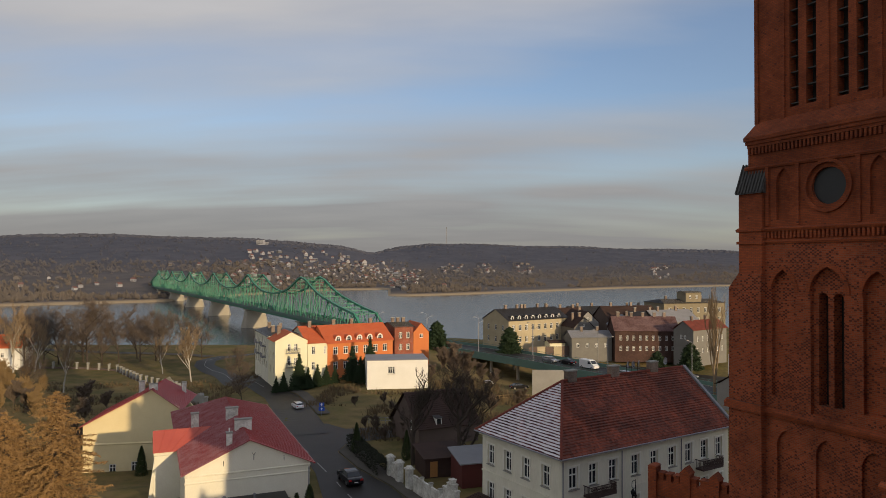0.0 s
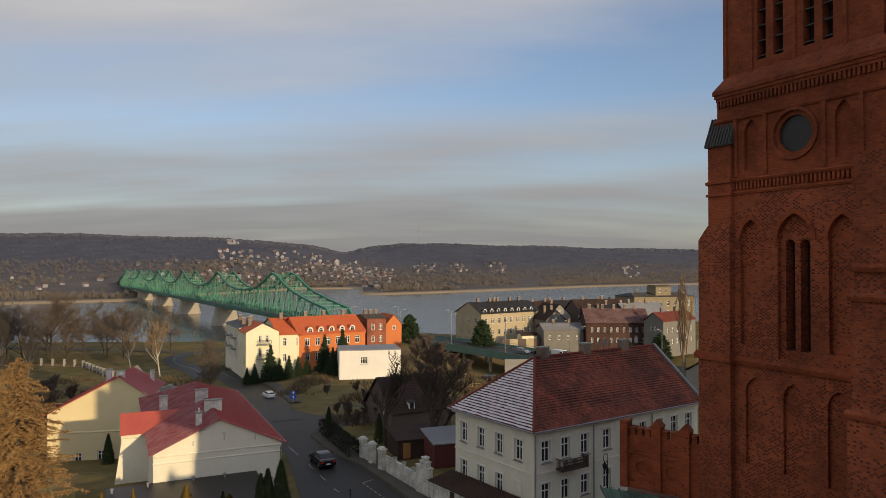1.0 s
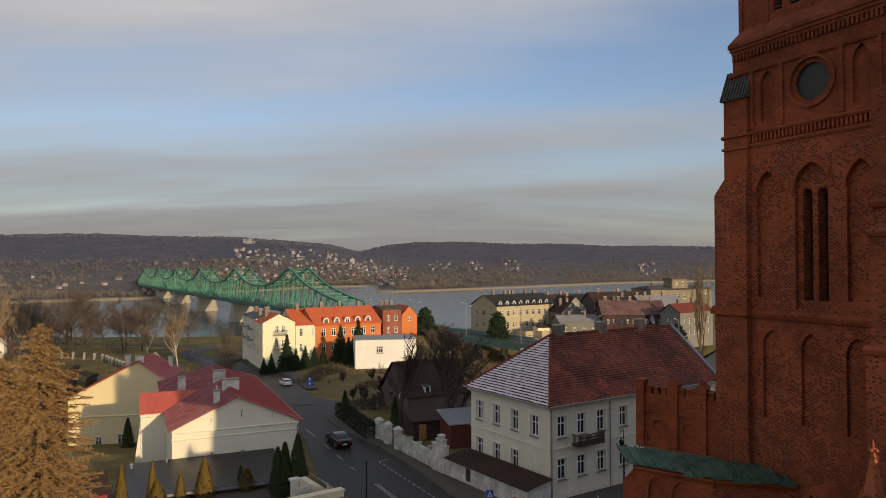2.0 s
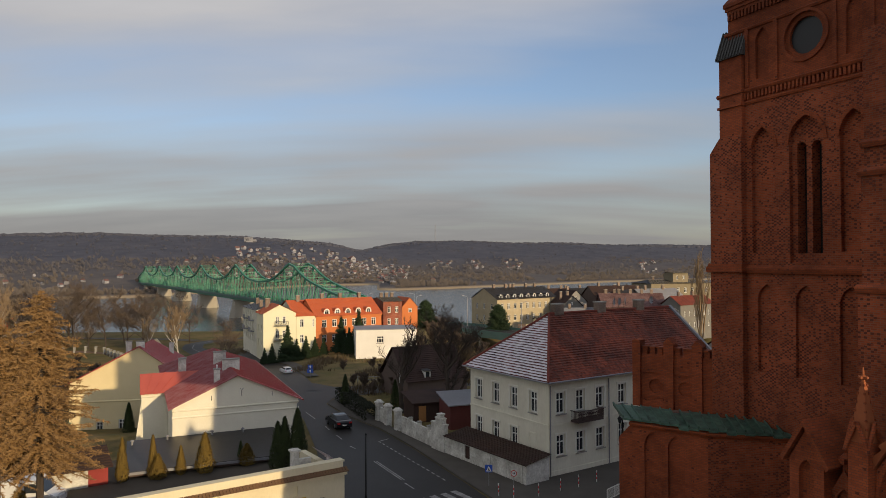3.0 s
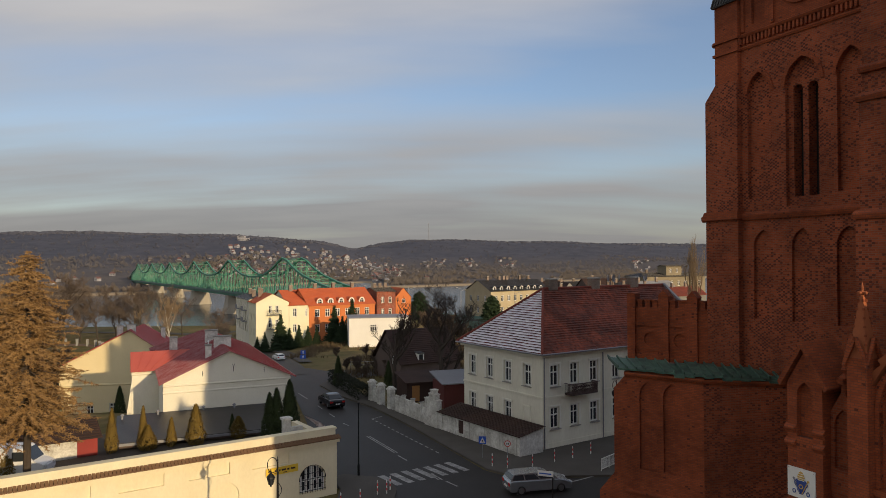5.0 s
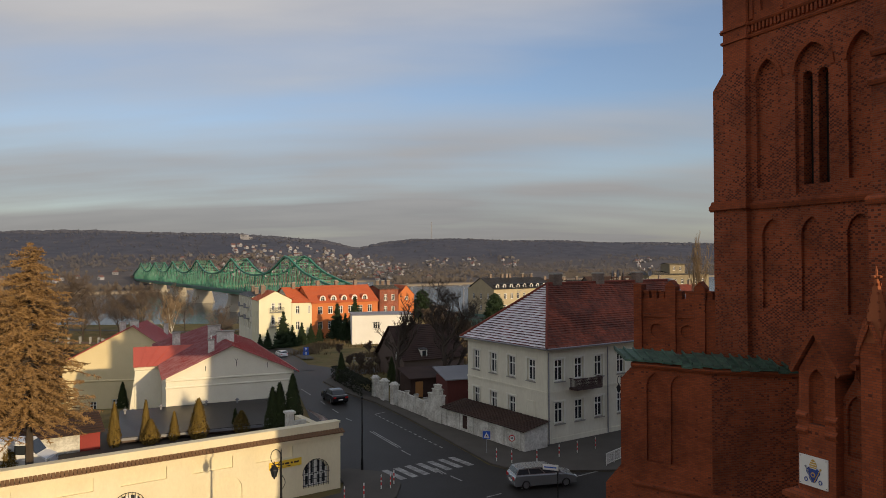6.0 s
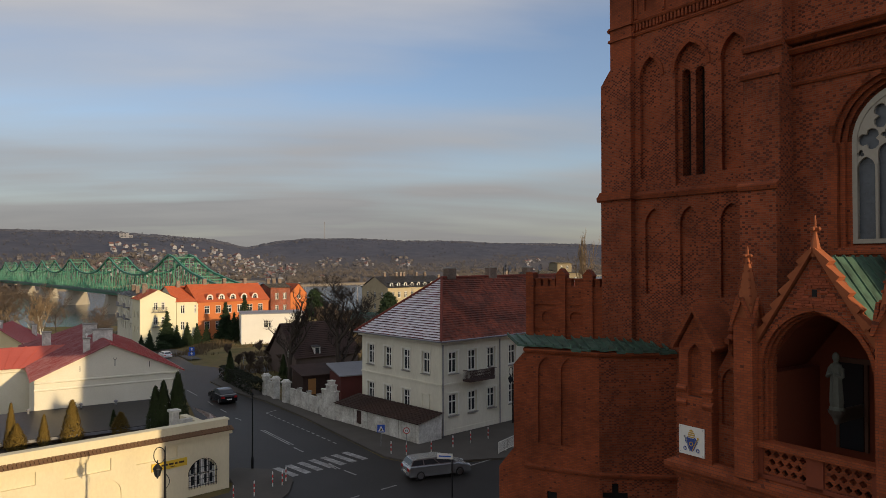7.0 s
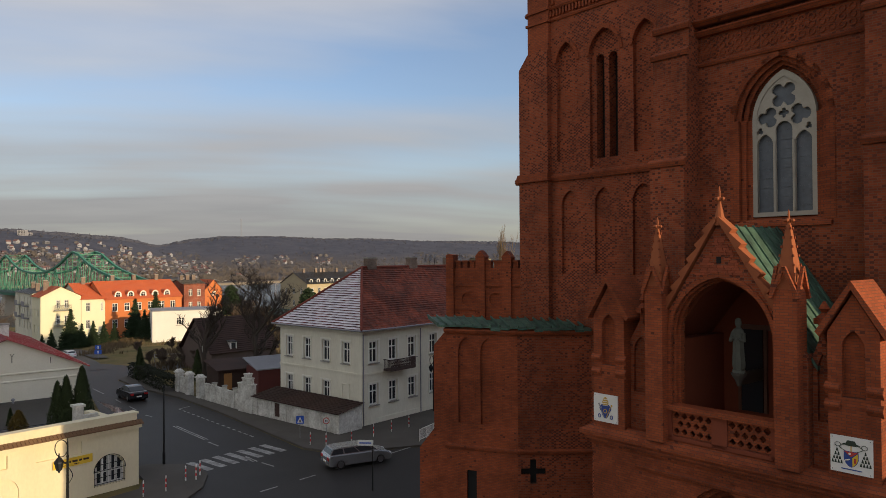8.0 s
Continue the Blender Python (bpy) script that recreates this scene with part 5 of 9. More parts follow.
            sheet(bm, [(q.x, q.y, q.z + j) for q in p], 0.09)
            bar(bm, p[0] + Vector((0, 0, 0.08)), p[3] + Vector((0, 0, 0.08)), 0.06, 0.10)
            part("copper_sheet", bm, COPPER, t, "green folded copper sheet")
    # battlements
    f3 = frame_at(13.61 - 2.4 * 0.78, 35.21 + 2.4 * 0.63, 0, 0.78, -0.63)
    bm = bmesh.new()
    wall(bm, rect(0.0, 4.1, 11.4, 14.15), [(disc(1.15, 12.5, 0.36, 16), 0.12), (disc(2.7, 12.5, 0.36, 16), 0.12), (rect(0.5, 1.7, 11.75, 11.9), 0.05)], 0.0, 0.45)
    place(part("parapet_wall", bm, CHURCH_SMOOTH, t), f3)
    for x, w, z in ((0.18, 0.42, 14.85), (1.9, 0.5, 14.75), (3.35, 0.5, 14.7)):
        bm = bmesh.new()
        box(bm, x - w / 2, x + w / 2, -0.18, 0.5, 11.4, z)
        slab(bm, [(x - w / 2 - 0.04, z), (x + w / 2 + 0.04, z), (x, z + (0.34 if x > 1 else 0.05))], 1, -0.2, 0.52)
        place(part("pilaster", bm, CHURCH_SMOOTH, t), f3)
    for x in (0.6, 1.0, 1.4, 2.3, 2.75, 3.0, 3.8):
        bm = bmesh.new()
        box(bm, x - 0.13, x + 0.13, 0.0, 0.45, 14.14, 14.48)
        box(bm, x - 0.16, x + 0.16, -0.05, 0.5, 14.48, 14.56)
        place(part("merlon", bm, CHURCH_SMOOTH, t), f3)
    bm = bmesh.new()
    box(bm, 0.0, 4.1, -0.08, 0.05, 13.2, 13.35)
    place(part("parapet_band", bm, CHURCH_SMOOTH, t), f3)


chapel()

# ---- houses ----
WIN_CACHE = {}


def window_mesh(w, h, cols, rows, bar_w=0.10):
    key = (round(w, 2), round(h, 2), cols, rows)
    if key not in WIN_CACHE:
        bm = bmesh.new()
        xs = [0.13 - bar_w / 2] + [w * k / cols for k in range(1, cols)] + [w - 0.13 + bar_w / 2]
        zs = [0.13 - bar_w / 2] + [h * f for f in rows] + [h - 0.13 + bar_w / 2]
        lights = [(rect(xa + bar_w / 2, xb - bar_w / 2, za + bar_w / 2, zb - bar_w / 2), None) for xa, xb in zip(xs, xs[1:]) for za, zb in zip(zs, zs[1:])]
        wall(bm, rect(0, w, 0, h), lights, 0.0, 0.08)
        bmesh.ops.recalc_face_normals(bm, faces=bm.faces)
        me = bpy.data.meshes.new("window_frame")
        bm.to_mesh(me), bm.free()
        me.materials.append(WHITE_PAINT)
        bm = bmesh.new()
        box(bm, 0.04, w - 0.04, 0.045, 0.055, 0.04, h - 0.04)
        bmesh.ops.recalc_face_normals(bm, faces=bm.faces)
        pm = bpy.data.meshes.new("pane")
        bm.to_mesh(pm), bm.free()
        pm.materials.append(PANE)
        bm = bmesh.new()
        box(bm, -0.1, w + 0.1, -0.30, 0.0, -0.09, 0.0)
        bmesh.ops.recalc_face_normals(bm, faces=bm.faces)
        sm = bpy.data.meshes.new("window_sill")
        bm.to_mesh(sm), bm.free()
        sm.materials.append(STONE)
        WIN_CACHE[key] = (me, pm, sm)
    return WIN_CACHE[key]


def put_window(parent, m, w, h, cols=2, rows=(0.66,), recess=0.16, sill=True):
    me, pm, sm = window_mesh(w, h, cols, rows)
    fr = new("window", me)
    fr.parent = parent
    fr.matrix_local = m @ pose(0, recess, 0)
    pane = new("pane", pm)
    pane.parent = fr
    if sill:
        si = new("window_sill", sm)
        si.parent = fr
    return fr


def side_frames(w, d):
    return {"f": frame_at(0, 0, 0, 1, 0), "r": frame_at(w, 0, 0, 0, 1), "b": frame_at(w, d, 0, -1, 0), "l": frame_at(0, d, 0, 0, -1)}


def walls(parent, w, d, h, mat, wins=None, z0=-0.3, gables=None, thick=0.35, cols=2, rows=(0.66,), recess=0.16, sill=True):
    """Four walls with real openings. wins: side -> (centre along the side seen from outside, sill, width, height). gables: side -> apex points."""
    wins, gables = wins or {}, gables or {}
    for key, m in side_frames(w, d).items():
        ln = w if key in "fb" else d
        a, b = (0.0, ln) if key in "fb" else (thick, ln - thick)
        holes = [(rect(x - ww / 2, x + ww / 2, s, s + hh), None) for x, s, ww, hh in wins.get(key, ())]
        bm = bmesh.new()
        wall(bm, [(a, z0), (b, z0), (b, h)] + list(gables.get(key, ())) + [(a, h)], holes, 0.0, thick)
        ob = part("wall", bm, mat, parent)
        ob.matrix_local = m
        for x, s, ww, hh in wins.get(key, ()):
            put_window(parent, m @ pose(x - ww / 2, 0, s), ww, hh, cols, rows, recess, sill)


def tiled(bm, a, b, c, d, step=0.34, lift=0.06):
    """Lapped courses between the eave a-b and the top d-c, as one saw-toothed face."""
    a, b, c, d = map(Vector, (a, b, c, d))
    n = max(2, int(((a + b) / 2 - (c + d) / 2).length / step))
    up = (b - a).cross(d - a).normalized()
    up = up if up.z > 0 else -up
    m = max(1, int((b - a).length / 1.2))
    rows = []
    for k in range(n):
        for f, l in ((k / n, -0.03 if k == 0 else 0.0), (k / n, lift), ((k + 1) / n, 0.0)):
            if l == 0.0 and f > 0 and rows and f == k / n:
                continue
            p, q = a.lerp(d, f), b.lerp(c, f)
            wob = [0.018 * noise.noise((i * 1.7 + p.x, k * 0.9, p.y)) for i in range(m + 1)]
            rows.append([bm.verts.new(p.lerp(q, i / m) + up * (l + (wob[i] if l == lift else 0))) for i in range(m + 1)])
    for r, s in zip(rows, rows[1:]):
        for i in range(m):
            bm.faces.new((r[i], r[i + 1], s[i + 1], s[i]))


def seamed(bm, a, b, c, d, gap=0.55, thick=0.08, rib=0.05):
    """A sheet-metal roof face with standing seams running from the eave a-b to the top d-c."""
    a, b, c, d = map(Vector, (a, b, c, d))
    n = max(2, int((b - a).length / gap))
    w = 0.035 / max(0.1, (b - a).length)
    fs = [(0.0, -thick), (0.0, 0.0)]
    for k in range(1, n):
        f = k / n
        fs += [(f - w, 0.0), (f - w * 0.8, rib), (f + w * 0.8, rib), (f + w, 0.0)]
    fs += [(1.0, 0.0), (1.0, -thick)]
    lo = [bm.verts.new(a.lerp(b, f) + Vector((0, 0, z))) for f, z in fs]
    hi = [bm.verts.new(d.lerp(c, f) + Vector((0, 0, z))) for f, z in fs]
    for i in range(len(fs) - 1):
        bm.faces.new((lo[i], lo[i + 1], hi[i + 1], hi[i]))


def chimney(parent, x, y, z0, z1, w=0.6, d=0.6, mat=None, pots=0):
    bm = bmesh.new()
    box(bm, x - w / 2, x + w / 2, y - d / 2, y + d / 2, z0, z1)
    st = part("chimney", bm, mat or CHIMNEY, parent)
    bm = bmesh.new()
    box(bm, x - w / 2 - 0.06, x + w / 2 + 0.06, y - d / 2 - 0.06, y + d / 2 + 0.06, z1, z1 + 0.12)
    part("chimney_cap", bm, STONE, st)
    for k in range(pots):
        bm = bmesh.new()
        lathe(bm, [(0.1, z1 + 0.12), (0.09, z1 + 0.5)], x + (k - (pots - 1) / 2) * 0.3, y, 8)
        part("chimney_pot", bm, TILE_ORANGE, st)


def downpipe(parent, m, z0, z1):
    bm = bmesh.new()
    tube(bm, (0, -0.1, z0), (0, -0.1, z1), 0.055, 0.055, 8)
    ob = part("downpipe", bm, ROOF_GREY, parent)
    ob.matrix_local = m


def white_house():
    M = frame_at(11.2, 60.9, 0, 0.84, 0.54)
    t = thing("white_house", M, "two-storey grey-white rendered house with a frosted red tile hip roof", "house")
    W, D, H = 23.4, 11.7, 8.35
    wf, wl = [], []
    for x in (1.4, 3.82, 6.32, 9.28, 11.9, 14.5, 17.0, 19.45, 21.8):
        wf.append((x, 5.45, 1.08, 1.95))
        wf.append((x, 1.75, 1.08, 1.9))
    for x in (2.1, 4.86, 7.57, 10.28):
        wl.append((D - x, 5.35, 1.05, 1.95))
        if x > 3:
            wl.append((D - x, 1.75, 1.05, 1.85))
    walls(t, W, D, H, GREY_WHITE, {"f": wf, "l": wl}, gables={"r": [(D / 2, 13.5)]}, rows=(0.64,))
    fr = side_frames(W, D)
    for key, wins in (("f", wf), ("l", wl)):
        for x, z, w, h in wins:
            bm = bmesh.new()
            for a, b, c, d in ((x - w / 2 - 0.15, x - w / 2 - 0.004, z - 0.05, z + h), (x + w / 2 + 0.004, x + w / 2 + 0.15, z - 0.05, z + h), (x - w / 2 - 0.2, x + w / 2 + 0.2, z + h + 0.004, z + h + 0.16)):
                box(bm, a, b, -0.045, 0.01, c, d)
            part("window_surround", bm, WINDOW_PLASTER, t).matrix_local = fr[key]
    # plaster bands and a blind window
    bm = bmesh.new()
    box(bm, -0.06, W + 0.06, -0.06, 0.02, 4.45, 4.62)
    box(bm, -0.06, 0.02, -0.06, D + 0.06, 4.45, 4.62)
    box(bm, -0.08, W, -0.08, 0.02, -0.3, 0.55)
    box(bm, -0.08, 0.02, -0.08, D, -0.3, 0.55)
    part("plaster_band", bm, GREY_WHITE, t)
    bm = bmesh.new()
    box(bm, -0.28, W + 0.1, -0.28, 0.0, 8.1, 8.36)
    box(bm, -0.28, 0.0, 0.0, D + 0.28, 8.1, 8.36)
    part("eaves_moulding", bm, GREY_WHITE, t)
    bm = bmesh.new()
    for x0, x1, z0, z1 in ((1.6, 1.7, 1.75, 3.6), (2.55, 2.65, 1.75, 3.6), (1.6, 2.65, 3.5, 3.6)):
        box(bm, -0.05, 0.01, x0, x1, z0, z1)
    part("blind_window", bm, GREY_WHITE, t)
    # hip roof in lapped courses
    o, ze, zr, xa = 0.55, 8.42, 13.75, 5.4
    bm = bmesh.new()
    tiled(bm, (-o, -o, ze), (W + 0.2, -o, ze), (W + 0.2, D / 2, zr), (xa, D / 2, zr), 0.30, 0.035)
    part("roof_slope", bm, TILE_STREET, t, "old red clay tiles")
    bm = bmesh.new()
    tiled(bm, (W + 0.2, D + o, ze), (-o, D + o, ze), (xa, D / 2, zr), (W + 0.2, D / 2, zr))
    part("roof_slope", bm, TILE_STREET, t, "old red clay tiles")
    bm = bmesh.new()
    tiled(bm, (-o, D + o, ze), (-o, -o, ze), (xa, D / 2, zr), (xa, D / 2, zr), 0.30, 0.04)
    part("hip_slope", bm, TILE_HIP, t, "frost-whitened red clay tiles")
    bm = bmesh.new()
    for a, b in (((-o, -o, ze), (xa, D / 2, zr)), ((-o, D + o, ze), (xa, D / 2, zr)), ((xa, D / 2, zr), (W + 0.2, D / 2, zr))):
        tube(bm, Vector(a) + Vector((0, 0, 0.05)), Vector(b) + Vector((0, 0, 0.05)), 0.13, 0.13, 8)
    part("ridge_tile", bm, TILE_RED, t)
    bm = bmesh.new()
    for a, b in (((W + 0.25, -o, ze), (W + 0.25, D / 2, zr)), ((W + 0.25, D + o, ze), (W + 0.25, D / 2, zr))):
        bar(bm, Vector(a) + Vector((0, 0, 0.1)), Vector(b) + Vector((0, 0, 0.1)), 0.35, 0.3)
    part("verge", bm, ROOF_GREY, t, "grey sheet verge")
    bm = bmesh.new()
    for a, b in (((-o, -o - 0.08, ze), (W + 0.2, -o - 0.08, ze)), ((-o - 0.08, -o, ze), (-o - 0.08, D + o, ze))):
        tube(bm, a, b, 0.08, 0.08, 8)
    part("gutter", bm, ROOF_GREY, t)
    for x, z in ((7.4, 8.3), (0.08, 8.3), (15.8, 8.3)):
        downpipe(t, fr["f"] @ pose(x, 0, 0), 0.1, z)
    for x, n in ((6.6, 2), (12.6, 3), (18.6, 2)):
        chimney(t, x, D / 2 + 0.1, 13.2, 14.65, 1.15, 0.65, pots=0)
    # iron balconies
    RUST = surface("rusty_iron", (0.085, 0.05, 0.042), (0.04, 0.025, 0.022), rough=0.7)
    for x0, x1 in ((2.55, 5.75), (18.0, 21.2)):
        b = new("balcony")
        b.parent = t
        bm = bmesh.new()
        box(bm, x0, x1, -1.0, -0.06, 4.62, 4.8)
        part("balcony_slab", bm, RUST, b)
        bm = bmesh.new()
        for a, c in (((x0, -0.98, 5.62), (x1, -0.98, 5.62)), ((x0, -0.98, 4.9), (x1, -0.98, 4.9)), ((x0, -0.98, 5.62), (x0, -0.05, 5.62)), ((x1, -0.98, 5.62), (x1, -0.05, 5.62))):
            bar(bm, a, c, 0.06, 0.06)
        k = 0
        while x0 + k * 0.14 < x1:
            x = x0 + k * 0.14
            bar(bm, (x, -0.98, 4.8), (x, -0.98, 5.62), 0.05, 0.05)
            if k % 2:
                bar(bm, (x - 0.14, -0.99, 4.95), (x + 0.14, -0.99, 5.5), 0.03, 0.03)
                bar(bm, (x + 0.14, -0.99, 4.95), (x - 0.14, -0.99, 5.5), 0.03, 0.03)
            k += 1
        for x, y0, y1 in ((x0, -0.98, -0.05), (x1, -0.98, -0.05)):
            for i in range(6):
                bar(bm, (x, y0 + (y1 - y0) * i / 6, 4.8), (x, y0 + (y1 - y0) * i / 6, 5.62), 0.04, 0.04)
        part("railing", bm, RUST, b, "rust-brown wrought-iron railing")


white_house()


def red_house():
    M = frame_at(-23.6, 66.3, 0, 0.92, 0.39)
    t = thing("red_roof_house", M, "cream rendered low house with a red sheet-metal roof", "house")
    W, D, H = 11.9, 30.0, 5.25
    A = 8.0
    walls(t, W, D, H, PALE_WALL, {"r": [(6, 1.6, 1.1, 1.8), (10, 1.6, 1.1, 1.8), (14, 1.6, 1.1, 1.8), (18, 1.6, 1.1, 1.8)]}, gables={"f": [(W / 2, A - 0.1)]})
    bm = bmesh.new()
    for z, o in ((4.8, 0.10), (4.15, 0.06)):
        slab(bm, [(0.02, z), (-o, z + 0.06), (-o, z + 0.16), (0.02, z + 0.22)], 0, -0.05, W + 0.05)
    part("plaster_band", bm, PALE_WALL, t)
    o, ze = 0.4, 5.12
    bm = bmesh.new()
    seamed(bm, (-o, -0.3, ze), (-o, D + o, ze), (W / 2, D - 7, A), (W / 2, -0.3, A), 0.4)
    part("left_slope", bm, RED_TIN_FROST, t, "frosted dull red sheet metal")
    bm = bmesh.new()
    seamed(bm, (W + o, D + o, ze), (W + o, -0.3, ze), (W / 2, -0.3, A), (W / 2, D - 7, A))
    seamed(bm, (W + o, D + o, ze), (-o, D + o, ze), (W / 2, D - 7, A), (W / 2, D - 7, A))
    part("roof", bm, RED_TIN, t, "dull red painted sheet metal with seams")
    bm = bmesh.new()
    tube(bm, (W + o + 0.05, -0.3, ze - 0.05), (W + o + 0.05, D + o, ze - 0.05), 0.08, 0.08, 8)
    part("gutter", bm, RED_TIN, t)
    downpipe(t, side_frames(W, D)["f"] @ pose(W - 0.1, 0, 0), 0.3, 4.7)
    for x, y, z1, w, d in ((4.2, 1.8, 8.35, 0.55, 0.55), (1.7, 14.0, 8.0, 0.8, 0.7), (6.0, 5.6, 8.75, 1.7, 0.6), (5.5, 11.5, 8.85, 1.3, 0.6)):
        chimney(t, x, y, 5.2, z1, w, d, OLD_WHITE)
    bm = bmesh.new()
    tube(bm, (4.2, 1.8, 8.45), (4.2, 1.8, 8.75), 0.06, 0.06, 8)
    lathe(bm, [(0.12, 8.72), (0.02, 8.86)], 4.2, 1.8, 8)
    part("chimney_cowl", bm, WHITE_PAINT, t)
    for x in (3.5, 6.35, 9.3):
        bm = bmesh.new()
        bar(bm, (x, -0.03, 5.9 - abs(x - 6.35) * 0.1), (x, -0.03, 6.4 - abs(x - 6.35) * 0.1), 0.05, 0.03)
        if x == 6.35:
            bar(bm, (x, -0.03, 6.4), (x - 0.15, -0.03, 6.65), 0.05, 0.03), bar(bm, (x, -0.03, 6.4), (x + 0.15, -0.03, 6.65), 0.05, 0.03)
        part("wall_anchor", bm, IRON, t)
    # side annex with a bright red roof
    bm = bmesh.new()
    slab(bm, [(9.9, -2.4), (14.5, -2.4), (14.5, 5.0), (12.2, 6.6), (9.9, 5.0)], 0, -2.6, -0.01)
    part("annex_wall", bm, PALE_WALL, t)
    bm = bmesh.new()
    seamed(bm, (-2.75, 9.5, 5.05), (0.2, 9.5, 5.05), (3.6, 12.2, 6.85), (-2.75, 12.2, 6.85), 0.5)
    seamed(bm, (0.2, 14.9, 5.05), (-2.75, 14.9, 5.05), (-2.75, 12.2, 6.85), (3.6, 12.2, 6.85), 0.5)
    part("annex_roof", bm, BRIGHT_TIN, t, "bright red sheet metal")
    bm = bmesh.new()
    slab(bm, [(9.91, 4.6), (9.82, 4.7), (9.82, 4.85), (9.91, 4.95)], 0, -2.65, -0.02)
    part("annex_band", bm, PALE_WALL, t)
    bm = bmesh.new()
    slab(bm, [(-3.5, -2.4), (-2.62, -2.4), (-2.62, 4.2)], 1, 9.9, 10.5)
    part("annex_buttress", bm, PALE_WALL, t)


red_house()


def yellow_house():
    M = frame_at(-50.2, 99.2, -6.2, 0.985, 0.17)
    t = thing("yellow_house", M, "yellow rendered house with an uneven red gable roof", "house")
    W, D = 13.0, 12.0
    walls(t, W, D, 8.1, CREAM, {"f": [(4.0, 1.1, 0.95, 1.5), (6.97, 1.35, 0.95, 1.5)]}, gables={"f": [(W, 10.4), (9.2, 13.0)], "b": [(W - 9.2, 13.0)]})
    bm = bmesh.new()
    seamed(bm, (-0.5, -0.3, 7.95), (-0.5, D + 0.3, 7.95), (9.2, D - 3, 13.15), (9.2, -0.3, 13.15))
    seamed(bm, (W + 0.5, D, 10.0), (W + 0.5, -0.3, 10.0), (9.2, -0.3, 13.15), (9.2, D - 3, 13.15))
    seamed(bm, (W + 0.5, D, 10.0), (-0.5, D + 0.3, 7.95), (9.2, D - 3, 13.15), (9.2, D - 3, 13.15))
    part("roof", bm, RED_TIN, t, "dull red painted sheet metal")
    bm = bmesh.new()
    slab(bm, [(0.02, 5.3), (-0.12, 5.4), (-0.12, 5.5), (0.02, 5.65)], 0, 0, W)
    part("plaster_band", bm, CREAM, t)
    chimney(t, 9.2, 1.0, 12.6, 13.7, 1.1, 0.5, OLD_WHITE)
    chimney(t, 6.2, 7.0, 11.0, 13.1, 0.8, 0.5, OLD_WHITE)
    chimney(t, 12.0, 9.0, 10.0, 12.5, 0.6, 0.5, OLD_WHITE)


yellow_house()


def simple_house(name, x, y, z, dx, dy, W, D, H, A, wall_mat, roof_mat, label, wins=None, ridge="x", kind_of="tile", chim=(), o=0.35, category="house", sills=False, hip=0.0):
    """A plain house: walls with windows, a gable or hip roof along x or y, chimneys."""
    t = thing(name, frame_at(x, y, z, dx, dy), label, category)
    g = {"f": [(W / 2, A - 0.05)], "b": [(W / 2, A - 0.05)]} if ridge == "y" and not hip else ({"l": [(D / 2, A - 0.05)], "r": [(D / 2, A - 0.05)]} if ridge == "x" and not hip else {})
    walls(t, W, D, H, wall_mat, wins, z0=-2.5, gables=g, sill=sills)
    bm = bmesh.new()
    ze = H - 0.1
    f = tiled if kind_of == "tile" else seamed
    if ridge == "x":
        f(bm, (-o, -o, ze), (W + o, -o, ze), (W + o - hip, D / 2, A), (-o + hip, D / 2, A))
        f(bm, (W + o, D + o, ze), (-o, D + o, ze), (-o + hip, D / 2, A), (W + o - hip, D / 2, A))
        if hip:
            f(bm, (-o, D + o, ze), (-o, -o, ze), (hip - o, D / 2, A), (hip - o, D / 2, A))
            f(bm, (W + o, -o, ze), (W + o, D + o, ze), (W + o - hip, D / 2, A), (W + o - hip, D / 2, A))
    else:
        f(bm, (-o, D + o, ze), (-o, -o, ze), (W / 2, -o + hip, A), (W / 2, D + o - hip, A))
        f(bm, (W + o, -o, ze), (W + o, D + o, ze), (W / 2, D + o - hip, A), (W / 2, -o + hip, A))
        if hip:
            f(bm, (-o, -o, ze), (W + o, -o, ze), (W / 2, hip - o, A), (W / 2, hip - o, A))
    part("roof", bm, roof_mat, t)
    for c in chim:
        chimney(t, c[0], c[1], A - 1.6, A + 1.1, 0.8, 0.6)
    return t


def row_wins(x0, x1, n, *zs, w=1.0, h=1.6):
    return [(x0 + (x1 - x0) * (k + 0.5) / n, z, w, h) for k in range(n) for z in zs]


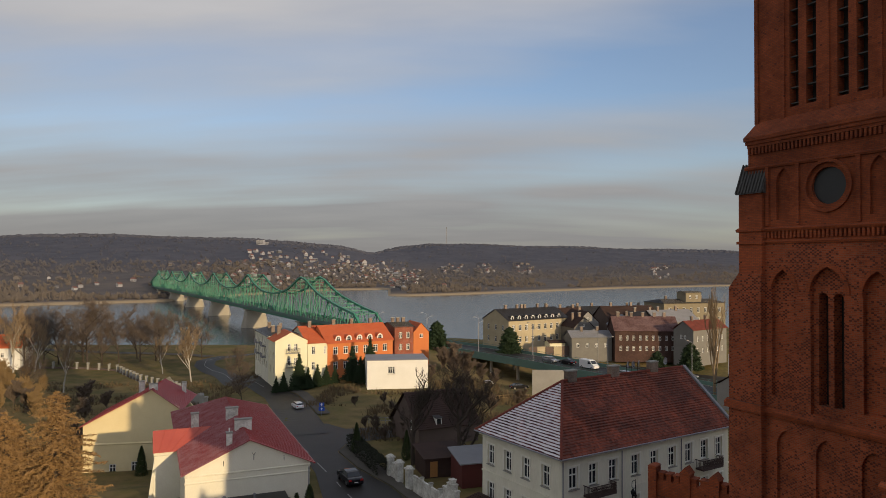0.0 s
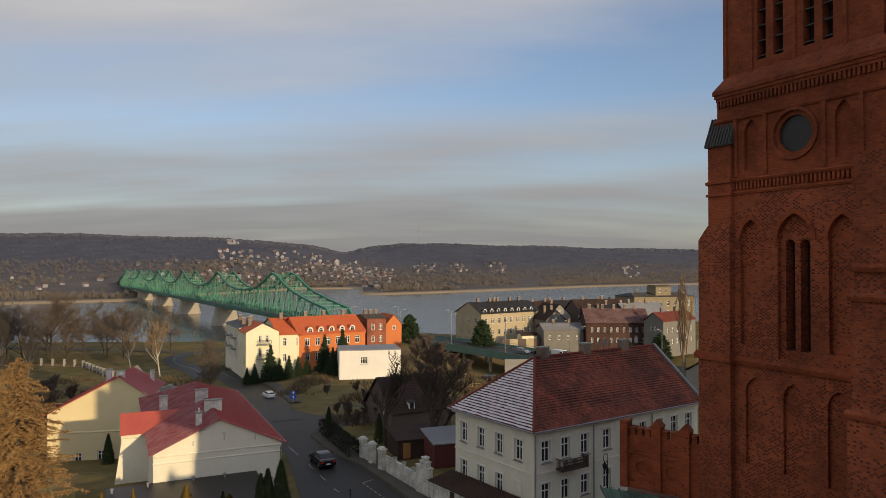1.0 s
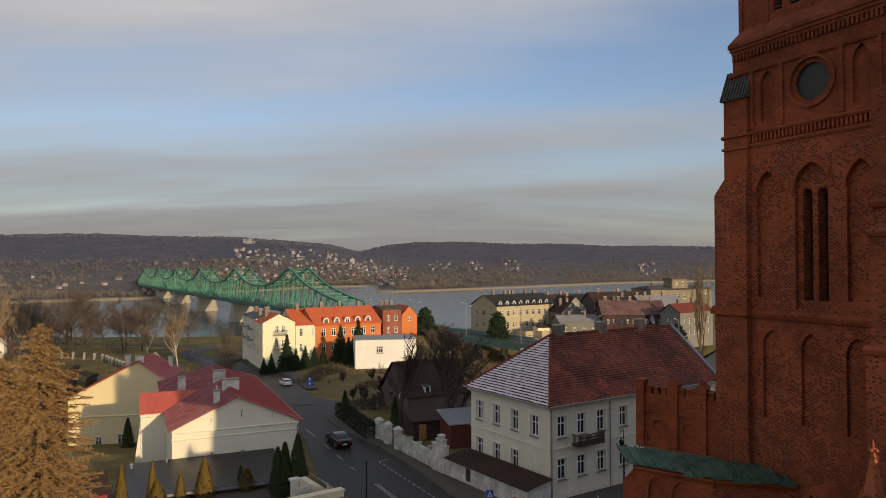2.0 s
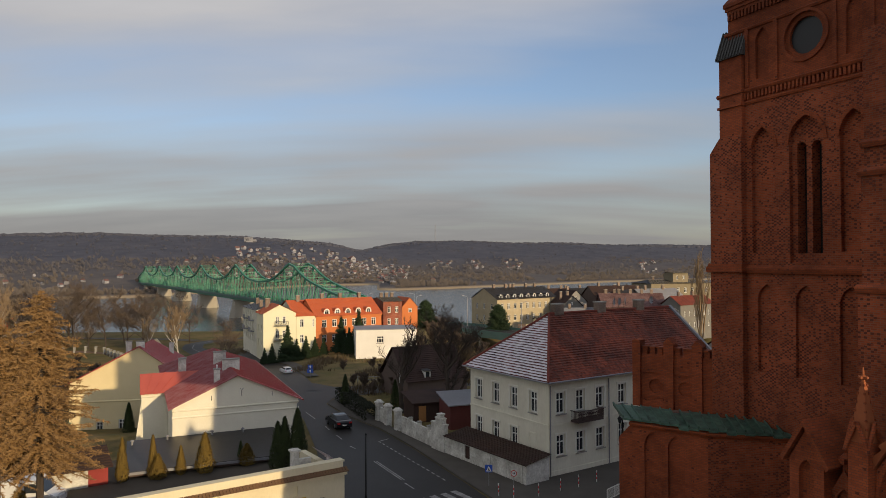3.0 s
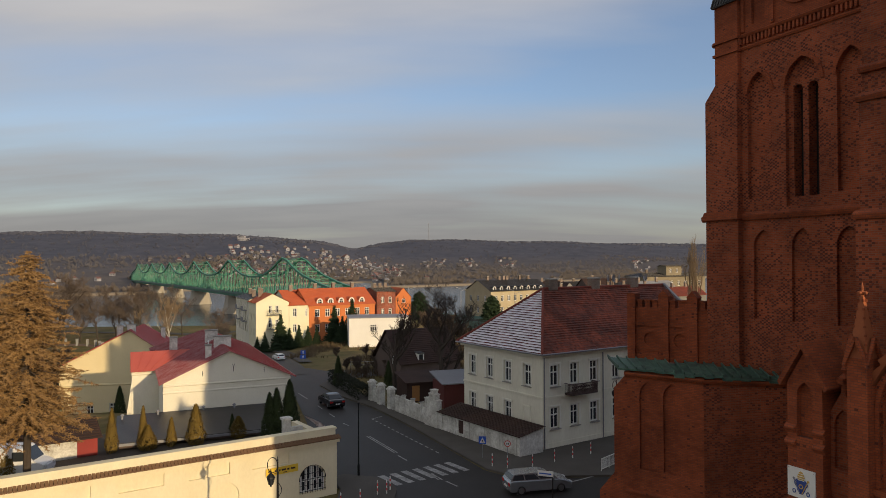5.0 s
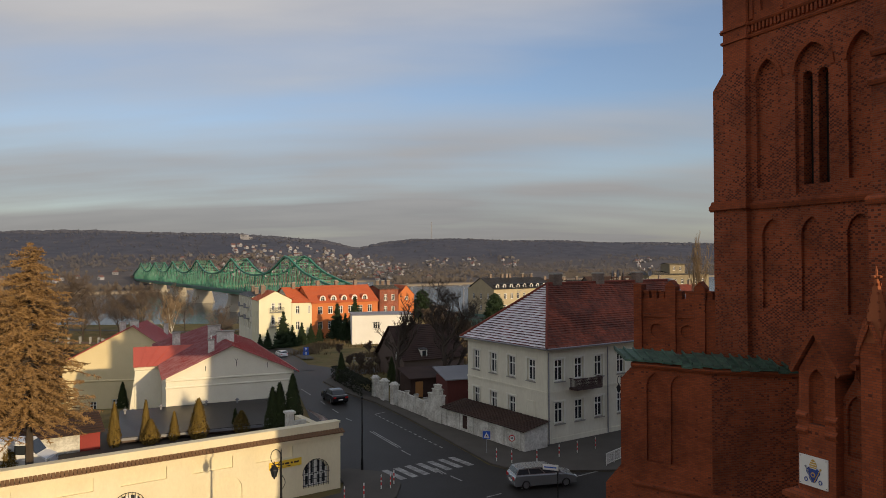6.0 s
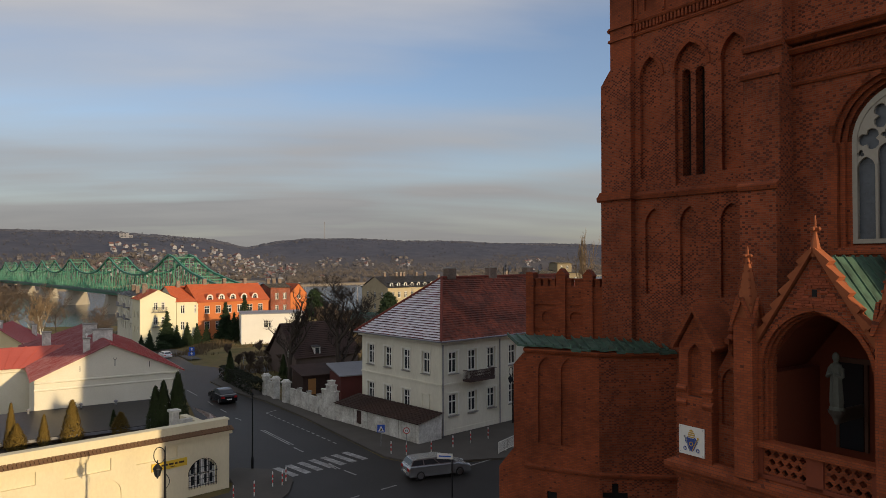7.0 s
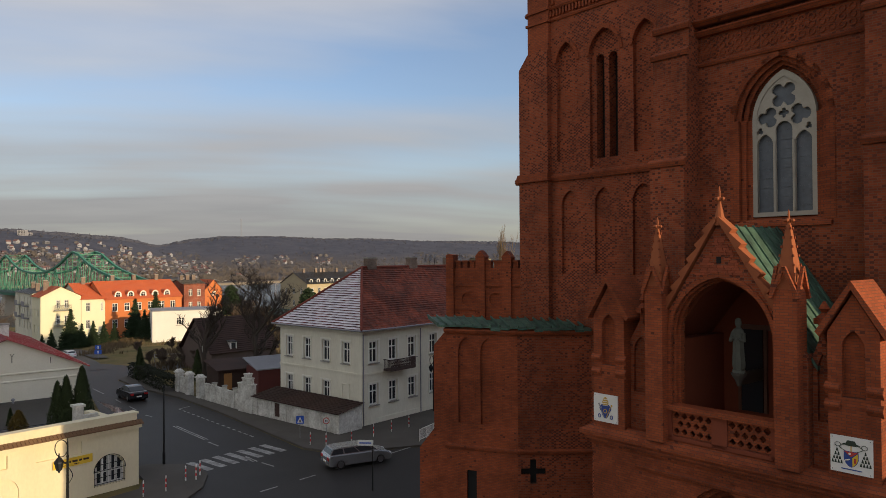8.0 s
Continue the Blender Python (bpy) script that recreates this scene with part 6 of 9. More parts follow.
def orange_block():
    # pale yellow end house with a street gable
    t = simple_house("lemon_house", -37.1, 158.1, -1.4, 0.91, 0.415, 7.4, 8, 8.6, 10.6, LEMON, TILE_ORANGE, "pale yellow rendered house with a white-trimmed street gable", {"f": [(3.2, 6.2, 0.8, 1.7), (4.7, 6.2, 0.8, 1.7), (3.2, 3.0, 0.8, 1.7), (4.7, 3.0, 0.8, 1.7)], "l": row_wins(0.5, 7.5, 2, 1.0, 4.3)}, "y", chim=((2, 6),))
    s = simple_house("white_side_house", -40.45, 165.4, -1.4, 0.91, 0.415, 8.5, 18, 9.0, 9.9, GREY_WHITE, ROOF_DARK, "grey-white rendered tenement with a flat dark roof and balconies", {"l": row_wins(0.5, 17.5, 6, 1.2, 4.0, 6.6, w=1.1, h=1.7)}, "y", chim=((2, 5), (5, 11), (3, 15)))
    for y in (4.5, 12.5):
        for z in (3.7, 6.3):
            b = new("balcony")
            b.parent = s
            bm = bmesh.new()
            box(bm, -0.95, 0.0, y - 1.5, y + 1.5, z - 0.15, z), box(bm, -0.95, -0.88, y - 1.5, y + 1.5, z, z + 0.95)
            part("balcony_slab", bm, ROOF_GREY, b)
    for z in (5.9, 2.7):
        b = new("balcony")
        b.parent = t
        bm = bmesh.new()
        box(bm, 2.4, 5.5, -0.9, -0.02, z - 0.15, z)
        part("balcony_slab", bm, STONE, b)
        for k in range(20):
            x = 2.4 + k * 0.163
            bm = bmesh.new()
            bar(bm, (x, -0.88, z), (x, -0.88, z + 0.95), 0.04, 0.04)
            part("baluster", bm, IRON, b)
        bm = bmesh.new()
        bar(bm, (2.38, -0.88, z + 0.95), (5.52, -0.88, z + 0.95), 0.06, 0.06)
        part("handrail", bm, IRON, b)
    simple_house("lemon_wing", -30.3, 161.3, -1.4, 0.91, 0.415, 4.6, 20, 7.9, 11.0, LEMON, TILE_ORANGE, "pale yellow rendered house wing with orange tiles", {"f": [(1.3, 5.2, 0.9, 1.9), (1.3, 1.6, 0.9, 1.9), (4.0, 5.2, 0.5, 1.9)]}, "x", chim=((2.5, 9),))
    t = simple_house("orange_house", -26.1, 163.2, -1.4, 0.845, 0.53, 17.2, 12, 7.6, 11.4, ORANGE, TILE_ORANGE, "orange rendered house with dormers and white window frames", {"f": row_wins(0.8, 16.4, 6, 4.9, 1.4, w=1.25, h=1.8)}, "x", chim=((4, 6), (9, 6.5), (14, 6)), o=0.3)
    for k in range(5):
        d = new("dormer")
        d.parent = t
        d.matrix_local = pose(2.2 + k * 2.75, 0.5, 7.75)
        bm = bmesh.new()
        wall(bm, rounded(0, 1.5, 0, 0.75, 10), [(rounded(0.3, 1.2, 0.12, 0.75, 8), 0.1)], 0.0, 2.0)
        part("dormer_front", bm, WHITE_WALL, d)
        bm = bmesh.new()
        slab(bm, rounded(0.32, 1.18, 0.14, 0.75, 8), 1, 0.06, 0.09)
        part("pane", bm, PANE, d)
        bm = bmesh.new()
        box(bm, 0.72, 0.78, 0.03, 0.07, 0.14, 1.15), box(bm, 0.32, 1.18, 0.03, 0.07, 0.7, 0.76)
        part("window_bar", bm, WHITE_PAINT, d)
        bm = bmesh.new()
        ou, inn = rounded(-0.12, 1.62, 0, 0.75, 10)[2:], rounded(0, 1.5, 0, 0.75, 10)[2:]
        for i in range(len(inn) - 1):
            slab(bm, [inn[i], inn[i + 1], ou[i + 1], ou[i]], 1, -0.12, 2.0)
        part("dormer_roof", bm, TILE_ORANGE, d)
    bm = bmesh.new()
    box(bm, -0.1, 17.3, -0.14, 0.02, 7.15, 7.5), box(bm, -0.05, 17.25, -0.06, 0.02, 4.1, 4.25)
    part("cornice", bm, ORANGE, t)
    t = simple_house("brick_house", -11.4, 177.6, -1.4, 0.93, 0.37, 5.0, 10, 10.2, 11.0, FAR_BRICK, ROOF_DARK, "dark red brick tenement with white chimneys", {"f": row_wins(0.6, 4.6, 2, 7.2, 4.2, w=0.9, h=1.6)}, "x", chim=((1, 5), (2.4, 5), (3.9, 5)))
    simple_house("brick_annex", -6.7, 179.5, -1.4, 0.93, 0.37, 4.2, 9, 8.6, 11.0, ORANGE, TILE_ORANGE, "narrow orange brick house with a sloped roof", {"f": [(2.2, 7.2, 1.0, 1.0)]}, "y", o=0.15)
    t = thing("white_hall", frame_at(-15.05, 147.0, -1.9, 0.987, 0.16), "plain white rendered flat-roofed hall", "building")
    walls(t, 12.9, 9, 6.4, WHITE_WALL, {"f": [(5.1, 3.6, 1.5, 1.5)]}, cols=3, z0=-1)
    bm = bmesh.new()
    box(bm, -0.1, 13.0, -0.1, 9.1, 6.4, 6.55)
    part("flat_roof", bm, ROOF_GREY, t)


orange_block()


def waterfront():
    t = simple_house("tan_tenement", 21.5, 219.5, -1.4, 0.82, 0.57, 26, 13, 8.2, 11.6, TAN_WALL, ROOF_DARK, "tan rendered long tenement with a mansard and white dormers", {"f": row_wins(0.8, 25.2, 9, 4.9, 1.2, w=1.2, h=1.9), "l": row_wins(1, 12, 3, 4.9, 1.2, w=1.1, h=1.8)}, "x", chim=((4, 6.5), (9, 6.5), (11, 6.5), (12.4, 6.5), (18, 6.5), (22, 6.5)))
    for k in range(8):
        d = new("dormer")
        d.parent = t
        d.matrix_local = pose(1.5 + k * 2.9, 0.55, 8.35)
        bm = bmesh.new()
        wall(bm, rounded(0, 1.15, 0, 0.75, 8), [(rounded(0.2, 0.95, 0.16, 0.75, 8), 0.1)], 0.0, 1.4)
        part("dormer_front", bm, WHITE_WALL, d)
        bm = bmesh.new()
        slab(bm, rounded(0.21, 0.94, 0.17, 0.75, 8), 1, 0.06, 0.09)
        part("pane", bm, PANE, d)
        bm = bmesh.new()
        ou, inn = rounded(-0.1, 1.25, 0, 0.75, 8)[2:], rounded(0.02, 1.13, 0, 0.75, 8)[2:]
        for i in range(len(inn) - 1):
            slab(bm, [inn[i], inn[i + 1], ou[i + 1], ou[i]], 1, 0.06, 2.4)
        part("dormer_roof", bm, ROOF_DARK, d)
    H = simple_house
    H("brown_tenement", 52.5, 209.6, -2.0, 1.0, -0.03, 19.0, 10, 6.9, 10.9, SHADED_BRICK, TILE_PINK, "dark red brick tenement with a worn frosted tile roof", {"f": row_wins(0.8, 18.2, 9, 4.0, 0.9, w=0.8, h=1.45)}, "x", chim=((2, 5), (6, 5), (9.5, 5), (13, 5), (16, 5)))
    H("white_gable_house", 72.6, 200.0, -2.0, 0.8, 0.6, 17, 6.6, 8.0, 10.5, LIGHT_WALL, TILE_RED, "white rendered house with a red tile roof and a blank gable", {"f": row_wins(1.0, 16, 6, 4.6, 1.2, w=0.8, h=1.5), "l": [(2.6, 5.2, 0.8, 1.2), (3.8, 5.2, 0.8, 1.2)]}, "x", chim=((4, 3.3), (11, 3.3)))
    H("grey_house", 43.0, 224.0, -1.6, 0.95, 0.3, 7, 9, 6.0, 9.2, LIGHT_WALL, ROOF_BROWN, "pale rendered gabled house with a dark roof", {"f": [(2.2, 3.6, 0.9, 1.3), (4.8, 3.6, 0.9, 1.3), (3.5, 6.2, 0.7, 0.9)]}, "y", chim=((2, 5), (5, 6)))
    H("gabled_house", 45.5, 232.0, -1.5, 0.95, 0.3, 8, 12, 6.6, 10.5, GREY_WALL, ROOF_BROWN, "grey gabled house with small attic windows", {"f": [(2.5, 4.2, 1, 1.5), (5.5, 4.2, 1, 1.5), (4, 7.2, 1, 1.2)]}, "y", chim=((4, 6),))
    H("dark_tenement", 51.0, 268.0, -1.5, 0.98, 0.2, 34, 12, 6.6, 9.6, BROWN_WALL, ROOF_DARK, "long dark rendered tenement by the river", {"f": row_wins(1, 33, 11, 3.4, w=1.1, h=1.8)}, "x", chim=((4, 6), (10, 6), (18, 6), (25, 6), (30, 6)))
    H("long_tenement", 58.0, 240.0, -1.5, 0.96, 0.28, 20, 12, 7.2, 11.5, BROWN_WALL, ROOF_BROWN, "brown rendered house with an old brown roof", {"f": row_wins(1, 19, 7, 4.0, w=1.1, h=1.8)}, "x", chim=((4, 6), (12, 6)))
    H("yellow_tenement", 82.5, 258.0, -1.5, 0.97, 0.24, 26, 14, 11.8, 13.0, OCHRE_WALL, ROOF_DARK, "tall tan tenement with a flat dark roof", {"f": row_wins(1, 25, 8, 8.2, 4.6, w=1.2, h=1.9)}, "x", chim=((5, 7), (13, 7), (20, 7)), hip=3)
    H("yellow_turret", 92.0, 262.0, 9.5, 0.97, 0.24, 6.5, 6, 4.6, 5.0, OCHRE_WALL, ROOF_DARK, "small tan roof storey", {"f": row_wins(0.5, 6, 2, 2.2, w=1.0, h=1.4)}, "x")
    H("grey_tenement", 72.0, 230.0, -1.5, 0.9, 0.43, 18, 11, 7.0, 10.8, GREY_WALL, ROOF_GREY, "grey rendered tenement with a pale sheet roof", {"f": row_wins(1, 17, 6, 4.0, 1.0, w=1.1, h=1.7)}, "x", chim=((4, 5), (12, 5)))
    H("low_house", 58.0, 128.0, -1.0, 0.84, 0.54, 12, 8, 3.2, 5.6, GREY_WALL, ROOF_BROWN, "low grey house with a brown roof", {"f": row_wins(0.6, 11.4, 4, 1.0, w=1.0, h=1.4)}, "x", chim=((5, 4),))

    H("brown_row_house", 36.5, 246.0, -1.5, 0.97, 0.22, 16, 10, 6.4, 10.4, BROWN_WALL, ROOF_BROWN, "brown rendered row house with worn dark tiles", {"f": row_wins(1, 15, 5, 3.6, w=1.1, h=1.7)}, "x", chim=((3, 5), (8, 5), (13, 5)))
    H("grey_row_house", 64.0, 228.0, -1.5, 0.93, 0.35, 13, 10, 6.0, 10.6, GREY_WALL, ROOF_DARK, "grey row house with a steep dark roof", {"f": row_wins(1, 12, 4, 3.2, w=1.0, h=1.6)}, "x", chim=((3, 5), (9, 5)))
    H("white_low_house", 39.8, 211.0, -2.2, 0.99, 0.1, 12.5, 8, 4.9, 6.6, LIGHT_WALL, ROOF_GREY, "low grey rendered house with a pale sheet roof by the viaduct", {"f": row_wins(0.5, 12, 4, 1.8, w=0.9, h=1.3)}, "x", chim=((4, 3.5), (9, 3.5)))
    H("court_house", 53.5, 222.5, -1.8, 0.97, -0.2, 9, 8, 7.2, 10.2, GREY_WALL, ROOF_DARK, "grey house with a steep dark roof behind the brick tenement", {"f": row_wins(0.6, 8.4, 3, 4.4, w=0.9, h=1.4)}, "y", chim=((3, 4), (6, 5)))
    H("corner_shed", 33.5, 213.5, -2.2, 0.98, 0.2, 5.0, 4.5, 2.9, 3.6, LEMON, ROOF_BROWN, "small pale yellow shed by the tenement", {"f": [(2.5, 0.8, 1.0, 1.2)]}, "x")
    t = thing("yard_wall", frame_at(27.0, 211.5, -2.0, 0.985, 0.17), "low rendered yard wall before the tenements", "wall")
    for k in range(5):
        bm = bmesh.new()
        box(bm, k * 2.6, k * 2.6 + 2.5, 0, 0.25, -1.5, 1.7)
        part("panel", bm, TAN_WALL if k % 2 else BROWN_WALL, t)


waterfront()


def barn():
    """Dark old house with a steep roof and a small lit gable window, behind the bare trees."""
    t = simple_house("old_brown_house", -2.4, 95.7, -0.6, 0.886, 0.464, 9.4, 9.1, 3.1, 7.4, BROWN_WALL, ROOF_BROWN, "old brown house with a steep mossy roof", {"l": [(6.4, 2.4, 0.7, 1.5)]}, "x")
    d = new("dormer")
    d.parent = t
    d.matrix_local = pose(2.5, 0.1, 2.95)
    bm = bmesh.new()
    wall(bm, rect(0.2, 1.1, 0.3, 1.4), [(rect(0.34, 0.96, 0.44, 1.26), 0.1)], 0.0, 1.6)
    part("dormer_front", bm, WHITE_WALL, d)
    bm = bmesh.new()
    slab(bm, rect(0.35, 0.95, 0.45, 1.25), 1, 0.06, 0.09)
    part("pane", bm, PANE, d)
    bm = bmesh.new()
    sheet(bm, [(0.1, -0.1, 1.42), (1.2, -0.1, 1.42), (1.2, 2.2, 1.65), (0.1, 2.2, 1.65)], 0.08)
    part("dormer_roof", bm, ROOF_DARK, d)
    t = thing("garden_shed", frame_at(-1.2, 82.2, 0, 0.95, 0.3), "dark timber garden shed with an orange door panel", "shed")
    walls(t, 5.0, 4.5, 2.3, ROOF_BROWN, {}, z0=-0.2)
    bm = bmesh.new()
    sheet(bm, [(-0.3, -0.4, 2.35), (5.3, -0.4, 2.35), (5.3, 4.9, 2.9), (-0.3, 4.9, 2.9)], 0.12)
    part("roof", bm, ROOF_BROWN, t)
    bm = bmesh.new()
    box(bm, 0.6, 1.5, -0.06, 0.0, 0.1, 1.9)
    part("door", bm, surface("orange_board", (0.42, 0.2, 0.06), rough=0.7), t, "orange board door")
    t = thing("red_shed", frame_at(3.0, 78.6, 0, 0.95, 0.3), "dark red shed with a frosted sheet roof", "shed")
    walls(t, 6, 4.0, 2.8, surface("dark_red_boards", (0.12, 0.025, 0.02), rough=0.8), {}, z0=-0.2)
    bm = bmesh.new()
    sheet(bm, [(-0.3, -0.3, 2.8), (6.3, -0.3, 2.8), (6.3, 4.4, 3.6), (-0.3, 4.4, 3.6)], 0.12)
    part("roof", bm, ROOF_GREY, t, "pale frosted sheet roof")

    # low pale railings by the lane and on the slope below the viaduct
    for x0, y0, x1, y1, mat, label in ((-10.9, 111.4, -5.6, 110.4, KERB, "low pale pipe railing beside the lane"), (10.0, 134.0, 22.5, 151.0, BRUSH, "tan wooden rail fence on the slope")):
        n = max(4, int(math.hypot(x1 - x0, y1 - y0) / 1.6))
        pts = [(x0 + (x1 - x0) * k / n, y0 + (y1 - y0) * k / n) for k in range(n + 1)]
        t = thing("rail_fence", pose(x0, y0, ground_z(x0, y0)), label, "fence")
        q = [Vector((x - x0, y - y0, ground_z(x, y) - ground_z(x0, y0))) for x, y in pts]
        for c in q:
            bm = bmesh.new()
            tube(bm, c - Vector((0, 0, 0.3)), c + Vector((0, 0, 1.1)), 0.07, 0.07, 6)
            part("post", bm, mat, t)
        for z in (0.55, 1.02):
            for c, e in zip(q, q[1:]):
                bm = bmesh.new()
                tube(bm, c + Vector((0, 0, z)), e + Vector((0, 0, z)), 0.05, 0.05, 6)
                part("rail", bm, mat, t)


barn()


def cream_wall():
    """The long cream street wing with blind panels, an arched grille window and a tiled cornice."""
    M = frame_at(-40.0, 27.4, 0, 0.832, 0.555)
    t = thing("cream_street_wing", M, "long cream rendered street wall with blind panels and tiled cornice", "wall")
    L = 41.6
    holes = []
    for k in range(7):
        x = L - 4.6 - k * 4.1
        holes.append((rect(x - 2.6 + 1.0, x + 1.0, 2.75, 3.5), 0.16))
    x_win = L - 1.9
    wins = [(rounded(x_win - 0.95, x_win + 0.95, 0.5, 1.35, 10), 0.25), (rounded(L - 8.9, L - 7.1, -0.2, 1.3, 10), 0.12), (rounded(L - 14.9, L - 13.1, -0.2, 1.3, 10), 0.25)]
    bm = bmesh.new()
    wall(bm, rect(0, L, -0.3, 3.95), holes + wins, 0.0, 0.5)
    part("street_wall", bm, STREET_CREAM, t)
    bm = bmesh.new()
    box(bm, 0, L - 0.1, 0.02, 0.6, 3.96, 4.6)
    part("parapet", bm, STREET_CREAM, t)
    bm = bmesh.new()
    x = 0.0
    while x < L + 0.1:
        slab(bm, [(0.02, 4.22), (-0.36, 4.02), (-0.36, 3.95), (0.02, 3.95)], 0, x, x + 0.19)
        x += 0.22
    part("cornice_tiles", bm, TILE_SAND, t, "row of brown clay tiles")
    bm = bmesh.new()
    box(bm, 0, L + 0.1, -0.26, 0.02, 3.72, 3.94)
    part("cornice", bm, STREET_CREAM, t)
    bm = bmesh.new()
    box(bm, 0, L, 0.0, 0.7, 4.6, 4.72)
    part("coping", bm, STREET_CREAM, t)
    # windows
    for xc in (x_win, L - 14.0):
        w = new("arched_window")
        w.parent = t
        bm = bmesh.new()
        slab(bm, rounded(xc - 0.9, xc + 0.9, 0.5, 1.35, 10), 1, 0.19, 0.22)
        part("pane", bm, PANE, w)
        bm = bmesh.new()
        for dx in (-0.84, -0.44, -0.07, 0.07, 0.44, 0.84):
            box(bm, xc + dx - 0.075, xc + dx + 0.075, 0.08, 0.18, 0.5, 1.35 + math.sqrt(max(0.02, 0.8 - dx * dx)))
        for z in (0.5, 1.25):
            box(bm, xc - 0.9, xc + 0.9, 0.08, 0.178, z, z + 0.13)
        part("window_frame", bm, WHITE_PAINT, w)
        bm = bmesh.new()
        for k in range(-5, 6):
            x = xc + k * 0.19
            bar(bm, (x, -0.06, 0.45), (x, -0.06, 1.35 + math.sqrt(max(0.02, 1.0 - (k * 0.19) ** 2))), 0.025, 0.025)
        for z in (0.6, 1.0, 1.4, 1.8):
            ww = 0.98 if z < 1.4 else math.sqrt(max(0.05, 1 - (z - 1.35) ** 2))
            bar(bm, (xc - ww, -0.06, z), (xc + ww, -0.06, z), 0.03, 0.03)
        ring = [(xc + math.cos(a * math.pi / 12), 1.35 + math.sin(a * math.pi / 12)) for a in range(13)]
        for p, q in zip(ring, ring[1:]):
            bar(bm, (p[0], -0.06, p[1]), (q[0], -0.06, q[1]), 0.03, 0.03)
        part("grille", bm, IRON, w, "black iron grille")
    # return wall along the street and pale gate pier
    bm = bmesh.new()
    box(bm, L - 0.5, L, 0.5, 7.0, -0.3, 3.9)
    part("return_wall", bm, STREET_CREAM, t)
    bm = bmesh.new()
    tiled(bm, (L + 0.25, 0.9, 4.05), (L + 0.25, 4.0, 4.05), (L - 0.95, 4.0, 5.05), (L - 0.95, 0.9, 5.05), 0.25, 0.04)
    slab(bm, [(L - 0.9, 3.9), (L + 0.1, 3.9), (L - 0.9, 4.98)], 1, 1.0, 1.2)
    part("pent_roof", bm, TILE_FROST, t, "frosted pale sheet roof")
    bm = bmesh.new()
    box(bm, L - 2.9, L - 2.4, 2.6, 3.1, 2.0, 5.1), box(bm, L - 3.0, L - 2.3, 2.5, 3.2, 5.1, 5.25)
    box(bm, L - 2.4, L - 1.4, 2.7, 3.0, 2.0, 4.5)
    part("gate_pier", bm, OLD_WHITE, t)
    # cloth banner: unreadable words as bars
    bm = bmesh.new()
    slab(bm, [(L - 5.3, 2.12), (L - 3.0, 2.16), (L - 3.0, 2.66), (L - 5.3, 2.62)], 1, -0.10, -0.06)
    b = part("banner", bm, SIGN_YELLOW, t, "yellow cloth banner with dark lettering")
    bm = bmesh.new()
    for x, w in ((0.15, 0.1), (0.32, 0.06), (0.62, 0.22), (0.92, 0.1), (1.1, 0.3), (1.5, 0.16), (1.75, 0.34)):
        x = L - 5.3 + x
        slab(bm, rect(x, x + w, 2.36, 2.48), 1, -0.115, -0.102)
    for x, w in ((0.5, 0.2), (0.8, 0.12), (1.2, 0.3)):
        x = L - 5.3 + x
        slab(bm, rect(x, x + w, 2.22, 2.27), 1, -0.115, -0.102)
    part("lettering", bm, ROOF_BROWN, b)


cream_wall()


def courtyard():
    # raised yard behind the street wing, and the low flat-roofed wing before the red-roofed house
    bm = bmesh.new()
    prism(bm, [(-38.9, 28.9), (-6.3, 50.8), (-9.9, 57.4), (-13, 68), (-24, 63.5), (-46, 52)], -0.3, 1.6)
    solo("courtyard", bm, surface("courtyard_soil", (0.08, 0.065, 0.045), rough=0.95), "raised dark soil courtyard behind the street wall", "ground", kind="structure")
    t = thing("flat_wing", frame_at(-28.5, 54.6, 1.4, 0.92, 0.39), "low wing with a dark tarred flat roof", "building")
    bm = bmesh.new()
    box(bm, 5.4, 18.2, 0.2, 8.6, -1, 0.72)
    part("wall", bm, BROWN_WALL, t)
    bm = bmesh.new()
    sheet(bm, [(5.15, -0.2, 0.75), (18.5, -0.2, 0.75), (18.5, 8.9, 1.15), (5.15, 8.9, 1.15)], 0.14)
    part("flat_roof", bm, ROOF_DARK, t)
    bm = bmesh.new()
    box(bm, 5.15, 18.5, -0.3, -0.2, 0.5, 0.7)
    part("eaves_board", bm, ROOF_GREY, t)
    for x, y in ((5.6, 7.4), (8.6, 8.0), (12.6, 8.2), (15.4, 8.0)):
        bm = bmesh.new()
        tube(bm, (x, y, 0.9), (x, y, 1.4), 0.09, 0.09, 8)
        lathe(bm, [(0.17, 1.4), (0.17, 1.48), (0.03, 1.58)], x, y, 8)
        part("roof_vent", bm, ROOF_GREY, t)
    # garage row with a brown tile roof
    t = thing("garage_row", frame_at(-28.37, 52.74, 1.5, 0.826, 0.564), "low garage row with a brown tile roof and red end wall", "garage")
    bm = bmesh.new()
    box(bm, -5, 3.17, 0, 2.4, -0.3, 1.5)
    part("wall", bm, OLD_WHITE, t)
    bm = bmesh.new()
    tiled(bm, (-5.3, -0.3, 1.5), (4.9, -0.3, 1.5), (4.9, 2.6, 2.6), (-5.3, 2.6, 2.6))
    part("roof", bm, ROOF_BROWN, t)
    bm = bmesh.new()
    box(bm, 3.19, 4.6, 0.05, 2.4, -0.3, 1.5)
    part("end_wall", bm, GARAGE_RED, t, "faded red painted wall")


courtyard()

# ---- steel bridge, viaduct ----
def bridge():
    x0, y0, ax, ay = -60.9, 324.9, -49.7, 89.8
    ln = math.hypot(ax, ay)
    t = thing("truss_bridge", frame_at(x0, y0, 0, ax, ay) @ pose(0, 0, 0, 0, 0.458, 0), "long green riveted steel truss bridge on stone piers", "bridge")
    BOT, TOP, MID, WD = -1.9, 17.9, 8.8, 9.0

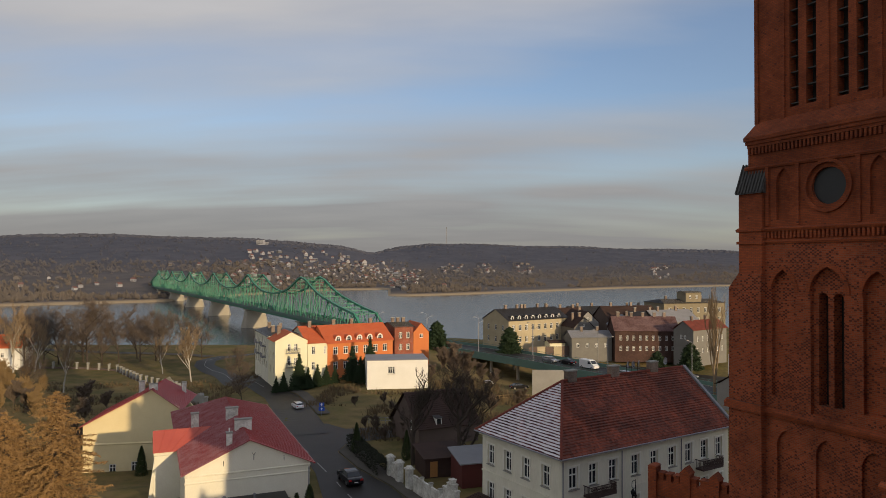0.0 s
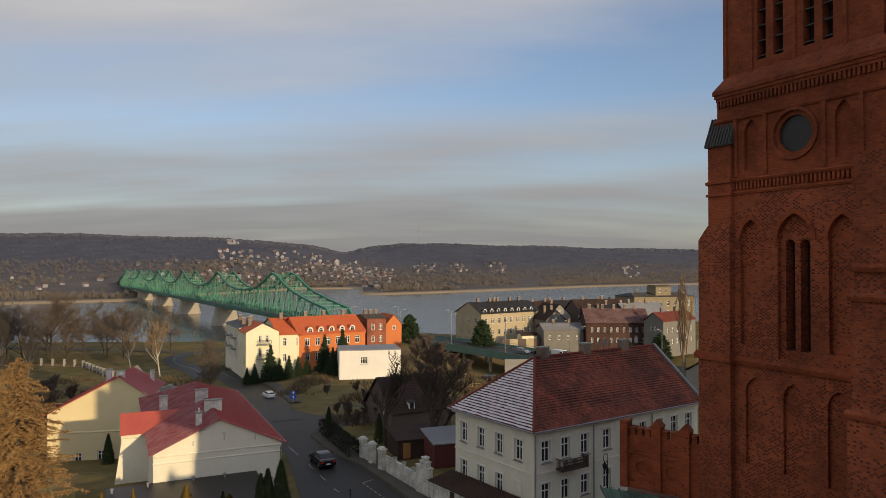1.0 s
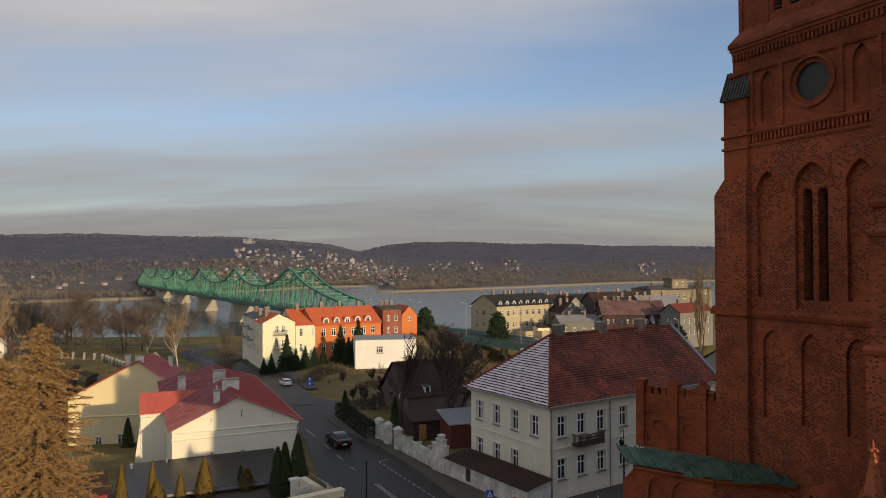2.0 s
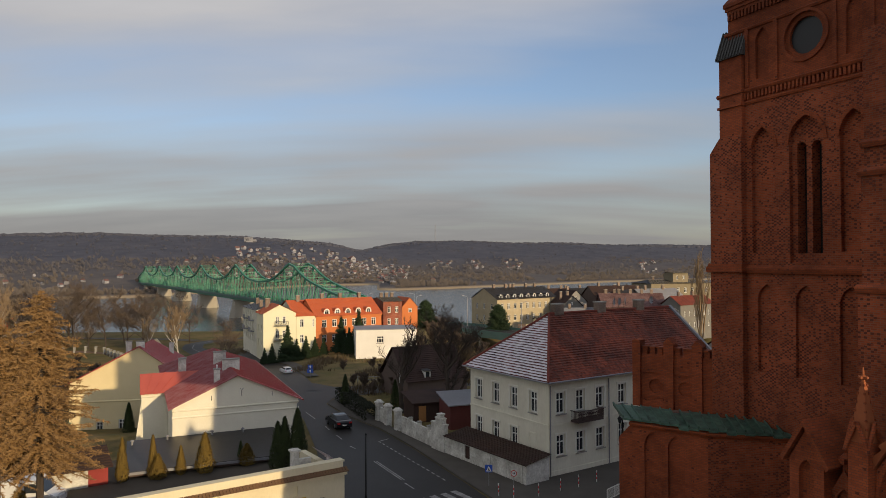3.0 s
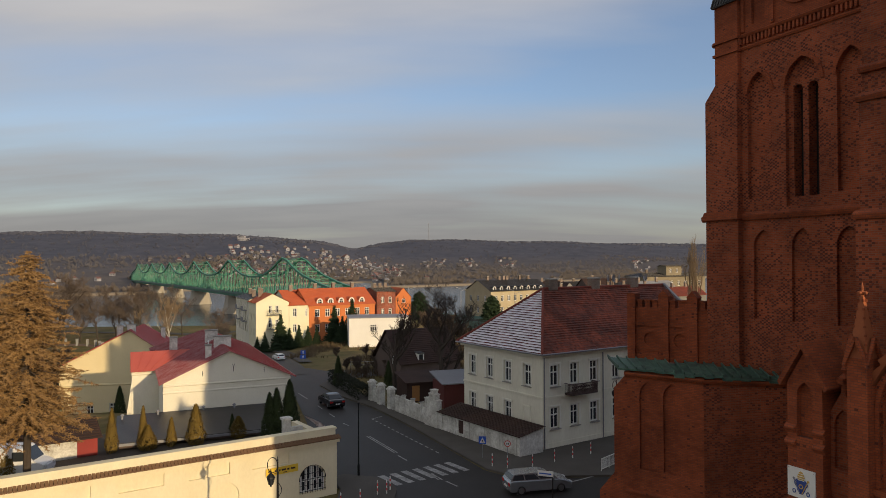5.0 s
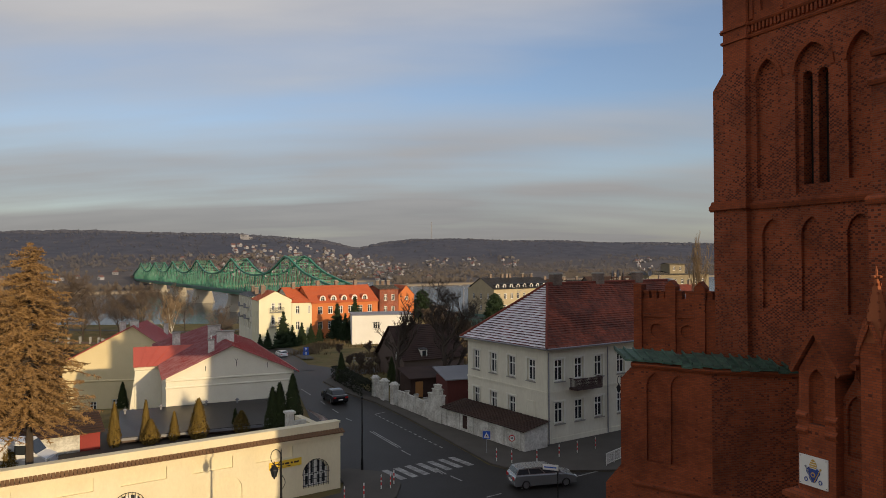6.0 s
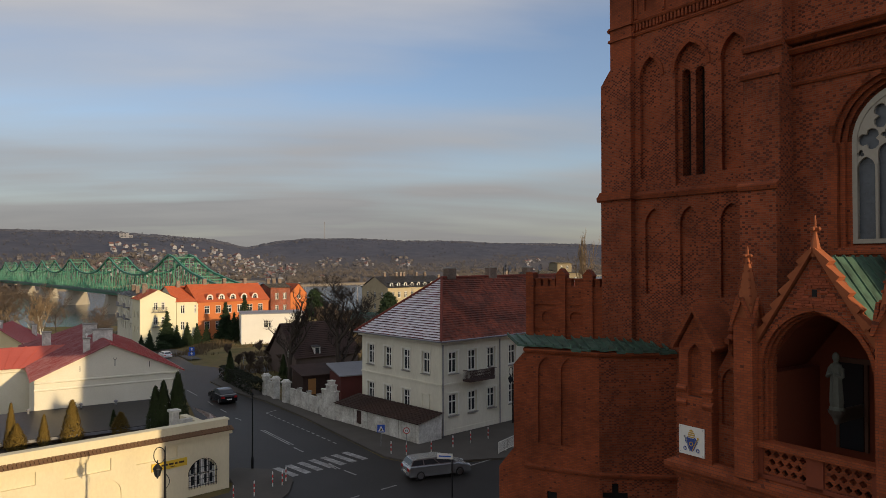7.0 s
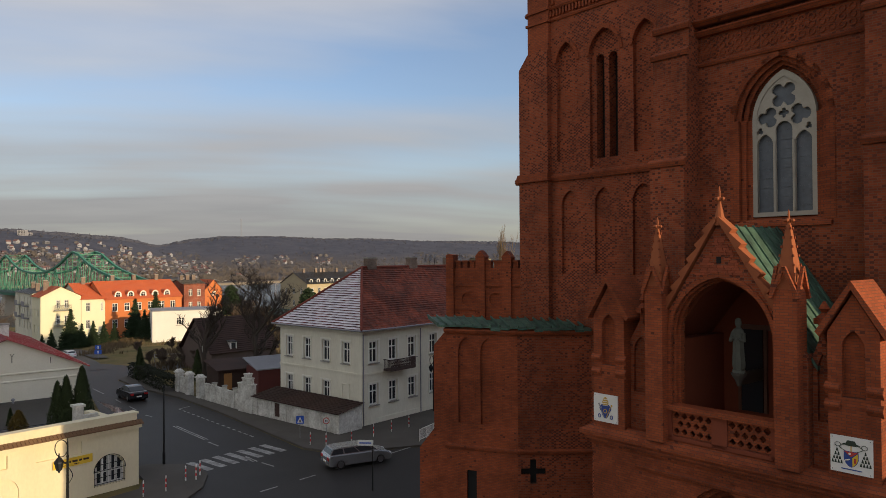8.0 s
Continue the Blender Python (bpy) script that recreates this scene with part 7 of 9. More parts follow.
    def top_z(s):
        """Height of the upper chord s metres from the first pier: flat-topped peaks over the piers, low between them."""
        if s < 0:
            return float(np.interp(s, (-74, -68, -48, -26, -9, -5.5, 0), (0.0, 4.6, 7.0, 10.6, 15.8, 17.7, 17.9)))
        if s > 5 * ln:
            return float(np.interp(s / ln - 5, (0.0, 0.034, 0.08, 0.2, 0.5, 0.8), (TOP, TOP - 0.1, 15.4, 12.2, 8.6, 1.0)))
        k = min(s % ln, ln - s % ln) / ln
        return float(np.interp(k, (0.0, 0.034, 0.08, 0.18, 0.30, 0.42, 0.5), (TOP, TOP - 0.1, 15.4, 12.2, 9.9, 9.0, MID)))

    span_s = [(-74, 0)] + [(k * ln, (k + 1) * ln) for k in range(5)] + [(5 * ln, 5.8 * ln)]
    for a, b in span_s:
        sp = new("span")
        sp.parent = t
        n = 14 if a >= 0 else 10
        xs = [a + (b - a) * i / n for i in range(n + 1)]

        def member(name, p, q, w):
            bm = bmesh.new()
            bar(bm, p, q, w, w)
            part(name, bm, BRIDGE_GREEN, sp)

        for y in (-WD / 2, WD / 2):
            up, lo = bmesh.new(), bmesh.new()
            zs = [top_z(x) for x in xs]
            rings = [[up.verts.new((x, y + dy, z + dz)) for dy, dz in ((-0.42, -0.42), (0.42, -0.42), (0.42, 0.42), (-0.42, 0.42))] for x, z in zip(xs, zs)]
            for r, s in zip(rings, rings[1:]):
                for k in range(4):
                    up.faces.new((r[k], r[(k + 1) % 4], s[(k + 1) % 4], s[k]))
            box(lo, a, b, y - 0.35, y + 0.35, BOT - 0.55, BOT + 0.55)
            for i in range(n):
                p, q = xs[i], xs[i + 1]
                m = (p + q) / 2
                zp, zq = top_z(p), top_z(q)
                member("post", (p, y, BOT), (p, y, zp), 0.24)
                member("half_post", (m, y, BOT), (m, y, (BOT + (zp + zq) / 2) / 2), 0.15)
                if i % 2 == 0:
                    member("brace", (p, y, BOT), (q, y, zq), 0.24)
                    member("half_brace", (m, y, (BOT + zq) / 2), (q, y, BOT), 0.15)
                else:
                    member("brace", (p, y, zp), (q, y, BOT), 0.24)
                    member("half_brace", (m, y, (BOT + zp) / 2), (p, y, BOT), 0.15)
            part("upper_chord", up, BRIDGE_GREEN, sp)
            part("lower_chord", lo, BRIDGE_GREEN, sp)
        for i in range(n + 1):
            p = xs[i]
            z = top_z(p)
            if z > 4:
                member("strut", (p, -WD / 2, z), (p, WD / 2, z), 0.2)
                member("strut", (p, -WD / 2, z - 1.6), (p, WD / 2, z - 1.6), 0.14)
                if i < n:
                    q = xs[i + 1]
                    member("lateral", (p, -WD / 2, z), (q, WD / 2, top_z(q)), 0.1)
                    member("lateral", (p, WD / 2, z), (q, -WD / 2, top_z(q)), 0.1)
        bm = bmesh.new()
        box(bm, a, b, -WD / 2 + 0.5, WD / 2 - 0.5, -1.1, -0.6)
        part("deck", bm, ASPHALT, sp)
        bm = bmesh.new()
        for y in (-WD / 2 - 1.5, WD / 2 + 1.4):
            box(bm, a, b, y, y + 0.1, -1.0, 0.1)
            box(bm, a, b, min(y, y * 0.7), max(y, y * 0.7), -1.15, -1.0)
        part("walkway", bm, DECK_GREEN, sp)
    for k in range(-1, 7):
        s = -73 if k < 0 else (5.8 * ln if k == 6 else k * ln)
        bm = bmesh.new()
        w, h = 3.4, 9.5
        z0, z1 = -20.0, -2.9
        lo = [(s - w * 1.25, -h * 0.72), (s + w * 1.25, -h * 0.72), (s + w * 1.25, h * 0.72), (s, h * 1.05), (s - w * 1.25, h * 0.72), (s, -h * 1.05)]
        lo = [lo[5], lo[1], lo[2], lo[3], lo[4], lo[0]]
        hi = [(s, -h * 0.62), (s + w * 0.8, -h * 0.55), (s + w * 0.8, h * 0.55), (s, h * 0.62), (s - w * 0.8, h * 0.55), (s - w * 0.8, -h * 0.55)]
        vb, vt = [bm.verts.new((x, y, z0)) for x, y in lo], [bm.verts.new((x, y, z1)) for x, y in hi]
        bm.faces.new(vb[::-1]), bm.faces.new(vt)
        for i in range(6):
            j = (i + 1) % 6
            bm.faces.new((vb[i], vb[j], vt[j], vt[i]))
        box(bm, s - w * 0.95, s + w * 0.95, -h * 0.66, h * 0.66, -3.0, -2.5)
        part("pier", bm, CONCRETE, t, "pale stone pier")


bridge()


def viaduct():
    """The road from the bridge on columns, bending past the houses."""
    t = thing("viaduct", Matrix.Identity(4), "road viaduct with grey-green parapets on concrete columns", "viaduct")
    line = [Vector(p) for p in ((-22.5, 245.5), (-5, 230.5), (11.5, 212), (25, 193.5), (39, 172.5), (55, 148), (75, 117), (100, 80))]
    nrm = []
    for i in range(len(line)):
        d = (line[min(i + 1, len(line) - 1)] - line[max(i - 1, 0)]).normalized()
        nrm.append(Vector((-d.y, d.x)))

    def strip(bm, w0, w1, z0, z1):
        rows = []
        for p, n in zip(line, nrm):
            a, b = p + n * w0, p + n * w1
            rows.append([bm.verts.new((q.x, q.y, z)) for q, z in ((a, z0), (b, z0), (b, z1), (a, z1))])
        for r, s in zip(rows, rows[1:]):
            for k in range(4):
                j = (k + 1) % 4
                bm.faces.new((r[k], r[j], s[j], s[k]))
        bm.faces.new(rows[0][::-1]), bm.faces.new(rows[-1])

    for name, w0, w1, z0, z1, mat in (("deck", -6, 6, -2.3, -1.4, CONCRETE), ("roadway", -5.2, 5.2, -1.4, -1.3, ASPHALT), ("parapet", -6.25, -6.0, -2.6, -0.55, DECK_GREEN), ("parapet", 6.0, 6.25, -2.6, -0.55, DECK_GREEN), ("handrail", -6.16, -6.08, -0.15, -0.07, DECK_GREEN), ("handrail", 6.08, 6.16, -0.15, -0.07, DECK_GREEN), ("edge_line", -4.9, -4.75, -1.296, -1.292, ROAD_PAINT), ("edge_line", 4.75, 4.9, -1.296, -1.292, ROAD_PAINT)):
        bm = bmesh.new()
        strip(bm, w0, w1, z0, z1)
        part(name, bm, mat, t)
    for (p, n), (q, m) in zip(zip(line, nrm), zip(line[1:], nrm[1:])):
        k = max(1, int((q - p).length / 9))
        for i in range(k):
            c, nn = p.lerp(q, i / k), n.lerp(m, i / k)
            for w in (-4.4, 4.4):
                bm = bmesh.new()
                e = c + nn * w
                lathe(bm, [(0.42, ground_z(e.x, e.y) - 0.6), (0.42, -2.3)], e.x, e.y, 10)
                part("column", bm, CONCRETE, t)
    bm = bmesh.new()
    for (p, n), (q, m) in zip(zip(line, nrm), zip(line[1:], nrm[1:])):
        k = max(1, int((q - p).length / 2))
        for i in range(k):
            for w in (-6.12, 6.12):
                c = p.lerp(q, i / k) + n.lerp(m, i / k) * w
                bar(bm, (c.x, c.y, -0.55), (c.x, c.y, -0.1), 0.06, 0.06)
    part("railing_post", bm, DECK_GREEN, t)

    # white abutment wall, and lamps along the parapet
    bm = bmesh.new()
    box(bm, 20.0, 27.0, 149.5, 150.0, -8.0, 2.3)
    solo("abutment", bm, GREY_WALL, "plain pale grey rendered abutment wall beside the viaduct", "wall")
    lp = thing("viaduct_lamp", Matrix.Identity(4), "tall grey street lamp on the viaduct", "street lamp", "lamps along the viaduct")
    bm = bmesh.new()
    tube(bm, (0, 0, -1.4), (0, 0, 7.6), 0.09, 0.06, 6), tube(bm, (0, 0, 7.6), (1.5, 0, 8.1), 0.05, 0.045, 6)
    part("pole", bm, ROOF_GREY, lp)
    bm = bmesh.new()
    box(bm, 1.4, 2.2, -0.14, 0.14, 8.02, 8.2, 0.03)
    part("lamp_head", bm, GREY_WALL, lp)
    spots = []
    for (p, n), (q, m) in zip(zip(line, nrm), zip(line[1:], nrm[1:])):
        spots += [(p.lerp(q, 0.3) - n * 5.6), (p.lerp(q, 0.8) + n * 5.6)]
    lp.matrix_world = pose(spots[0].x, spots[0].y, 0, 0, 0, 40)
    for i, c in enumerate(spots[1:11]):
        copy_thing(lp, pose(c.x, c.y, 0, 0, 0, 40 if i % 2 else 220))


viaduct()

# ---- trees and shrubs ----
def mesh_part(name, verts, faces, mat, parent, label=""):
    me = bpy.data.meshes.new(name)
    me.from_pydata(verts, [], faces)
    me.materials.append(mat)
    ob = new(name, me)
    ob.parent = parent
    return tagged(ob, label)


def limb(verts, faces, a, b, r0, r1, n):
    d = (b - a).normalized()
    u = d.orthogonal().normalized()
    v = d.cross(u)
    i0 = len(verts)
    for p, r in ((a, r0), (b, r1)):
        for k in range(n):
            w = k * math.tau / n
            verts.append(p + (u * math.cos(w) + v * math.sin(w)) * r)
    for k in range(n):
        j = (k + 1) % n
        faces.append((i0 + k, i0 + j, i0 + n + j, i0 + n + k))


def bare_tree(name, h, spread, seed, bark, twig, label, levels=5, first=0.25, upright=0.0, kids=4, trunk_r=None, twig_w=1.0, reach=1.0):
    """A leafless tree: bent tapering limbs that fork down to fine twigs."""
    rnd = random.Random(seed)
    t = thing(name, Matrix.Identity(4), label, "tree")
    tv, tf, cv, cf = [], [], [], []
    r0 = trunk_r or h * 0.017

    def grow(p, d, ln, r, lv):
        if lv >= levels and lv >= 5:
            # the finest twigs are single thin blades
            e = p + (d + Vector((rnd.uniform(-0.3, 0.3), rnd.uniform(-0.3, 0.3), rnd.uniform(-0.1, 0.4)))).normalized() * ln
            g = d.orthogonal().normalized() * 0.011 * twig_w
            i = len(cv)
            cv.extend((p - g, p + g, e))
            cf.append((i, i + 1, i + 2))
            return
        segs = 4 if lv == 0 else 3 if lv < 4 else 2
        pts = [p]
        for s in range(segs):
            bend = Vector((rnd.uniform(-1, 1), rnd.uniform(-1, 1), rnd.uniform(-0.5, 0.9) + upright)) * (0.10 + 0.09 * lv)
            d = (d + bend).normalized()
            pts.append(pts[-1] + d * ln / segs)
        for s in range(segs):
            ra, rb = r * (1 - 0.55 * s / segs), r * (1 - 0.55 * (s + 1) / segs)
            if lv <= 1:
                limb(tv, tf, pts[s], pts[s + 1], ra, rb, 7 if lv == 0 else 5)
            else:
                limb(cv, cf, pts[s], pts[s + 1], max(ra, 0.010 * twig_w), max(rb, 0.008 * twig_w), 3)
        if lv >= levels:
            return
        n = kids + (3 if lv == 0 else rnd.randint(0, 1))
        for k in range(n):
            f = (first if lv == 0 else 0.25) + (1 - (first if lv == 0 else 0.25)) * (k + rnd.uniform(0.2, 0.9)) / n
            x = f * segs
            i = min(segs - 1, int(x))
            q = pts[i].lerp(pts[i + 1], x - i)
            side = Vector((rnd.uniform(-1, 1), rnd.uniform(-1, 1), 0.0)).normalized()
            up = 0.75 + upright * 1.5 - 0.25 * (lv == 0) * (1 - f)
            nd = (side * spread + Vector((0, 0, up)) + d * 0.5).normalized()
            grow(q, nd, ln * rnd.uniform(0.42, 0.66) * ((1.15 - 0.45 * f) * reach if lv == 0 else 1), r * rnd.uniform(0.42, 0.6), lv + 1)

    grow(Vector((0, 0, -0.3)), Vector((0, 0, 1)), h * 0.72, r0, 0)
    mesh_part("trunk", tv, tf, bark, t)
    mesh_part("crown", cv, cf, twig, t, "bare winter twigs")
    return t


def conifer(name, h, r, seed, mat, label, bark=None, tiers=26, droop=0.25, leaf=0.22, dens=1.0, top=0.9, bare=0.08, category="tree", width_pow=1.0, blade=0.24, ragged=0.65):
    """A conifer: trunk, whorls of boughs and many small needle sprays with an uneven outline."""
    rnd = random.Random(seed)
    t = thing(name, Matrix.Identity(4), label, category)
    tv, tf, cv, cf = [], [], [], []
    limb(tv, tf, Vector((0, 0, -0.3)), Vector((0, 0, h * 0.55)), h * 0.014 + 0.04, h * 0.009 + 0.02, 7)
    limb(tv, tf, Vector((0, 0, h * 0.55)), Vector((0, 0, h * 0.97)), h * 0.009 + 0.02, 0.02, 6)
    for k in range(tiers):
        f = k / (tiers - 1)
        z = h * (bare + (0.99 - bare) * f)
        rr = r * (1 - f) ** width_pow * rnd.uniform(0.75, 1.12) + 0.06
        nb = max(4, int((7 + 6 * (1 - f)) * dens))
        for b in range(nb):
            a = rnd.uniform(0, math.tau)
            ln = rr * rnd.uniform(ragged, 1.1 + (0.65 - ragged) * 0.6)
            d = Vector((math.cos(a), math.sin(a), -droop * rnd.uniform(0.3, 1.3) + 0.15))
            p0 = Vector((0, 0, z))
            p1 = p0 + d * ln
            limb(tv, tf, p0, p1, 0.012 + 0.01 * ln, 0.006, 3)
            ns = max(2, int(ln / leaf * 1.6 * dens))
            for s in range(ns):
                q = p0.lerp(p1, 0.25 + 0.8 * (s + rnd.random()) / ns)
                for w in range(3):
                    e = Vector((rnd.gauss(0, 1), rnd.gauss(0, 1), rnd.gauss(-0.25, 0.6))).normalized() * leaf * rnd.uniform(0.7, 1.5)
                    g = e.cross(Vector((rnd.gauss(0, 1), rnd.gauss(0, 1), rnd.gauss(0, 1)))).normalized() * leaf * blade
                    i = len(cv)
                    cv += [q - g, q + g, q + e]
                    cf.append((i, i + 1, i + 2))
    mesh_part("trunk", tv, tf, bark or BARK, t)
    mesh_part("crown", cv, cf, mat, t)
    return t


def thuja(name, h, r, seed, mat, label):
    """A dense clipped-looking column of scale-leaf sprays round a stem."""
    rnd = random.Random(seed)
    t = thing(name, Matrix.Identity(4), label, "shrub")
    tv, tf, cv, cf = [], [], [], []
    limb(tv, tf, Vector((0, 0, -0.2)), Vector((0, 0, h * 0.8)), 0.07, 0.02, 6)
    n = int(1500 * h * r / 3.0) + 500
    for k in range(n):
        f = rnd.random() ** 0.85
        a = rnd.uniform(0, math.tau)
        prof = (1 - f) ** 0.75 * min(1, 0.55 + f * 3) if f < 0.97 else 0.03
        lump = 1 + 0.16 * noise.noise((math.cos(a) * 2 + seed, math.sin(a) * 2, f * 6)) + 0.10 * noise.noise((math.cos(a) * 6, math.sin(a) * 6 + seed, f * 16))
        rad = r * prof * lump * rnd.uniform(0.82, 1.04)
        q = Vector((rad * math.cos(a), rad * math.sin(a), h * f))
        e = Vector((math.cos(a) * 0.35, math.sin(a) * 0.35, 1)) + Vector((rnd.gauss(0, 0.35), rnd.gauss(0, 0.35), 0))
        e = e.normalized() * rnd.uniform(0.14, 0.30)
        g = Vector((-math.sin(a), math.cos(a), rnd.gauss(0, 0.3))).normalized() * rnd.uniform(0.05, 0.09)
        i = len(cv)
        cv += [q - g, q + g, q + e]
        cf.append((i, i + 1, i + 2))
    mesh_part("stem", tv, tf, BARK, t)
    mesh_part("crown", cv, cf, mat, t)
    return t


def stand(ob, x, y, z=None, turn=0.0, scale=1.0):
    ob.matrix_world = pose(x, y, ground_z(x, y) if z is None else z, 0, 0, turn) @ Matrix.Scale(scale, 4)
    return ob


def again(ob, x, y, z=None, turn=0.0, scale=1.0):
    c = copy_thing(ob, Matrix.Identity(4))
    return stand(c, x, y, z, turn, scale)


def plant():
    # big larches in the yard
    a = stand(conifer("larch", 15.8, 3.4, 3, LARCH, "tall larch with brown winter needles", tiers=52, droop=0.45, leaf=0.20, dens=1.7, bare=0.32, blade=0.15, ragged=0.35, width_pow=0.5), -23.4, 43.6, 1.6)
    again(a, -26.0, 42.6, 1.6, 130, 0.93)
    again(a, -27.2, 45.5, 1.6, 240, 0.86)
    b = stand(conifer("blue_spruce", 4.2, 1.6, 8, BLUE_SPRUCE, "small pale blue spruce in the yard", tiers=20, leaf=0.16, dens=1.2), -30.3, 60.5, 0.6, 0, 1.1)
    # thujas before the flat-roofed wing
    g = stand(thuja("gold_thuja", 3.0, 1.0, 2, THUJA_GOLD, "golden-tipped conical thuja in the courtyard"), -17.9, 58.1, 1.6, 0, 1.0)
    g.matrix_world = g.matrix_world @ Matrix.Diagonal((0.95, 0.95, 1.05, 1))
    for x, y, w, h, tn in ((-23.7, 55.8, 0.5, 1.05, 40), (-21.7, 56.9, 0.42, 1.05, 100), (-21.2, 56.6, 0.72, 0.6, 200), (-19.7, 57.6, 0.42, 0.72, 300), (-15.0, 60.3, 0.75, 0.55, 20), (-28.6, 50.6, 0.7, 0.6, 80)):
        copy_thing(g, pose(x, y, 1.6, 0, 0, tn) @ Matrix.Diagonal((w * 1.3, w * 1.3, h, 1)))
    d = stand(thuja("green_thuja", 4.6, 1.0, 5, THUJA, "dark green columnar thuja in the courtyard"), -11.9, 58.2, 1.6, 0, 0.88)
    again(d, -11.35, 58.4, 1.6, 90, 0.95)
    again(d, -10.35, 58.7, 1.6, 170, 1.08)
    again(d, -15.7, 60.9, 1.6, 20, 0.4)
    again(d, -41.5, 98.4, -5.6, 60, 1.05)
    again(d, -10.6, 93.0, 0.0, 10, 0.85)
    again(d, -3.8, 90.0, 0.0, 10, 0.8)
    # bare street trees behind the white fence
    stand(bare_tree("bare_tree", 13.5, 1.15, 11, BARK, BARK, "old leafless tree with a broad dark crown", levels=6, first=0.2, kids=4, trunk_r=0.40, twig_w=1.35, reach=1.15), 2.9, 84.6, None, 0, 0.86)
    stand(bare_tree("leaning_tree", 10.5, 1.05, 14, BARK, BARK, "leaning pruned leafless tree behind the fence", levels=5, first=0.35, kids=4, trunk_r=0.32, twig_w=1.7), -2.8, 87.8)
    # park trees on the slope to the river
    p = stand(bare_tree("park_tree", 21.0, 1.6, 21, BARK, TWIG, "large leafless park tree with fine brown twigs", levels=6, kids=4, first=0.14, twig_w=1.9, reach=1.45), -119.5, 237)
    q = stand(bare_tree("park_tree", 16.5, 1.35, 25, BARK, TWIG, "leafless park tree with fine brown twigs", levels=6, kids=4, first=0.2, twig_w=1.9, reach=1.3), -106.5, 248)
    spots = ((p, -126, 247, 80, 0.8), (q, -113, 246, 50, 0.95), (q, -94, 255, 210, 0.95), (p, -102, 251, 20, 0.75), (q, -132, 242, 130, 0.95), (q, -121, 250, 250, 0.85), (p, -98.5, 246, 300, 0.7), (q, -140, 247, 10, 0.9), (q, -44.5, 158.5, 95, 0.5), (p, -149, 252, 45, 0.85), (q, -111, 256, 60, 0.8), (q, -88, 258, 160, 0.75), (p, -131, 256, 75, 0.75), (q, -37, 132, 45, 0.4), (q, -104, 176, 270, 0.6), (p, -162, 240, 190, 0.85), (q, -156, 254, 190, 0.85), (q, -136, 229, 15, 0.95), (q, -116, 240, 95, 0.6), (p, -170, 250, 60, 0.9))
    for o, x, y, tn, s in spots:
        again(o, x, y, None, tn, s)
    w = stand(bare_tree("birch", 13.5, 0.85, 31, BIRCH, BIRCH_TWIG, "white-barked leafless birch on the slope", levels=5, kids=4, first=0.3, upright=0.15, twig_w=3.0), -71.2, 200.5)
    for x, y, tn, s in ((-97, 180.5, 100, 0.95), (-139, 231, 220, 1.35), (-136, 223, 70, 1.2), (-131, 226, 150, 1.05), (-144, 226, 10, 1.25), (-124, 190, 40, 0.95), (-88, 222, 300, 0.75), (-112, 172, 10, 0.8)):
        again(w, x, y, None, tn, s)
    # brown undergrowth by the viaduct and along the embankment
    u = stand(bare_tree("bush", 5.0, 1.1, 41, TWIG, TWIG, "dense leafless brown thicket", levels=4, kids=6, first=0.05, twig_w=4.5), 4.0, 168)
    rnd = random.Random(9)
    for x, y, s in ((-9.5, 105, 0.5), (-6.5, 103.5, 0.55), (-7.5, 99.5, 0.45), (-5, 107.5, 0.6), (-11, 107.5, 0.4), (-4.5, 100.5, 0.5), (-15, 127, 0.4), (-10, 130, 0.45), (-4, 124, 0.5), (-8, 121, 0.4), (1, 128, 0.45), (-2.5, 115, 0.5), (7, 172, 1.4), (0.5, 176, 1.2), (10, 163, 0.9), (3, 182, 1.5), (-2, 160, 0.7), (14, 176, 0.9), (9, 120, 0.7), (15, 125, 0.8), (22, 130, 0.8), (4, 117, 0.6), (-46, 118, 0.8), (-52, 124, 0.8), (-60, 130, 0.9), (-70, 138, 0.9), (-58, 112, 0.9), (-66, 106, 0.9), (-75, 118, 1.0), (-84, 128, 1.0), (30, 120, 0.8), (12, 96, 0.7), (16, 99, 0.7), (-88, 150, 1.0), (-96, 158, 1.1), (-80, 158, 0.9), (-102, 148, 1.0), (-72, 152, 0.8), (-66, 160, 0.8), (-110, 160, 1.2), (-92, 136, 0.9), (-118, 172, 1.2), (-56, 145, 0.7), (-84, 168, 0.9)):
        again(u, x, y, None, rnd.uniform(0, 360), s)
    g2 = stand(bare_tree("dry_brush", 5.5, 1.0, 43, BRUSH, BRUSH, "dense golden-brown winter brush on the slope", levels=5, kids=5, first=0.05, twig_w=3.0), -100, 168)
    for x, y, s in ((-106, 172, 1.1), (-94, 160, 1.0), (-112, 180, 1.2), (-118, 186, 1.2), (-101, 178, 0.9), (-88, 152, 1.0), (-123, 195, 1.2), (-110, 165, 1.1), (-98, 154, 1.1), (-128, 204, 1.2), (-116, 174, 1.0), (-84, 145, 0.9), (-92, 146, 1.0), (-132, 190, 1.2), (-79, 138, 0.8), (-105, 160, 1.0), (-127, 182, 1.1), (-120, 202, 0.9)):
        again(g2, x, y, None, rnd.uniform(0, 360), s)
    # spruces before the orange house and by the bridge
    s = stand(conifer("spruce", 8.0, 2.5, 51, SPRUCE, "dark green spruce before the orange house", tiers=28, leaf=0.36, dens=1.7), -31.0, 155.0)
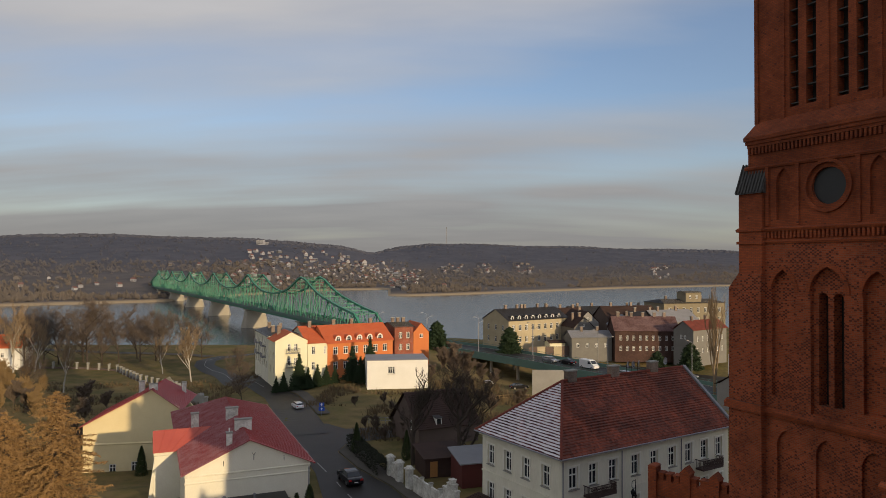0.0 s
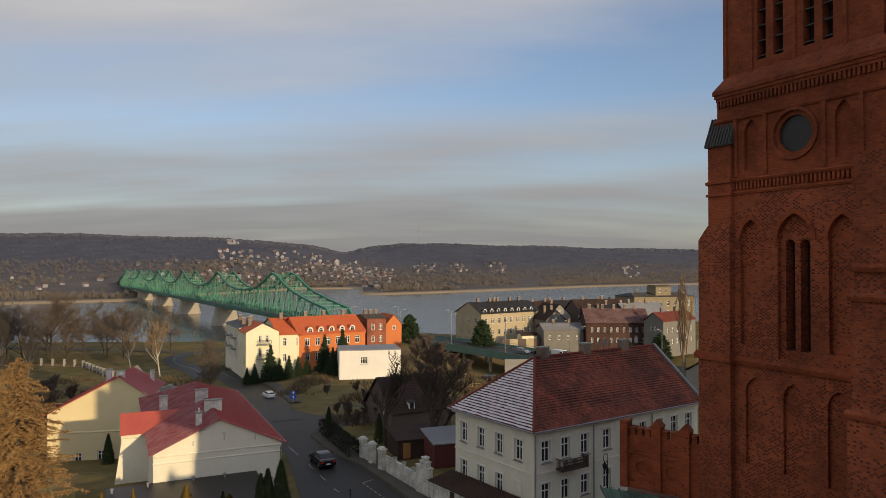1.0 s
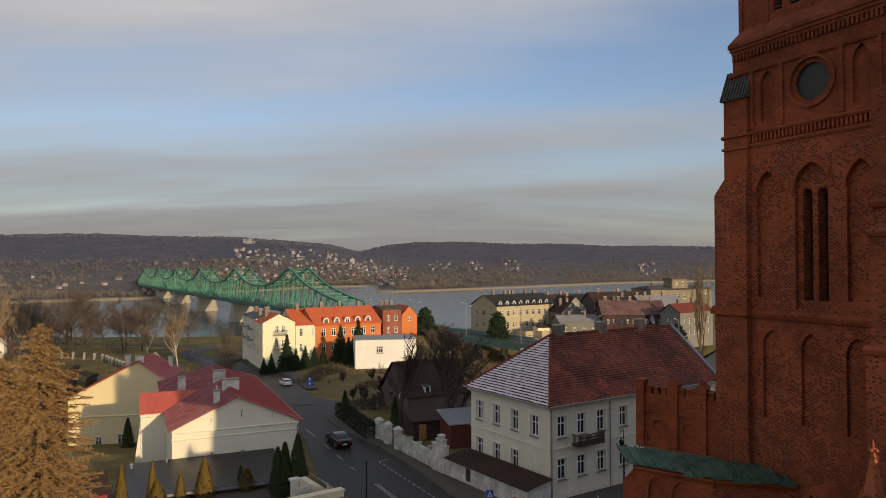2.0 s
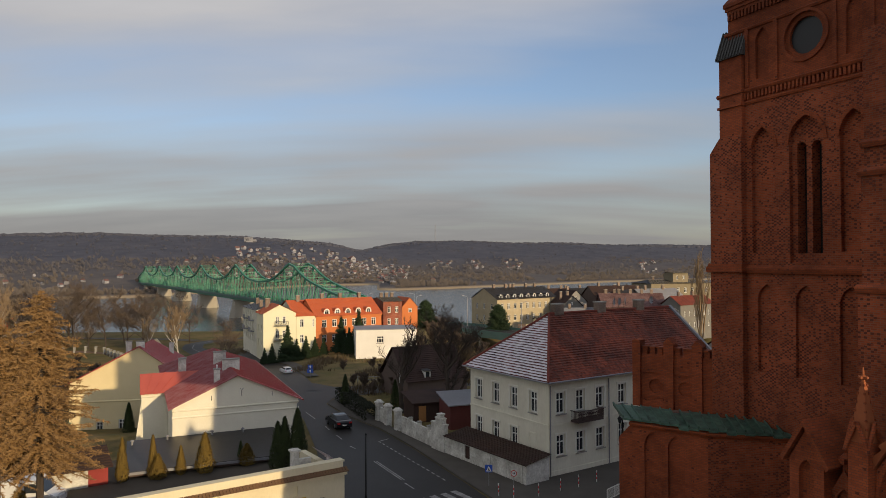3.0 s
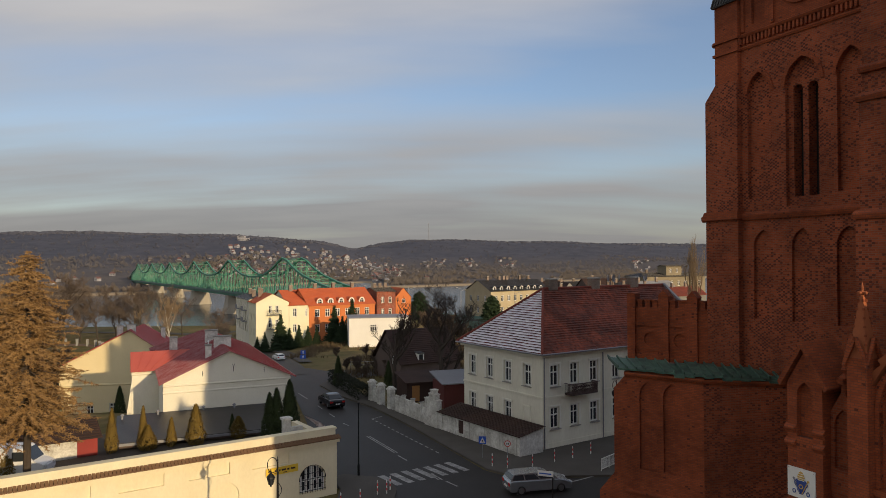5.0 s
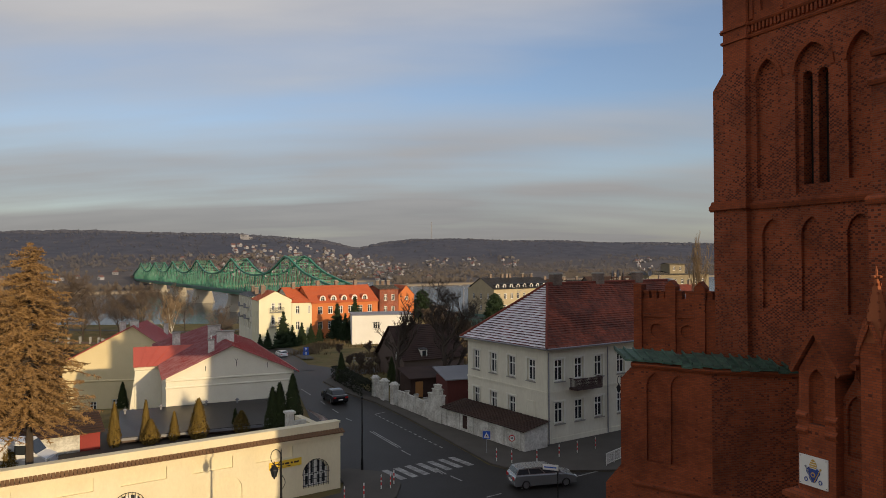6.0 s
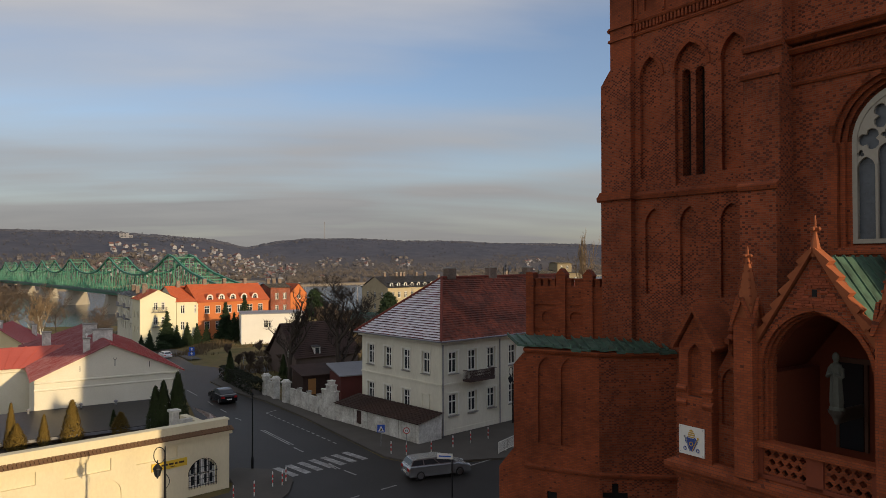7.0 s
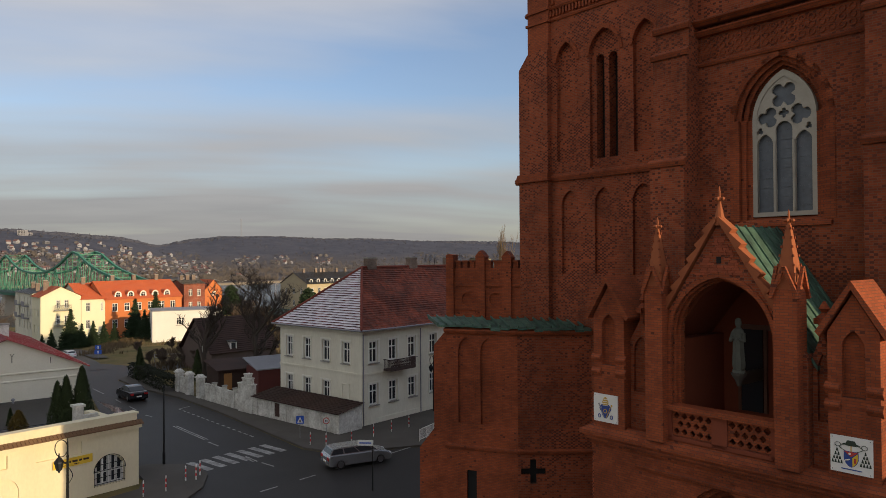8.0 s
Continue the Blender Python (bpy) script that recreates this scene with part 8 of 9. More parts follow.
    for x, y, k in ((-34.2, 154, 0.55), (-29.0, 155, 0.6), (-27.2, 156.5, 0.62), (-19.5, 157.5, 1.0), (-17.2, 153.5, 0.75), (-15.8, 160, 1.15), (-23.5, 158, 0.5), (-35.6, 153, 0.45), (-25.4, 157.6, 0.55)):
        again(s, x, y, None, rnd.uniform(0, 360), k)
    e = stand(conifer("yew", 8.5, 3.6, 57, SPRUCE, "broad dark evergreen by the bridge road", tiers=26, leaf=0.5, dens=2.2, width_pow=0.42, blade=0.3), -1.0, 216.0)
    again(e, 20.5, 206, -2.0, 100, 0.95)
    again(e, 51.5, 165, -2.0, 50, 0.75)
    again(e, 64, 178, -2.0, 250, 0.8)
    # tall poplar
    stand(bare_tree("poplar", 20.0, 0.3, 61, BIRCH_TWIG, BIRCH_TWIG, "tall slender leafless poplar", levels=5, kids=4, first=0.1, upright=0.8, twig_w=1.2), 55.3, 140.0, -2.0)
    # clipped hedge beside the fence
    cv, cf = [], []
    for k in range(5200):
        f, g = rnd.random(), rnd.random()
        cx, cy = -11.6 + 5.4 * f, 96.0 - 13.0 * f
        ox = rnd.uniform(-0.8, 0.8)
        q = Vector((cx + ox, cy + ox * 0.4, 1.75 * (g if abs(ox) > 0.6 else 1 - 0.12 * rnd.random())))
        e = Vector((rnd.gauss(0, 1), rnd.gauss(0, 1), rnd.gauss(0.4, 0.6))).normalized() * 0.22
        h = e.cross(Vector((rnd.gauss(0, 1), rnd.gauss(0, 1), 0.3))).normalized() * 0.09
        i = len(cv)
        cv += [q - h, q + h, q + e]
        cf.append((i, i + 1, i + 2))
    me = bpy.data.meshes.new("hedge")
    me.from_pydata(cv, [], cf)
    me.materials.append(HEDGE)
    tagged(new("hedge", me), "dark clipped hedge beside the white fence", "hedge")

    # dry weeds over the waste ground and the slope
    cv, cf = [], []
    for k in range(16000):
        if k % 5 < 3:
            x, y = rnd.uniform(-24, 46), rnd.uniform(99, 162)
            if x < -12 and y < 128 or y > 143 and -16 < x < -1 or x < -14 and y > 152:
                continue
        else:
            x, y = rnd.uniform(-115, -44), rnd.uniform(104, 200)
        if noise.noise((x * 0.09, y * 0.09, 1.5)) < -0.05:
            continue
        z, h, a = ground_z(x, y), rnd.uniform(0.35, 1.2), rnd.uniform(0, math.pi)
        for _ in range(3):
            ox, oy, w = rnd.gauss(0, 0.35), rnd.gauss(0, 0.35), rnd.uniform(0.05, 0.12)
            i = len(cv)
            cv += [(x + ox - w * math.cos(a), y + oy - w * math.sin(a), z - 0.1), (x + ox + w * math.cos(a), y + oy + w * math.sin(a), z - 0.1), (x + ox * 1.6, y + oy * 1.6, z + h)]
            cf.append((i, i + 1, i + 2))
    me = bpy.data.meshes.new("dry_weeds")
    me.from_pydata(cv, [], cf)
    me.materials.append(surface("dry_weed_stalks", (0.15, 0.105, 0.05), (0.07, 0.05, 0.03), rough=1.0, grain=0.6, stain=0.08, bump=0))
    tagged(new("dry_weeds", me), "dry brown weeds on the waste ground", "weeds", kind="stuff")


plant()

# ---- street: low white lean-to, fence, markings, signs, lamps, bollards ----
def lean_to():
    M = frame_at(1.9, 69.4, 0, 7.0, -10.75)
    t = thing("white_lean_to", M, "low peeling white lean-to with a mossy brown roof beside the house", "outbuilding")
    L = 12.8
    bm = bmesh.new()
    # the street side is on this frame's right hand
    wall(bm, rect(0, L, -0.2, 1.8), [(rect(3.9, 4.7, 0.35, 1.6), 0.12)], 0.0, 0.35)
    part("street_wall", bm, OLD_WHITE, t)
    bm = bmesh.new()
    slab(bm, rect(3.92, 4.68, 0.37, 1.58), 1, 0.08, 0.11)
    part("shutter", bm, ROOF_BROWN, t, "dark closed shutter")
    bm = bmesh.new()
    slab(bm, [(0.36, -0.2), (2.6, -0.2), (2.6, 2.2), (0.36, 1.78)], 0, L - 0.35, L)
    part("end_wall", bm, OLD_WHITE, t)
    bm = bmesh.new()
    tiled(bm, (0.6, -0.25, 1.8), (L + 0.25, -0.25, 1.8), (L + 0.25, 2.75, 2.35), (0.6, 2.75, 2.35), 0.3)
    part("roof", bm, ROOF_BROWN, t, "mossy brown tiles")
    bm = bmesh.new()
    for k in range(6):
        x = 1.2 + k * 2.2
        box(bm, x, x + 0.14, -0.07, 0.02, -0.1, 1.72)
    part("lesene", bm, OLD_WHITE, t)
    # stepped end pier
    bm = bmesh.new()
    for x0, x1, z in ((-1.7, 0.55, 2.75), (-0.95, 0.2, 3.3), (-0.65, -0.1, 3.7)):
        box(bm, x0, x1, -0.12, 0.4, -0.2 if z < 3 else z - 0.6, z)
        box(bm, x0 - 0.06, x1 + 0.06, -0.18, 0.46, z, z + 0.1)
    part("stepped_pier", bm, OLD_WHITE, t)


lean_to()


def white_fence():
    a, b = Vector((1.55, 70.2)), Vector((-2.75, 78.2))
    t = thing("white_fence", frame_at(b.x, b.y, 0, a.x - b.x, a.y - b.y), "peeling white masonry fence with capped piers", "fence")
    L = (a - b).length
    for k in range(4):
        x0, x1 = 0.5 + k * (L - 0.5) / 4, 0.5 + (k + 1) * (L - 0.5) / 4 - 0.28
        bm = bmesh.new()
        box(bm, x0, x1, 0.05, 0.3, -0.2, 1.75 - 0.05 * k)
        part("panel", bm, OLD_WHITE, t)
        bm = bmesh.new()
        box(bm, x1 + 0.005, x1 + 0.275, -0.02, 0.37, -0.2, 1.95)
        part("pier", bm, OLD_WHITE, t)
        bm = bmesh.new()
        box(bm, x1 - 0.05, x1 + 0.33, -0.08, 0.43, 1.95, 2.05, 0.02)
        part("cap", bm, STONE, t)
    for i, (px, py) in enumerate(((-2.9, 78.5), (-4.15, 80.9), (-5.35, 83.2))):
        g = thing("gate_pier", frame_at(px, py, 0, a.x - b.x, a.y - b.y), "white masonry gate pier with a stepped cap", "pier", "gate piers of the white fence")
        bm = bmesh.new()
        box(bm, -0.35, 0.35, -0.35, 0.35, -0.2, 2.2)
        part("shaft", bm, OLD_WHITE, g)
        bm = bmesh.new()
        box(bm, -0.45, 0.45, -0.45, 0.45, 2.2, 2.34), box(bm, -0.36, 0.36, -0.36, 0.36, 2.34, 2.56, 0.12)
        part("cap", bm, OLD_WHITE, g)
    t = thing("garden_wall", frame_at(-5.3, 83.0, 0, 1.15, -2.1), "short peeling white wall between gate piers", "wall")
    bm = bmesh.new()
    box(bm, 0.36, 2.05, -0.12, 0.14, -0.2, 1.8)
    part("panel", bm, OLD_WHITE, t)


white_fence()


def markings():
    d, e = Vector((0.84, 0.54)), Vector((0.57, -0.82))
    for k in range(7):
        p = Vector((-2.75, 54.2)) + d * (k * 1.03)
        bm = bmesh.new()
        pts = [p, p + e * 2.75, p + e * 2.75 + d * 0.55, p + d * 0.55]
        prism(bm, [(q.x, q.y) for q in pts], 0.02, 0.027)
        solo("crossing_stripe", bm, ROAD_PAINT, "worn white stripe of the pedestrian crossing", "road marking", "stripes of the crossing")

    def dash(p, q, w, name, label, group):
        p, q = Vector(p), Vector(q)
        n = (q - p).normalized()
        n = Vector((-n.y, n.x)) * w / 2
        bm = bmesh.new()
        prism(bm, [(v.x, v.y) for v in (p - n, q - n, q + n, p + n)], 0.02, 0.027)
        solo(name, bm, ROAD_PAINT, label, "road marking", group)

    a, b = Vector((-4.7, 73.8)), Vector((2.3, 60.1))
    for k in range(15):
        dash(a.lerp(b, k / 15), a.lerp(b, (k + 0.55) / 15), 0.14, "parking_dash", "short white dash of the parking bay", "dashes of the parking bay")
    dash((-4.7, 73.8), (-3.7, 74.9), 0.14, "parking_line", "white end line of the parking bay", "")
    for o in (0.0, 0.26):
        dash((-4.6 + o, 66.5), (-1.75 + o, 60.8), 0.12, "double_line", "white solid line along the street's middle", "double middle line")
        dash((1.15 + o, 54.8), (1.95 + o, 53.2), 0.12, "double_line", "white solid line along the street's middle", "double middle line")
    for p, q in (((-15.0, 88.4), (-13.2, 84.6)), ((-11.4, 80.8), (-10.7, 79.1)), ((-9.5, 76.5), (-8.7, 74.8)), ((-7.5, 72.0), (-6.8, 70.9)), ((-1.4, 59.9), (-0.6, 58.4)), ((2.5, 52.8), (3.3, 51.6)), ((-18, 95), (-17, 93))):
        dash(p, q, 0.13, "middle_dash", "white dash along the street's middle", "dashes of the street")
    for k in range(5):
        p = Vector((-3.0, 43.0)) + d * (k * 3.1)
        dash(p, p + d * 1.3, 0.14, "lane_dash", "white lane dash before the church", "dashes of the cross street")
    dash((10.8, 51.6), (24, 60.4), 0.14, "lane_line", "white solid line of the cross street", "")


markings()


def lamp_post():
    t = thing("street_lamp", pose(-4.2, 54.2, 0), "slim black steel street lamp post", "street lamp")
    bm = bmesh.new()
    lathe(bm, [(0.10, 0.0), (0.10, 0.9), (0.06, 1.0), (0.04, 5.6)], 0, 0, 10)
    part("post", bm, IRON, t)
    bm = bmesh.new()
    lathe(bm, [(0.07, 5.55), (0.1, 5.62), (0.03, 5.7)], 0, 0, 10)
    part("cap", bm, IRON, t)
    t = thing("lantern_post", pose(-6.82, 37.25, 0.13), "black cast-iron lantern post with a hanging lantern", "street lamp", "lantern posts round the church")
    bm = bmesh.new()
    lathe(bm, [(0.16, 0.0), (0.16, 0.6), (0.09, 0.85), (0.05, 5.3), (0.065, 5.36), (0.045, 5.44), (0.035, 6.0), (0.015, 6.2)], 0, 0, 10)
    part("post", bm, IRON, t)
    bm = bmesh.new()
    ring = [(-0.27 + 0.27 * math.cos(a * math.tau / 16), 5.75 + 0.40 * math.sin(a * math.tau / 16)) for a in range(17)]
    for p, q in zip(ring, ring[1:]):
        bar(bm, (p[0], 0, p[1]), (q[0], 0, q[1]), 0.035, 0.035)
    part("scroll", bm, IRON, t)
    bm = bmesh.new()
    ring = [(0.05 + 0.16 * math.sin(a * math.pi / 8), 4.1 + 0.7 * a / 8) for a in range(9)]
    for p, q in zip(ring, ring[1:]):
        bar(bm, (p[0], 0, p[1]), (q[0], 0, q[1]), 0.03, 0.03)
    part("brace", bm, IRON, t)
    bm = bmesh.new()
    lathe(bm, [(0.03, 4.60), (0.05, 4.68), (0.11, 4.74), (0.19, 5.06), (0.20, 5.10)], -0.36, 0, 8)
    la = part("lantern", bm, PANE, t, "dark glass lantern")
    bm = bmesh.new()
    lathe(bm, [(0.235, 5.09), (0.215, 5.14), (0.09, 5.30), (0.035, 5.36), (0.025, 5.52)], -0.36, 0, 8)
    part("lantern_cap", bm, IRON, la)
    bm = bmesh.new()
    for k in range(8):
        a = (k + 0.0) * math.tau / 8
        bar(bm, (-0.36 + 0.112 * math.cos(a), 0.112 * math.sin(a), 4.73), (-0.36 + 0.205 * math.cos(a), 0.205 * math.sin(a), 5.1), 0.025, 0.025)
    part("lantern_frame", bm, IRON, la)
    copy_thing(t, pose(18.7, 64.7, -0.75, 0, 0, 35))


lamp_post()


def white_railing():
    a, b = Vector((14.7, 54.6)), Vector((17.2, 57.2))
    t = thing("pedestrian_railing", frame_at(a.x, a.y, 0.13, b.x - a.x, b.y - a.y), "white painted pedestrian railing at the kerb", "railing")
    ln = (b - a).length
    for z in (0.12, 0.92):
        bm = bmesh.new()
        bar(bm, (0, 0, z), (ln, 0, z), 0.05, 0.05)
        part("rail", bm, WHITE_PAINT, t)
    for k in range(25):
        bm = bmesh.new()
        x = ln * k / 24
        bar(bm, (x, 0, 0.0 if k % 8 == 0 else 0.12), (x, 0, 0.92), 0.05 if k % 8 == 0 else 0.03, 0.05 if k % 8 == 0 else 0.03)
        part("post" if k % 8 == 0 else "baluster", bm, WHITE_PAINT, t)


white_railing()


def bollard():
    t = thing("bollard", Matrix.Identity(4), "thin red and white striped traffic bollard", "bollard", "bollards at the junction")
    bm = bmesh.new()
    lathe(bm, [(0.04, 0.0), (0.04, 0.95), (0.02, 1.0)], 0, 0, 8)
    part("post", bm, WHITE_PAINT, t)
    for z in (0.25, 0.6):
        bm = bmesh.new()
        lathe(bm, [(0.043, z), (0.043, z + 0.2)], 0, 0, 8)
        part("red_band", bm, SIGN_RED, t)
    spots = ((-4.72, 47.2), (-3.49, 47.9), (-2.44, 49.7), (-1.6, 50.7), (-1.8, 49.8), (6.3, 56.2), (7.45, 55.6), (9.5, 56.0), (11.5, 57.2), (13.2, 58.2), (15.0, 59.4))
    t.matrix_world = pose(*spots[0], 0.13)
    for x, y in spots[1:]:
        copy_thing(t, pose(x, y, 0.13))


bollard()


def signs():
    # crossing sign, facing the junction
    t = thing("crossing_sign", frame_at(5.7, 58.5, 0, 0.99, -0.12) @ Matrix.Scale(0.74, 4), "square blue pedestrian crossing sign on a post", "road sign")
    bm = bmesh.new()
    tube(bm, (0, 0.05, 0), (0, 0.05, 2.6), 0.035, 0.035, 8)
    part("post", bm, ROOF_GREY, t)
    bm = bmesh.new()
    box(bm, -0.42, 0.42, -0.02, 0.01, 1.75, 2.6)
    pl = part("plate", bm, SIGN_BLUE, t)
    bm = bmesh.new()
    slab(bm, [(-0.32, 1.86), (0.32, 1.86), (0.0, 2.5)], 1, -0.03, -0.022)
    tri = part("triangle", bm, WHITE_PAINT, pl)
    bm = bmesh.new()
    slab(bm, [(-0.1, 1.92), (-0.04, 1.92), (0.0, 2.06), (0.06, 1.92), (0.12, 1.92), (0.04, 2.2), (-0.04, 2.2)], 1, -0.036, -0.031)
    part("symbol", bm, IRON, pl)
    t = thing("round_sign", frame_at(7.5, 55.9, 0, 0.99, -0.12) @ Matrix.Scale(0.72, 4), "round white traffic sign with red rim on a post", "road sign")
    bm = bmesh.new()
    tube(bm, (0, 0.05, 0), (0, 0.05, 2.9), 0.035, 0.035, 8)
    part("post", bm, ROOF_GREY, t)
    bm = bmesh.new()
    slab(bm, disc(0, 2.75, 0.36, 20), 1, -0.015, 0.01)
    pl = part("plate", bm, SIGN_RED, t)
    bm = bmesh.new()
    slab(bm, disc(0, 2.75, 0.27, 20), 1, -0.03, -0.02)
    part("plate_centre", bm, WHITE_PAINT, pl)
    bm = bmesh.new()
    slab(bm, rect(-0.13, -0.03, 2.65, 2.86), 1, -0.036, -0.031)
    slab(bm, rect(0.04, 0.13, 2.65, 2.86), 1, -0.036, -0.031)
    part("symbol", bm, IRON, pl)
    # street name plate: unreadable, plain
    t = thing("street_name_sign", frame_at(8.6, 44.6, 0, 0.93, -0.36), "white street name plate on a black post", "road sign")
    bm = bmesh.new()
    tube(bm, (0.45, 0.03, 0), (0.45, 0.03, 3.2), 0.04, 0.04, 8)
    part("post", bm, IRON, t)
    bm = bmesh.new()
    box(bm, -0.5, 0.5, -0.03, 0.0, 2.85, 3.2)
    pl = part("plate", bm, WHITE_PAINT, t)
    bm = bmesh.new()
    slab(bm, rect(-0.4, 0.38, 2.98, 3.06), 1, -0.04, -0.032)
    part("lettering", bm, SIGN_BLUE, pl)
    # blue lane signs far down the street
    t = thing("blue_direction_sign", frame_at(-19.5, 117.5, ground_z(-19.5, 117.5), 0.99, 0.1) @ Matrix.Scale(0.66, 4), "pair of blue direction signs on a post", "road sign")
    bm = bmesh.new()
    tube(bm, (0, 0.06, 0), (0, 0.06, 3.3), 0.05, 0.05, 8)
    part("post", bm, ROOF_GREY, t)
    for z, w in ((2.45, 0.62), (1.35, 0.75)):
        bm = bmesh.new()
        box(bm, -w, w, -0.03, 0.0, z, z + 0.95)
        pl = part("plate", bm, SIGN_BLUE, t)
        bm = bmesh.new()
        slab(bm, [(-0.12, z + 0.15), (0.12, z + 0.15), (0.12, z + 0.5), (0.3, z + 0.5), (0, z + 0.85), (-0.3, z + 0.5), (-0.12, z + 0.5)], 1, -0.045, -0.033)
        part("arrow", bm, WHITE_PAINT, pl)


signs()


# ---- vehicles ----
def wheel(parent, x, y, r, rim_side):
    w = new("wheel")
    w.parent = parent
    w.matrix_local = pose(x, y, r, 90, 0, 0)
    bm = bmesh.new()
    lathe(bm, [(r * 0.8, -0.1), (r * 0.97, -0.09), (r, -0.05), (r, 0.05), (r * 0.97, 0.09), (r * 0.8, 0.1)], 0, 0, 18)
    part("tyre", bm, RUBBER, w)
    bm = bmesh.new()
    lathe(bm, [(r * 0.66, -0.105), (r * 0.62, -0.08), (r * 0.62, 0.08), (r * 0.66, 0.105)], 0, 0, 14)
    part("rim", bm, RIM, w)


def car(name, label, paint, roof_line, length=4.75, width=1.8, category="car"):
    """A car along +x: a lofted lower body, a narrower cabin, glass, wheels and lamps. roof_line: cabin outline (x, z)."""
    t = thing(name, Matrix.Identity(4), label, category)
    L, W = length, width
    low = [(-L / 2, 0.35), (-L / 2 + 0.02, 0.85), (-L / 2 + 0.12, 0.98), (roof_line[0][0], 1.02), (roof_line[-1][0], 0.98), (L / 2 - 0.25, 0.80), (L / 2 - 0.03, 0.62), (L / 2, 0.40), (L / 2 - 0.08, 0.25), (-L / 2 + 0.1, 0.25)]
    bm = bmesh.new()
    sec = ((-W / 2, 0.92), (-W / 2 + 0.06, 1.0), (W / 2 - 0.06, 1.0), (W / 2, 0.92))
    rings = [[bm.verts.new((x * (1 if k in (1, 2) else 0.985), y, 0.25 + (z - 0.25) * (1 if k in (1, 2) else 0.95))) for x, z in low] for k, (y, s) in enumerate(sec)]
    n = len(low)
    for a, b in zip(rings, rings[1:]):
        for i in range(n):
            j = (i + 1) % n
            bm.faces.new((a[i], a[j], b[j], b[i]))
    bm.faces.new(rings[0]), bm.faces.new(rings[-1][::-1])
    bmesh.ops.bevel(bm, geom=bm.edges[:], offset=0.03, segments=2, affect="EDGES", clamp_overlap=True)
    part("body", bm, paint, t)
    bm = bmesh.new()
    inset = 0.16
    base, m = [(x, z) for x, z in roof_line], len(roof_line)

    def yy(z):
        return W / 2 - 0.05 - inset * (z - 0.95) / 0.5

    a = [bm.verts.new((x, -yy(z), z)) for x, z in base]
    b = [bm.verts.new((x, yy(z), z)) for x, z in base]
    for i in range(m - 1):
        bm.faces.new((a[i], a[i + 1], b[i + 1], b[i]))
    bm.faces.new(a), bm.faces.new(b[::-1])
    bmesh.ops.bevel(bm, geom=[e for e in bm.edges if e.calc_length() > 0.3], offset=0.025, segments=2, affect="EDGES", clamp_overlap=True)
    part("cabin", bm, paint, t)
    zt = max(z for _, z in base) - 0.09
    # side glass in three lights, front and rear screens
    def at_z(i, j, z):
        (x0, z0), (x1, z1) = base[i], base[j]
        return x0 + (x1 - x0) * (z - z0) / (z1 - z0)

    xr0, xr1 = at_z(0, 1, 1.05) + 0.08, at_z(0, 1, zt) + 0.08
    xf0, xf1 = at_z(m - 1, m - 2, 1.05) - 0.08, at_z(m - 1, m - 2, zt) - 0.08
    for sgn in (-1, 1):
        for f0, f1 in ((0.0, 0.27), (0.30, 0.62), (0.65, 1.0)):
            bm = bmesh.new()
            pts = [(xr0 + (xf0 - xr0) * f0, 1.05), (xr0 + (xf0 - xr0) * f1, 1.05), (xr1 + (xf1 - xr1) * f1, zt), (xr1 + (xf1 - xr1) * f0, zt)]
            lo_v = [bm.verts.new((x, sgn * (yy(z) + 0.004), z)) for x, z in pts]
            hi_v = [bm.verts.new((x, sgn * (yy(z) - 0.02), z)) for x, z in pts]
            bm.faces.new(lo_v), bm.faces.new(hi_v[::-1])
            for i in range(4):
                bm.faces.new((lo_v[i], lo_v[(i + 1) % 4], hi_v[(i + 1) % 4], hi_v[i]))
            part("side_glass", bm, PANE, t)
    for i, j, o in ((0, 1, -0.006), (m - 1, m - 2, 0.006)):
        bm = bmesh.new()
        x0, x1 = at_z(i, j, 1.06), at_z(i, j, zt)
        pts = [(x0, -yy(1.06) + 0.08, 1.06), (x0, yy(1.06) - 0.08, 1.06), (x1, yy(zt) - 0.08, zt), (x1, -yy(zt) + 0.08, zt)]
        v = [bm.verts.new((x + o * 2, y, z + 0.004)) for x, y, z in pts]
        u = [bm.verts.new((x - o * 2, y, z - 0.02)) for x, y, z in pts]
        bm.faces.new(v), bm.faces.new(u[::-1])
        for k in range(4):
            bm.faces.new((v[k], v[(k + 1) % 4], u[(k + 1) % 4], u[k]))
        part("rear_screen" if i == 0 else "windscreen", bm, PANE, t)
    for x in (-L / 2 + 0.88, L / 2 - 0.88):
        for y in (-W / 2 + 0.09, W / 2 - 0.09):
            wheel(t, x, y, 0.33, y)
    for sgn in (-1, 1):
        bm = bmesh.new()
        box(bm, -L / 2 - 0.012, -L / 2 + 0.1, sgn * (W / 2 - 0.22) - 0.17, sgn * (W / 2 - 0.22) + 0.17, 0.68, 0.88)
        part("tail_lamp", bm, LAMP_RED, t)
        bm = bmesh.new()
        box(bm, L / 2 - 0.22, L / 2 - 0.02, sgn * (W / 2 - 0.26) - 0.18, sgn * (W / 2 - 0.26) + 0.18, 0.56, 0.72)
        part("headlamp", bm, LAMP_CLEAR, t)
        bm = bmesh.new()
        box(bm, xf0 - 0.35, xf0 - 0.2, sgn * (W / 2 + 0.06) - 0.08, sgn * (W / 2 + 0.06) + 0.08, 0.98, 1.12)
        part("wing_mirror", bm, paint, t)
    bm = bmesh.new()
    box(bm, -L / 2 - 0.015, -L / 2 + 0.02, -0.26, 0.26, 0.48, 0.6)
    part("number_plate", bm, WHITE_PAINT, t)
    return t


